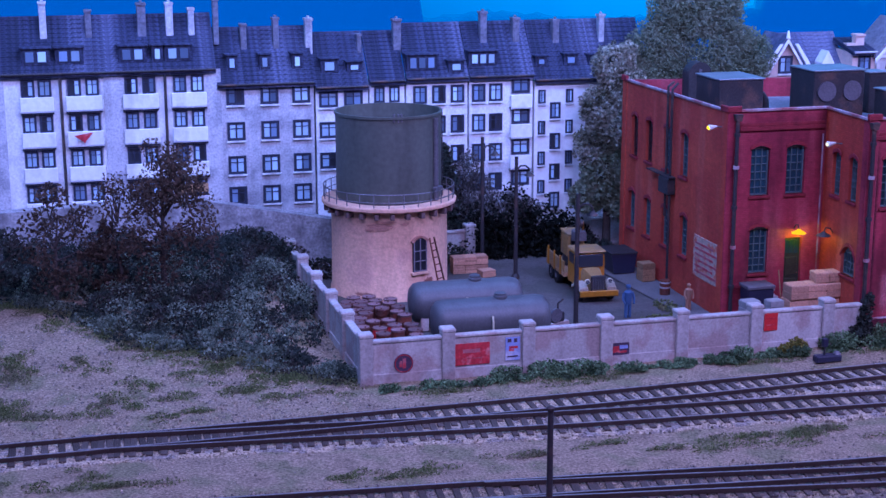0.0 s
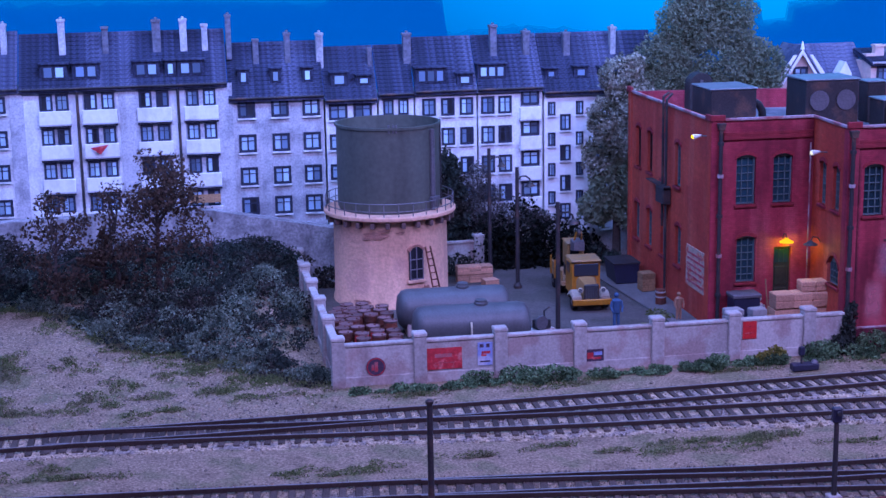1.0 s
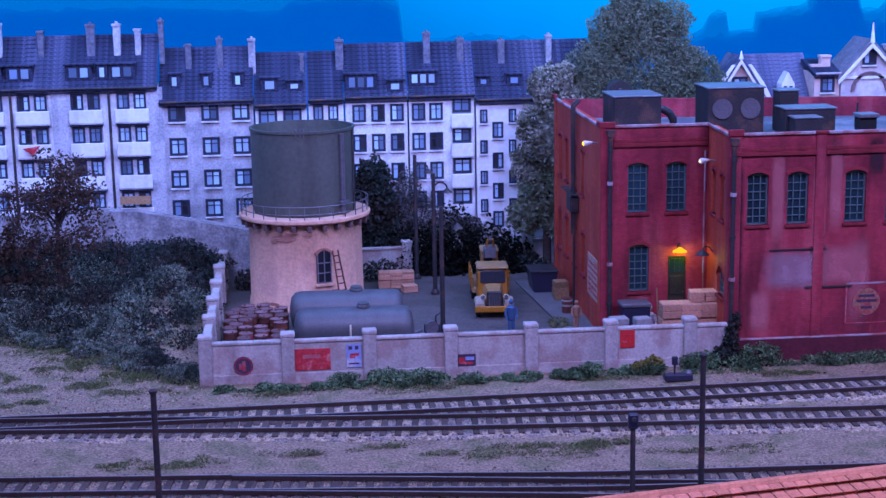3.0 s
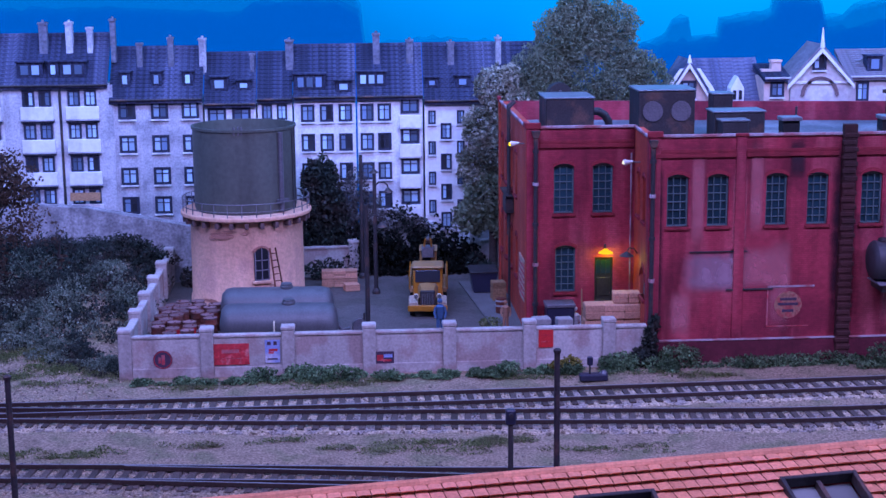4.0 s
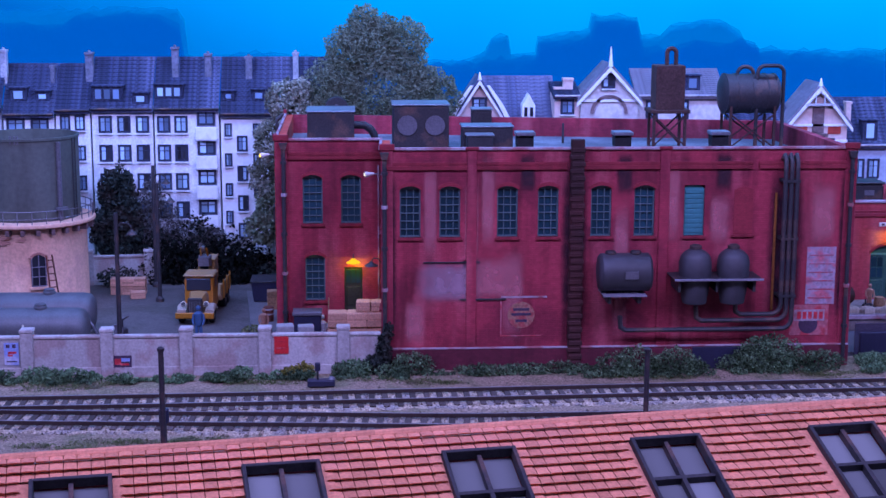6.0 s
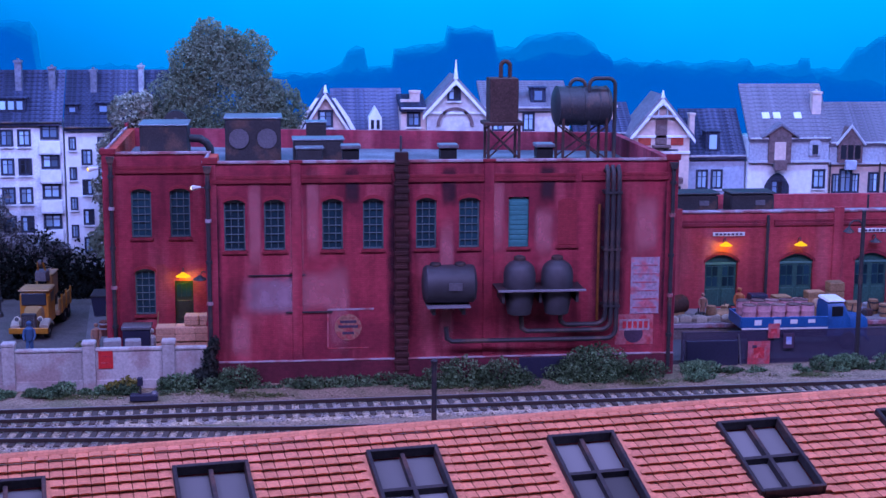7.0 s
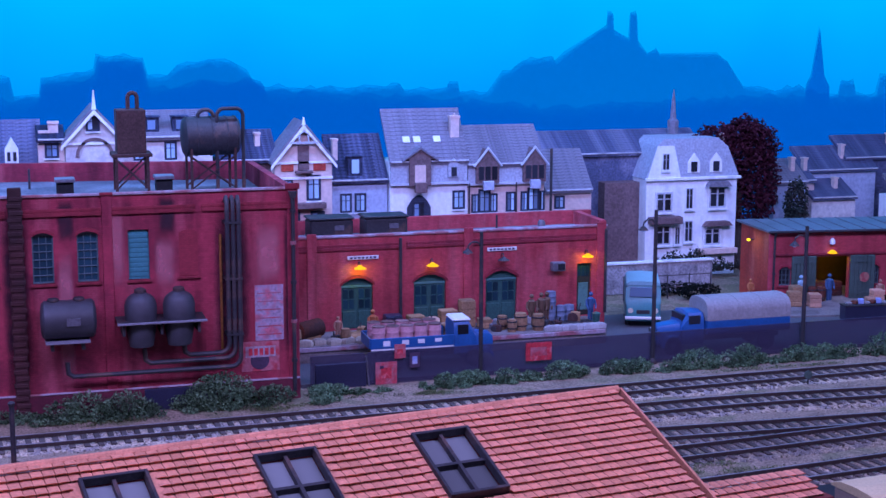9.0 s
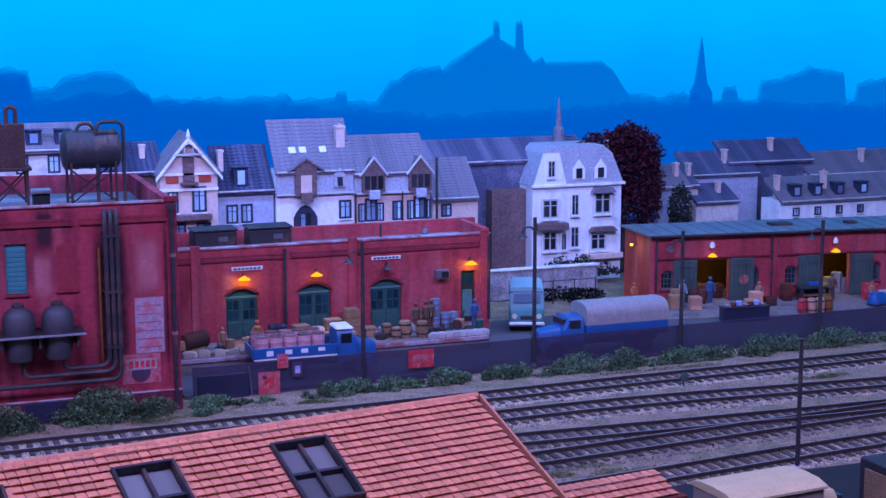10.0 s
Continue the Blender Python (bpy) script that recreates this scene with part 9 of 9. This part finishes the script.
for i in range(7):
    crate(10.47 + 0.05 * i, 1.035 - 0.005 * i, G2 + 0.112, 0.035, 0.04, 0.016 + 0.012 * (i % 3), 31 * i, ("canvas", "rust", "poster_blue")[i % 3], "small oddment lying on the trough", 1)


# ---- lamp posts, masts ----
def street_lamp(x, y, z, h, head=0.16, rz=0, label="tall dark lamp post with a curved arm", group="lamp posts", side=1):
    t = thing("street_lamp", x, y, z, rz, label, "lamp post", group)
    part("post", rod((0, 0, 0), (0, 0, h), 0.016, 0.013, 10), "iron", t, smooth=True)
    part("foot", lathe([(0.03, 0), (0.03, 0.02), (0.018, 0.04)], 12), "iron", t)
    pts = [(side * u, 0, h - 0.14 + v) for u, v in ((0.0, 0.0), (0.006, 0.05), (0.03, 0.075), (0.065, 0.075), (0.09, 0.055), (0.095, 0.03))]
    part("arm", pipe(pts, 0.006, 7), "iron", t)
    hd = part("lamp_head", lathe([(0.010, 0.03), (0.016, 0.022), (0.034, 0.004), (0.036, 0.0), (0.030, 0.002), (0.012, 0.016)], 18), "iron", t, at=T(side * 0.095, 0, h - 0.14 + 0.004), smooth=True)
    part("lens", lathe([(0.008, -0.010), (0.018, -0.004), (0.020, 0.004)], 14), "glass_house", hd, smooth=True)
    return t


street_lamp(1.384, 2.45, 0.02, 0.92)
street_lamp(1.474, 1.93, 0.02, 0.86)
street_lamp(1.40, 0.49, 0.02, 0.88, label="dark timber lamp post inside the yard wall")
for x, h in ((7.17, 0.98), (8.43, 1.08), (9.60, 0.92), (10.79, 0.94)):
    street_lamp(x, 0.225, 0.0, h, label="tall dark lamp post along the road", group="road lamp posts", side=-1)


def catenary_mast(x, y, h, label="slim dark steel mast beside the track", head=False):
    t = thing("track_mast", x, y, -0.01, 0, label, "mast", "track masts")
    part("pole", rod((0, 0, 0), (0, 0, h), 0.013, 0.011, 10), "iron", t, smooth=True)
    part("base", box(-0.03, 0.03, -0.03, 0.03, 0, 0.03, 0.004), "concrete", t)
    part("cap", lathe([(0.014, h - 0.012), (0.016, h), (0.008, h + 0.006)], 10), "iron", t)
    if head:
        part("signal_head", box(-0.022, 0.022, -0.016, 0.016, h - 0.06, h + 0.01, 0.006), "night_blue", t)
        part("visor", rod((0, -0.015, h - 0.012), (0, -0.032, h - 0.012), 0.010, seg=10), "iron", t)
    return t


catenary_mast(0.034, -3.02, 0.886)
catenary_mast(2.09, -2.96, 0.92)
catenary_mast(1.995, -2.172, 0.43, "short grey signal post with a dark head", True)
catenary_mast(4.12, -2.56, 0.79)
catenary_mast(8.87, -2.43, 0.75)
rp = thing("roof_post", 7.66, 1.36, 0.757, 0, "thin dark post on the low roof", "post")
part("post", rod((0, 0, 0), (0, 0, 0.16), 0.008, seg=8), "iron", rp)


# ---- greenery ----
def bush(name, blobs, size, count, m, label, seed, category="bush", group="bushes"):
    c = blobs[len(blobs) // 2]
    ob = thing(name, c[0], c[1], 0, 0, label, category, group)
    rel = [(b[0] - c[0], b[1] - c[1], *b[2:]) for b in blobs]
    leaves("foliage", rel, size, count, m, ob, seed)
    stems = bmesh.new()
    for b in rel[:40]:
        foot = max(b[2] - b[5] * 1.1, ground_height(b[0] + c[0], b[1] + c[1]))
        for k in (-1, 1):
            rod((b[0], b[1], foot), (b[0] + k * b[3] * 0.5, b[1], b[2] + b[5] * 0.6), 0.004, 0.002, 5, stems)
    tagged(part("stem_tangle", stems, "bark", ob), "", kind="stuff")
    return ob


def blob_row(x0, x1, y, step, r, h, seed, z=0.0, jit=0.04, gaps=0.0):
    """Uneven clumps along a line: a few tall ones, many small ones round their feet."""
    rr = random.Random(seed)
    out, x = [], x0
    while x < x1:
        s = rr.choice((0.45, 0.6, 0.8, 1.0, 1.3)) * rr.uniform(0.85, 1.15)
        out.append((x, y + rr.uniform(-jit, jit), z + h * s * 0.42, r * s * rr.uniform(0.8, 1.3), r * s * 0.8, h * s * rr.uniform(0.5, 0.75)))
        for _ in range(2):
            q = rr.uniform(0.25, 0.5)
            out.append((x + rr.uniform(-r, r), y - rr.uniform(0.0, r * 0.9), z + h * q * 0.3, r * q * 1.4, r * q, h * q * 0.5))
        x += step * rr.uniform(0.5, 1.2) * (2.2 if gaps and rr.random() < gaps else 1.0)
    return out


for k, (x0, x1, y, r, h, n) in enumerate(((0.10, 0.75, -0.13, 0.06, 0.03, 1300), (0.78, 1.60, -0.14, 0.08, 0.085, 3600), (1.60, 2.15, -0.13, 0.07, 0.05, 1600), (2.12, 2.62, -0.10, 0.09, 0.10, 2600), (2.80, 3.35, -0.09, 0.09, 0.10, 3000), (3.35, 4.25, -0.06, 0.07, 0.05, 2200), (4.25, 4.95, -0.10, 0.10, 0.13, 4200), (5.15, 6.05, -0.05, 0.13, 0.16, 6500), (6.05, 6.45, 0.05, 0.08, 0.06, 1500), (6.72, 7.30, 0.04, 0.08, 0.08, 2600), (7.30, 8.30, 0.06, 0.07, 0.09, 3800), (8.45, 9.20, 0.04, 0.08, 0.10, 3400), (9.20, 10.2, 0.06, 0.08, 0.09, 3600), (10.2, 12.6, 0.12, 0.09, 0.11, 7000))):
    bush("bush", blob_row(x0, x1, y, r * 0.9, r, h * 0.85, 40 + k, gaps=0.22), 0.0095, int(n * 1.5), "leaf", "low tangled green undergrowth beside the track", 60 + k)
bush("creeper", [(3.04, -0.03, 0.12, 0.05, 0.05, 0.14), (2.99, -0.04, 0.05, 0.08, 0.05, 0.07), (3.07, -0.02, 0.25, 0.03, 0.03, 0.06)], 0.0135, 1500, "leaf_dark", "dark creeper climbing the factory corner", 5)
bush("weed_clump", [(2.56, -0.10, 0.04, 0.07, 0.05, 0.05), (2.48, -0.12, 0.03, 0.05, 0.04, 0.04)], 0.012, 700, "leaf_yellow", "yellowish weeds against the yard wall", 6)

def thicket_edge(x):
    """How far forward the bushes on the bank reach."""
    return float(np.interp(x, (-3.4, -1.95, -1.72, -1.5, -1.22, -0.89, -0.65, -0.36, -0.04), (1.5, 1.33, 1.28, 1.07, 0.74, 0.60, 0.42, 0.23, 0.0)))


rb2 = random.Random(21)
dark_blobs, grey_blobs = [], []
for k in range(70):
    x = rb2.uniform(-2.6, -0.05)
    y = thicket_edge(x) + rb2.uniform(-0.03, 0.22)
    s = rb2.uniform(0.4, 0.8)
    grey_blobs.append((x, y, ground_height(x, y) + 0.02 * s, 0.13 * s, 0.10 * s, 0.06 * s))
for k in range(420):
    x, y = rb2.uniform(-3.3, -0.10), rb2.uniform(0.15, 2.42)
    if y < thicket_edge(x) + 0.10:
        continue
    s = rb2.uniform(0.6, 1.2)
    if x > -0.50 and y < 1.1:
        s *= 0.55
    g = ground_height(x, y)
    (grey_blobs if rb2.random() < 0.55 and y < 1.9 else dark_blobs).append((x, y, g + 0.05 * s, 0.13 * s, 0.12 * s, 0.11 * s))
third = len(dark_blobs) // 3
for k in range(3):
    bush("thicket", dark_blobs[k * third:(k + 1) * third], 0.0105, 26000, "leaf_dark", "dense dark bushes on the bank", 70 + k, group="thickets")
half = len(grey_blobs) // 2
for k in range(2):
    bush("thicket", grey_blobs[k * half:(k + 1) * half], 0.0095, 24000, "leaf_grey", "grey-green leafy bushes on the bank", 80 + k, group="thickets")
bush("thicket", blob_row(-1.0, -0.05, 2.30, 0.10, 0.13, 0.15, 31, 0.20), 0.013, 5000, "leaf_dark", "dark hedge below the retaining wall", 85, group="thickets")


def tree(x, y, z, h, spread, m, label, seed, n=4000, size=0.016, crown=0.55, trunk=0.022, depth=1.0, blobs=16, name="tree"):
    """A tapered trunk with forked limbs and an open crown of small leaves."""
    rr = random.Random(seed)
    t = thing(name, x, y, z, 0, label, "tree", "trees")
    bm = bmesh.new()
    pipe_pts = [(0, 0, -0.02), (rr.uniform(-0.01, 0.01), 0, h * 0.25), (rr.uniform(-0.03, 0.03), rr.uniform(-0.02, 0.02), h * 0.5), (rr.uniform(-0.04, 0.04), 0, h * 0.75)]
    for a, b, ra, rb_ in zip(pipe_pts, pipe_pts[1:], (1, 0.75, 0.5), (0.75, 0.5, 0.25)):
        rod(a, b, trunk * ra, trunk * rb_, 8, bm)
    part("trunk", bm, "bark", t, smooth=True)
    bl = []
    for k in range(blobs):
        f = rr.uniform(0, 1)
        zc = h * (1 - crown) + h * crown * f * 0.92
        rad = spread * math.sqrt(max(0.05, 1 - (2 * f - 0.85) ** 2)) * rr.uniform(0.35, 0.9)
        a = rr.uniform(0, 2 * math.pi)
        c = (rad * math.cos(a), rad * math.sin(a) * depth, zc)
        s = spread * rr.uniform(0.22, 0.42)
        bl.append((*c, s, s * max(depth, 0.4), s * 0.8))
        if k < 14:
            limb = bmesh.new()
            base = (0, 0, h * (0.22 + 0.45 * f))
            mid = (c[0] * 0.5 + rr.uniform(-0.02, 0.02), c[1] * 0.5, (base[2] + zc) / 2 - 0.01)
            rod(base, mid, trunk * 0.42, trunk * 0.25, 6, limb)
            rod(mid, c, trunk * 0.25, trunk * 0.08, 6, limb)
            part("limb", limb, "bark", t)
    cr = leaves("crown", bl, size, n, m, t, seed)
    return t


tree(-0.98, 1.20, 0.20, 1.06, 0.35, "leaf_brown", "small autumn tree with sparse rust-brown leaves", 3, n=5400, size=0.0125, crown=0.80, trunk=0.022, blobs=40)
tree(-1.24, 1.28, 0.22, 0.78, 0.26, "leaf_brown", "slender twiggy tree with a few rusty leaves", 15, n=1300, size=0.011, crown=0.8, trunk=0.016, blobs=26)
tree(-1.62, 1.25, 0.20, 0.78, 0.26, "leaf_brown", "small bare-branched tree with brown leaves", 5, n=1700, size=0.014, crown=0.8, trunk=0.016, blobs=22)
tree(-1.98, 1.10, 0.18, 0.80, 0.22, "leaf_dark", "small dark tree at the bank", 7, n=1900, size=0.015, crown=0.7, trunk=0.016)
tree(-1.32, 1.35, 0.22, 0.50, 0.16, "leaf_brown", "low brown shrub tree on the bank", 9, n=900, crown=0.85, trunk=0.014)
tree(-0.66, 1.55, 0.24, 0.42, 0.13, "leaf_brown", "bare twiggy sapling on the bank", 13, n=70, crown=0.8, trunk=0.012)
big = [(3.10, 2.58, 1.50, 0.36, 0.14, 0.34), (2.86, 2.58, 1.30, 0.30, 0.14, 0.34), (3.34, 2.58, 1.36, 0.26, 0.14, 0.28), (3.00, 2.56, 1.76, 0.24, 0.12, 0.22), (3.22, 2.57, 1.74, 0.20, 0.12, 0.20), (3.50, 2.58, 1.22, 0.17, 0.12, 0.20), (2.72, 2.58, 1.14, 0.28, 0.14, 0.34), (3.52, 2.58, 1.42, 0.18, 0.12, 0.22), (2.70, 2.57, 1.48, 0.20, 0.12, 0.26), (2.60, 2.57, 1.18, 0.20, 0.12, 0.30), (2.85, 2.57, 1.78, 0.20, 0.12, 0.20), (2.96, 2.57, 2.0, 0.12, 0.10, 0.13), (2.95, 2.57, 1.88, 0.2, 0.12, 0.17), (3.26, 2.57, 1.86, 0.19, 0.12, 0.17), (3.15, 2.58, 1.05, 0.50, 0.14, 0.35), (3.10, 2.57, 1.95, 0.13, 0.1, 0.11), (2.80, 2.57, 1.58, 0.17, 0.12, 0.17), (3.40, 2.57, 1.55, 0.14, 0.10, 0.15)]
bt2 = thing("tree", 3.08, 2.58, 0.0, 0, "tall dense green tree behind the factory", "tree", "trees")
part("trunk", rod((0, 0, 0), (0, 0, 1.3), 0.05, 0.03, 10), "bark", bt2)
leaves("crown", [(b[0] - 3.08, b[1] - 2.58, *b[2:]) for b in big], 0.0105, 95000, "leaf_tree", bt2, 91)
pale = [(2.36, 2.50, 1.42, 0.15, 0.10, 0.16), (2.48, 2.50, 1.25, 0.18, 0.10, 0.18), (2.28, 2.50, 1.12, 0.16, 0.10, 0.18), (2.44, 2.50, 0.95, 0.20, 0.10, 0.20), (2.25, 2.50, 0.84, 0.17, 0.10, 0.18), (2.34, 2.48, 0.62, 0.22, 0.10, 0.22), (2.20, 2.48, 0.46, 0.16, 0.10, 0.14), (2.46, 2.48, 0.45, 0.18, 0.1, 0.2), (2.48, 2.50, 1.50, 0.09, 0.08, 0.09)]
pt2 = thing("tree", 2.36, 2.50, 0.0, 0, "tall pale flowering tree beside the factory", "tree", "trees")
part("trunk", rod((0, 0, 0), (0, 0, 0.9), 0.035, 0.02, 10), "bark", pt2)
leaves("crown", [(b[0] - 2.36, b[1] - 2.50, *b[2:]) for b in pale[:5] + pale[8:]], 0.014, 13000, "leaf_pale", pt2, 92)
leaves("lower_crown", [(b[0] - 2.36, b[1] - 2.50, *b[2:]) for b in pale[5:8]], 0.018, 5500, "leaf_tree", pt2, 93)
bush("ivy_bush", [(1.08, 2.66, 0.70, 0.15, 0.08, 0.22), (1.12, 2.66, 0.48, 0.17, 0.08, 0.22), (1.00, 2.66, 0.42, 0.14, 0.08, 0.2), (1.10, 2.66, 0.25, 0.17, 0.08, 0.2)], 0.018, 7500, "leaf_dark", "tall dark ivy-clad bush behind the tower", 94)
bush("twiggy_bush", [(1.34, 2.68, 0.66, 0.10, 0.06, 0.16), (1.42, 2.68, 0.48, 0.15, 0.06, 0.18), (1.30, 2.68, 0.40, 0.12, 0.06, 0.2), (1.62, 2.68, 0.40, 0.14, 0.06, 0.10), (1.80, 2.68, 0.36, 0.12, 0.06, 0.08)], 0.011, 3600, "leaf_greyblue", "thin grey twiggy bush at the gate", 95)
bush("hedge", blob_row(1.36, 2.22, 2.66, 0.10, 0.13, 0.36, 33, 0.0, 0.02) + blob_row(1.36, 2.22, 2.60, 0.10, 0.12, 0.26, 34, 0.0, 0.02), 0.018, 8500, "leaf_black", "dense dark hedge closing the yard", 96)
bush("shrub", [(2.22, 2.55, 0.10, 0.10, 0.08, 0.08), (2.30, 2.40, 0.08, 0.08, 0.08, 0.07)], 0.014, 900, "leaf_dark", "small shrub beside the gate pier", 97)
bush("shrub", [(0.20, 2.30, 0.08, 0.14, 0.08, 0.09), (1.10, 2.42, 0.10, 0.16, 0.06, 0.08)], 0.014, 1400, "leaf_dark", "low shrub at the foot of the wall", 98)
bush("weed_clump", [(0.75, 0.26, 0.05, 0.14, 0.05, 0.05), (0.60, 0.22, 0.05, 0.10, 0.05, 0.06), (1.15, 0.25, 0.06, 0.12, 0.05, 0.06), (0.95, 0.24, 0.07, 0.12, 0.06, 0.07)], 0.012, 1800, "leaf", "green weeds in front of the tanks", 99)
bush("weed_clump", [(2.20, 0.95, 0.03, 0.08, 0.16, 0.02), (2.05, 0.75, 0.02, 0.12, 0.06, 0.015)], 0.010, 700, "grass", "thin weeds on the yard edge", 100)
rt = thing("tree", 10.76, 3.46, 0.0, 0, "broad copper-red tree beside the villa", "tree", "trees")
part("trunk", rod((0, 0, 0), (0, 0, 0.8), 0.05, 0.03, 10), "bark", rt)
leaves("crown", [(-0.42, 0, 1.02, 0.20, 0.14, 0.26), (-0.40, 0, 0.74, 0.18, 0.12, 0.22), (-0.28, 0, 1.14, 0.22, 0.14, 0.24), (0.16, 0, 1.14, 0.24, 0.14, 0.24), (0, 0, 1.05, 0.36, 0.14, 0.36), (-0.24, 0, 0.92, 0.24, 0.14, 0.32), (0.18, 0, 0.86, 0.24, 0.14, 0.36), (0.05, 0, 0.65, 0.36, 0.14, 0.30), (0.02, 0, 1.28, 0.20, 0.12, 0.16)], 0.020, 14000, "leaf_red", rt, 101)
bush("conifer", [(11.27, 3.30, 0.62, 0.12, 0.10, 0.24), (11.27, 3.30, 0.40, 0.14, 0.10, 0.2)], 0.016, 3000, "leaf_dark", "dark conifer beside the red tree", 102, "tree", "trees")
bush("shrub", [(9.55, 2.42, 0.06, 0.3, 0.06, 0.06), (9.75, 2.2, 0.07, 0.2, 0.08, 0.07)], 0.013, 1800, "leaf_black", "dark shrubs behind the road", 103)
bush("garden_hedge", blob_row(9.75, 10.6, 3.08, 0.10, 0.09, 0.14, 36, 0.08), 0.014, 2600, "leaf_dark", "clipped hedge at the villa", 104)

# grass tufts and weeds on the open ground
rg = random.Random(77)
patches = [(1.55, -1.33, 0.38, 0.08), (1.95, -1.30, 0.28, 0.07), (2.55, -1.46, 0.35, 0.06), (-0.15, -1.35, 0.28, 0.05), (-1.40, -1.12, 0.35, 0.06), (0.55, -1.25, 0.22, 0.04), (0.95, -1.20, 0.20, 0.03), (7.85, -2.05, 0.35, 0.10), (10.2, -0.66, 0.30, 0.05), (3.4, -0.25, 0.3, 0.04), (6.7, -0.10, 0.4, 0.05), (9.3, -0.12, 0.6, 0.04), (-1.5, 0.55, 0.10, 0.06), (-0.85, 0.30, 0.22, 0.10), (-1.35, -0.05, 0.16, 0.08), (-0.7, 0.05, 0.18, 0.10), (-1.95, 0.1, 0.16, 0.3), (-1.85, 0.45, 0.12, 0.12), (-0.35, 0.12, 0.18, 0.08), (-1.15, 0.2, 0.08, 0.05), (-0.95, -0.2, 0.14, 0.05), (0.3, -0.22, 0.35, 0.05), (1.3, -0.25, 0.4, 0.04), (1.75, -1.36, 0.42, 0.12), (1.2, -0.20, 0.5, 0.05), (2.3, -0.2, 0.35, 0.05), (4.6, -0.2, 0.5, 0.05), (5.6, -0.18, 0.4, 0.06), (3.1, -0.2, 0.4, 0.05), (-1.75, -0.12, 0.30, 0.12), (-0.5, -0.1, 0.25, 0.07), (-1.1, 0.02, 0.30, 0.07), (-2.2, -0.3, 0.3, 0.1), (10.4, -1.1, 0.4, 0.06)]
blobs = []
for x, y, rx, ry in patches:
    for k in range(9):
        bx, by = x + rg.gauss(0, rx * 0.45), y + rg.gauss(0, ry * 0.45)
        blobs.append((bx, by, max(ground_height(bx, by), -0.012) + 0.004, rx * 0.28, ry * 0.35, 0.018))
for k in range(230):
    # grass that fringes the bushes and runs out over the sand
    bx = rg.uniform(-2.4, -0.03)
    by = thicket_edge(bx) - abs(rg.gauss(0, 0.10)) + 0.05
    blobs.append((bx, by, ground_height(bx, by) + 0.002, 0.07, 0.05, 0.016))
for k in range(60):
    bx, by = rg.uniform(-2.3, -1.80) + rg.gauss(0, 0.03), rg.uniform(-0.12, 0.78)
    blobs.append((bx, by, ground_height(bx, by) + 0.002, 0.06, 0.06, 0.022))
for cx, cy in ((-1.645, 1.0), (-0.72, 0.36), (-0.61, 0.05), (-1.46, 0.45), (-1.09, -0.22), (-1.39, 0.08), (-1.23, 0.25), (-0.5, 0.14), (-0.26, -1.27), (-0.02, -1.28), (-1.54, -1.0), (-1.80, -1.04)):
    for k in range(7):
        bx, by = cx + rg.gauss(0, 0.07), cy + rg.gauss(0, 0.04)
        blobs.append((bx, by, ground_height(bx, by) + 0.003, 0.045, 0.03, 0.018))
carpet = []
for k in range(420):
    bx, by = rg.uniform(-3.2, -0.04), rg.uniform(0.0, 2.4)
    if by > thicket_edge(bx) - 0.02:
        carpet.append((bx, by, ground_height(bx, by) + 0.004, 0.12, 0.10, 0.022))
tagged(leaves("ground_cover", carpet, 0.010, 42000, "leaf_dark", None, 111, 0.6), "dark low leaves covering the bank under the bushes", "ground cover", kind="stuff")
gr = leaves("grass_tufts", blobs, 0.0085, 105000, "grass", None, 110, 0.25)
tagged(gr, "dry green grass tufts and weeds between the tracks", "grass", kind="stuff")

# loose pebbles on the slope and the cess
rp2 = np.random.default_rng(12)
n = 5200
px_, py_ = rp2.uniform(-3.0, 0.0, n), rp2.uniform(-0.40, 0.95, n)
more = 2600
px_, py_ = np.r_[px_, rp2.uniform(-2.5, 12, more)], np.r_[py_, rp2.uniform(-1.75, -0.1, more)]
pz_ = np.array([ground_height(a, b) for a, b in zip(px_, py_)])
sz = rp2.uniform(0.004, 0.009, len(px_)) * rp2.choice((1.0, 1.0, 1.5), len(px_))
dirs = np.array([(1, 0, 0), (-0.5, 0.87, 0), (-0.5, -0.87, 0), (0, 0, 0.9)])
v = (np.stack([px_, py_, pz_], 1)[:, None] + dirs * sz[:, None, None] * (1 + rp2.uniform(-0.3, 0.3, (len(px_), 4, 1)))) * U
me = bpy.data.meshes.new("pebbles")
me.from_pydata(v.reshape(-1, 3).tolist(), [], (np.arange(len(px_))[:, None, None] * 4 + np.array([(0, 1, 3), (1, 2, 3), (2, 0, 3)])).reshape(-1, 3).tolist())
me.materials.append(M["ballast"])
tagged(new("pebbles", me), "pale pebbles strewn over the sandy slope", "gravel", kind="stuff")
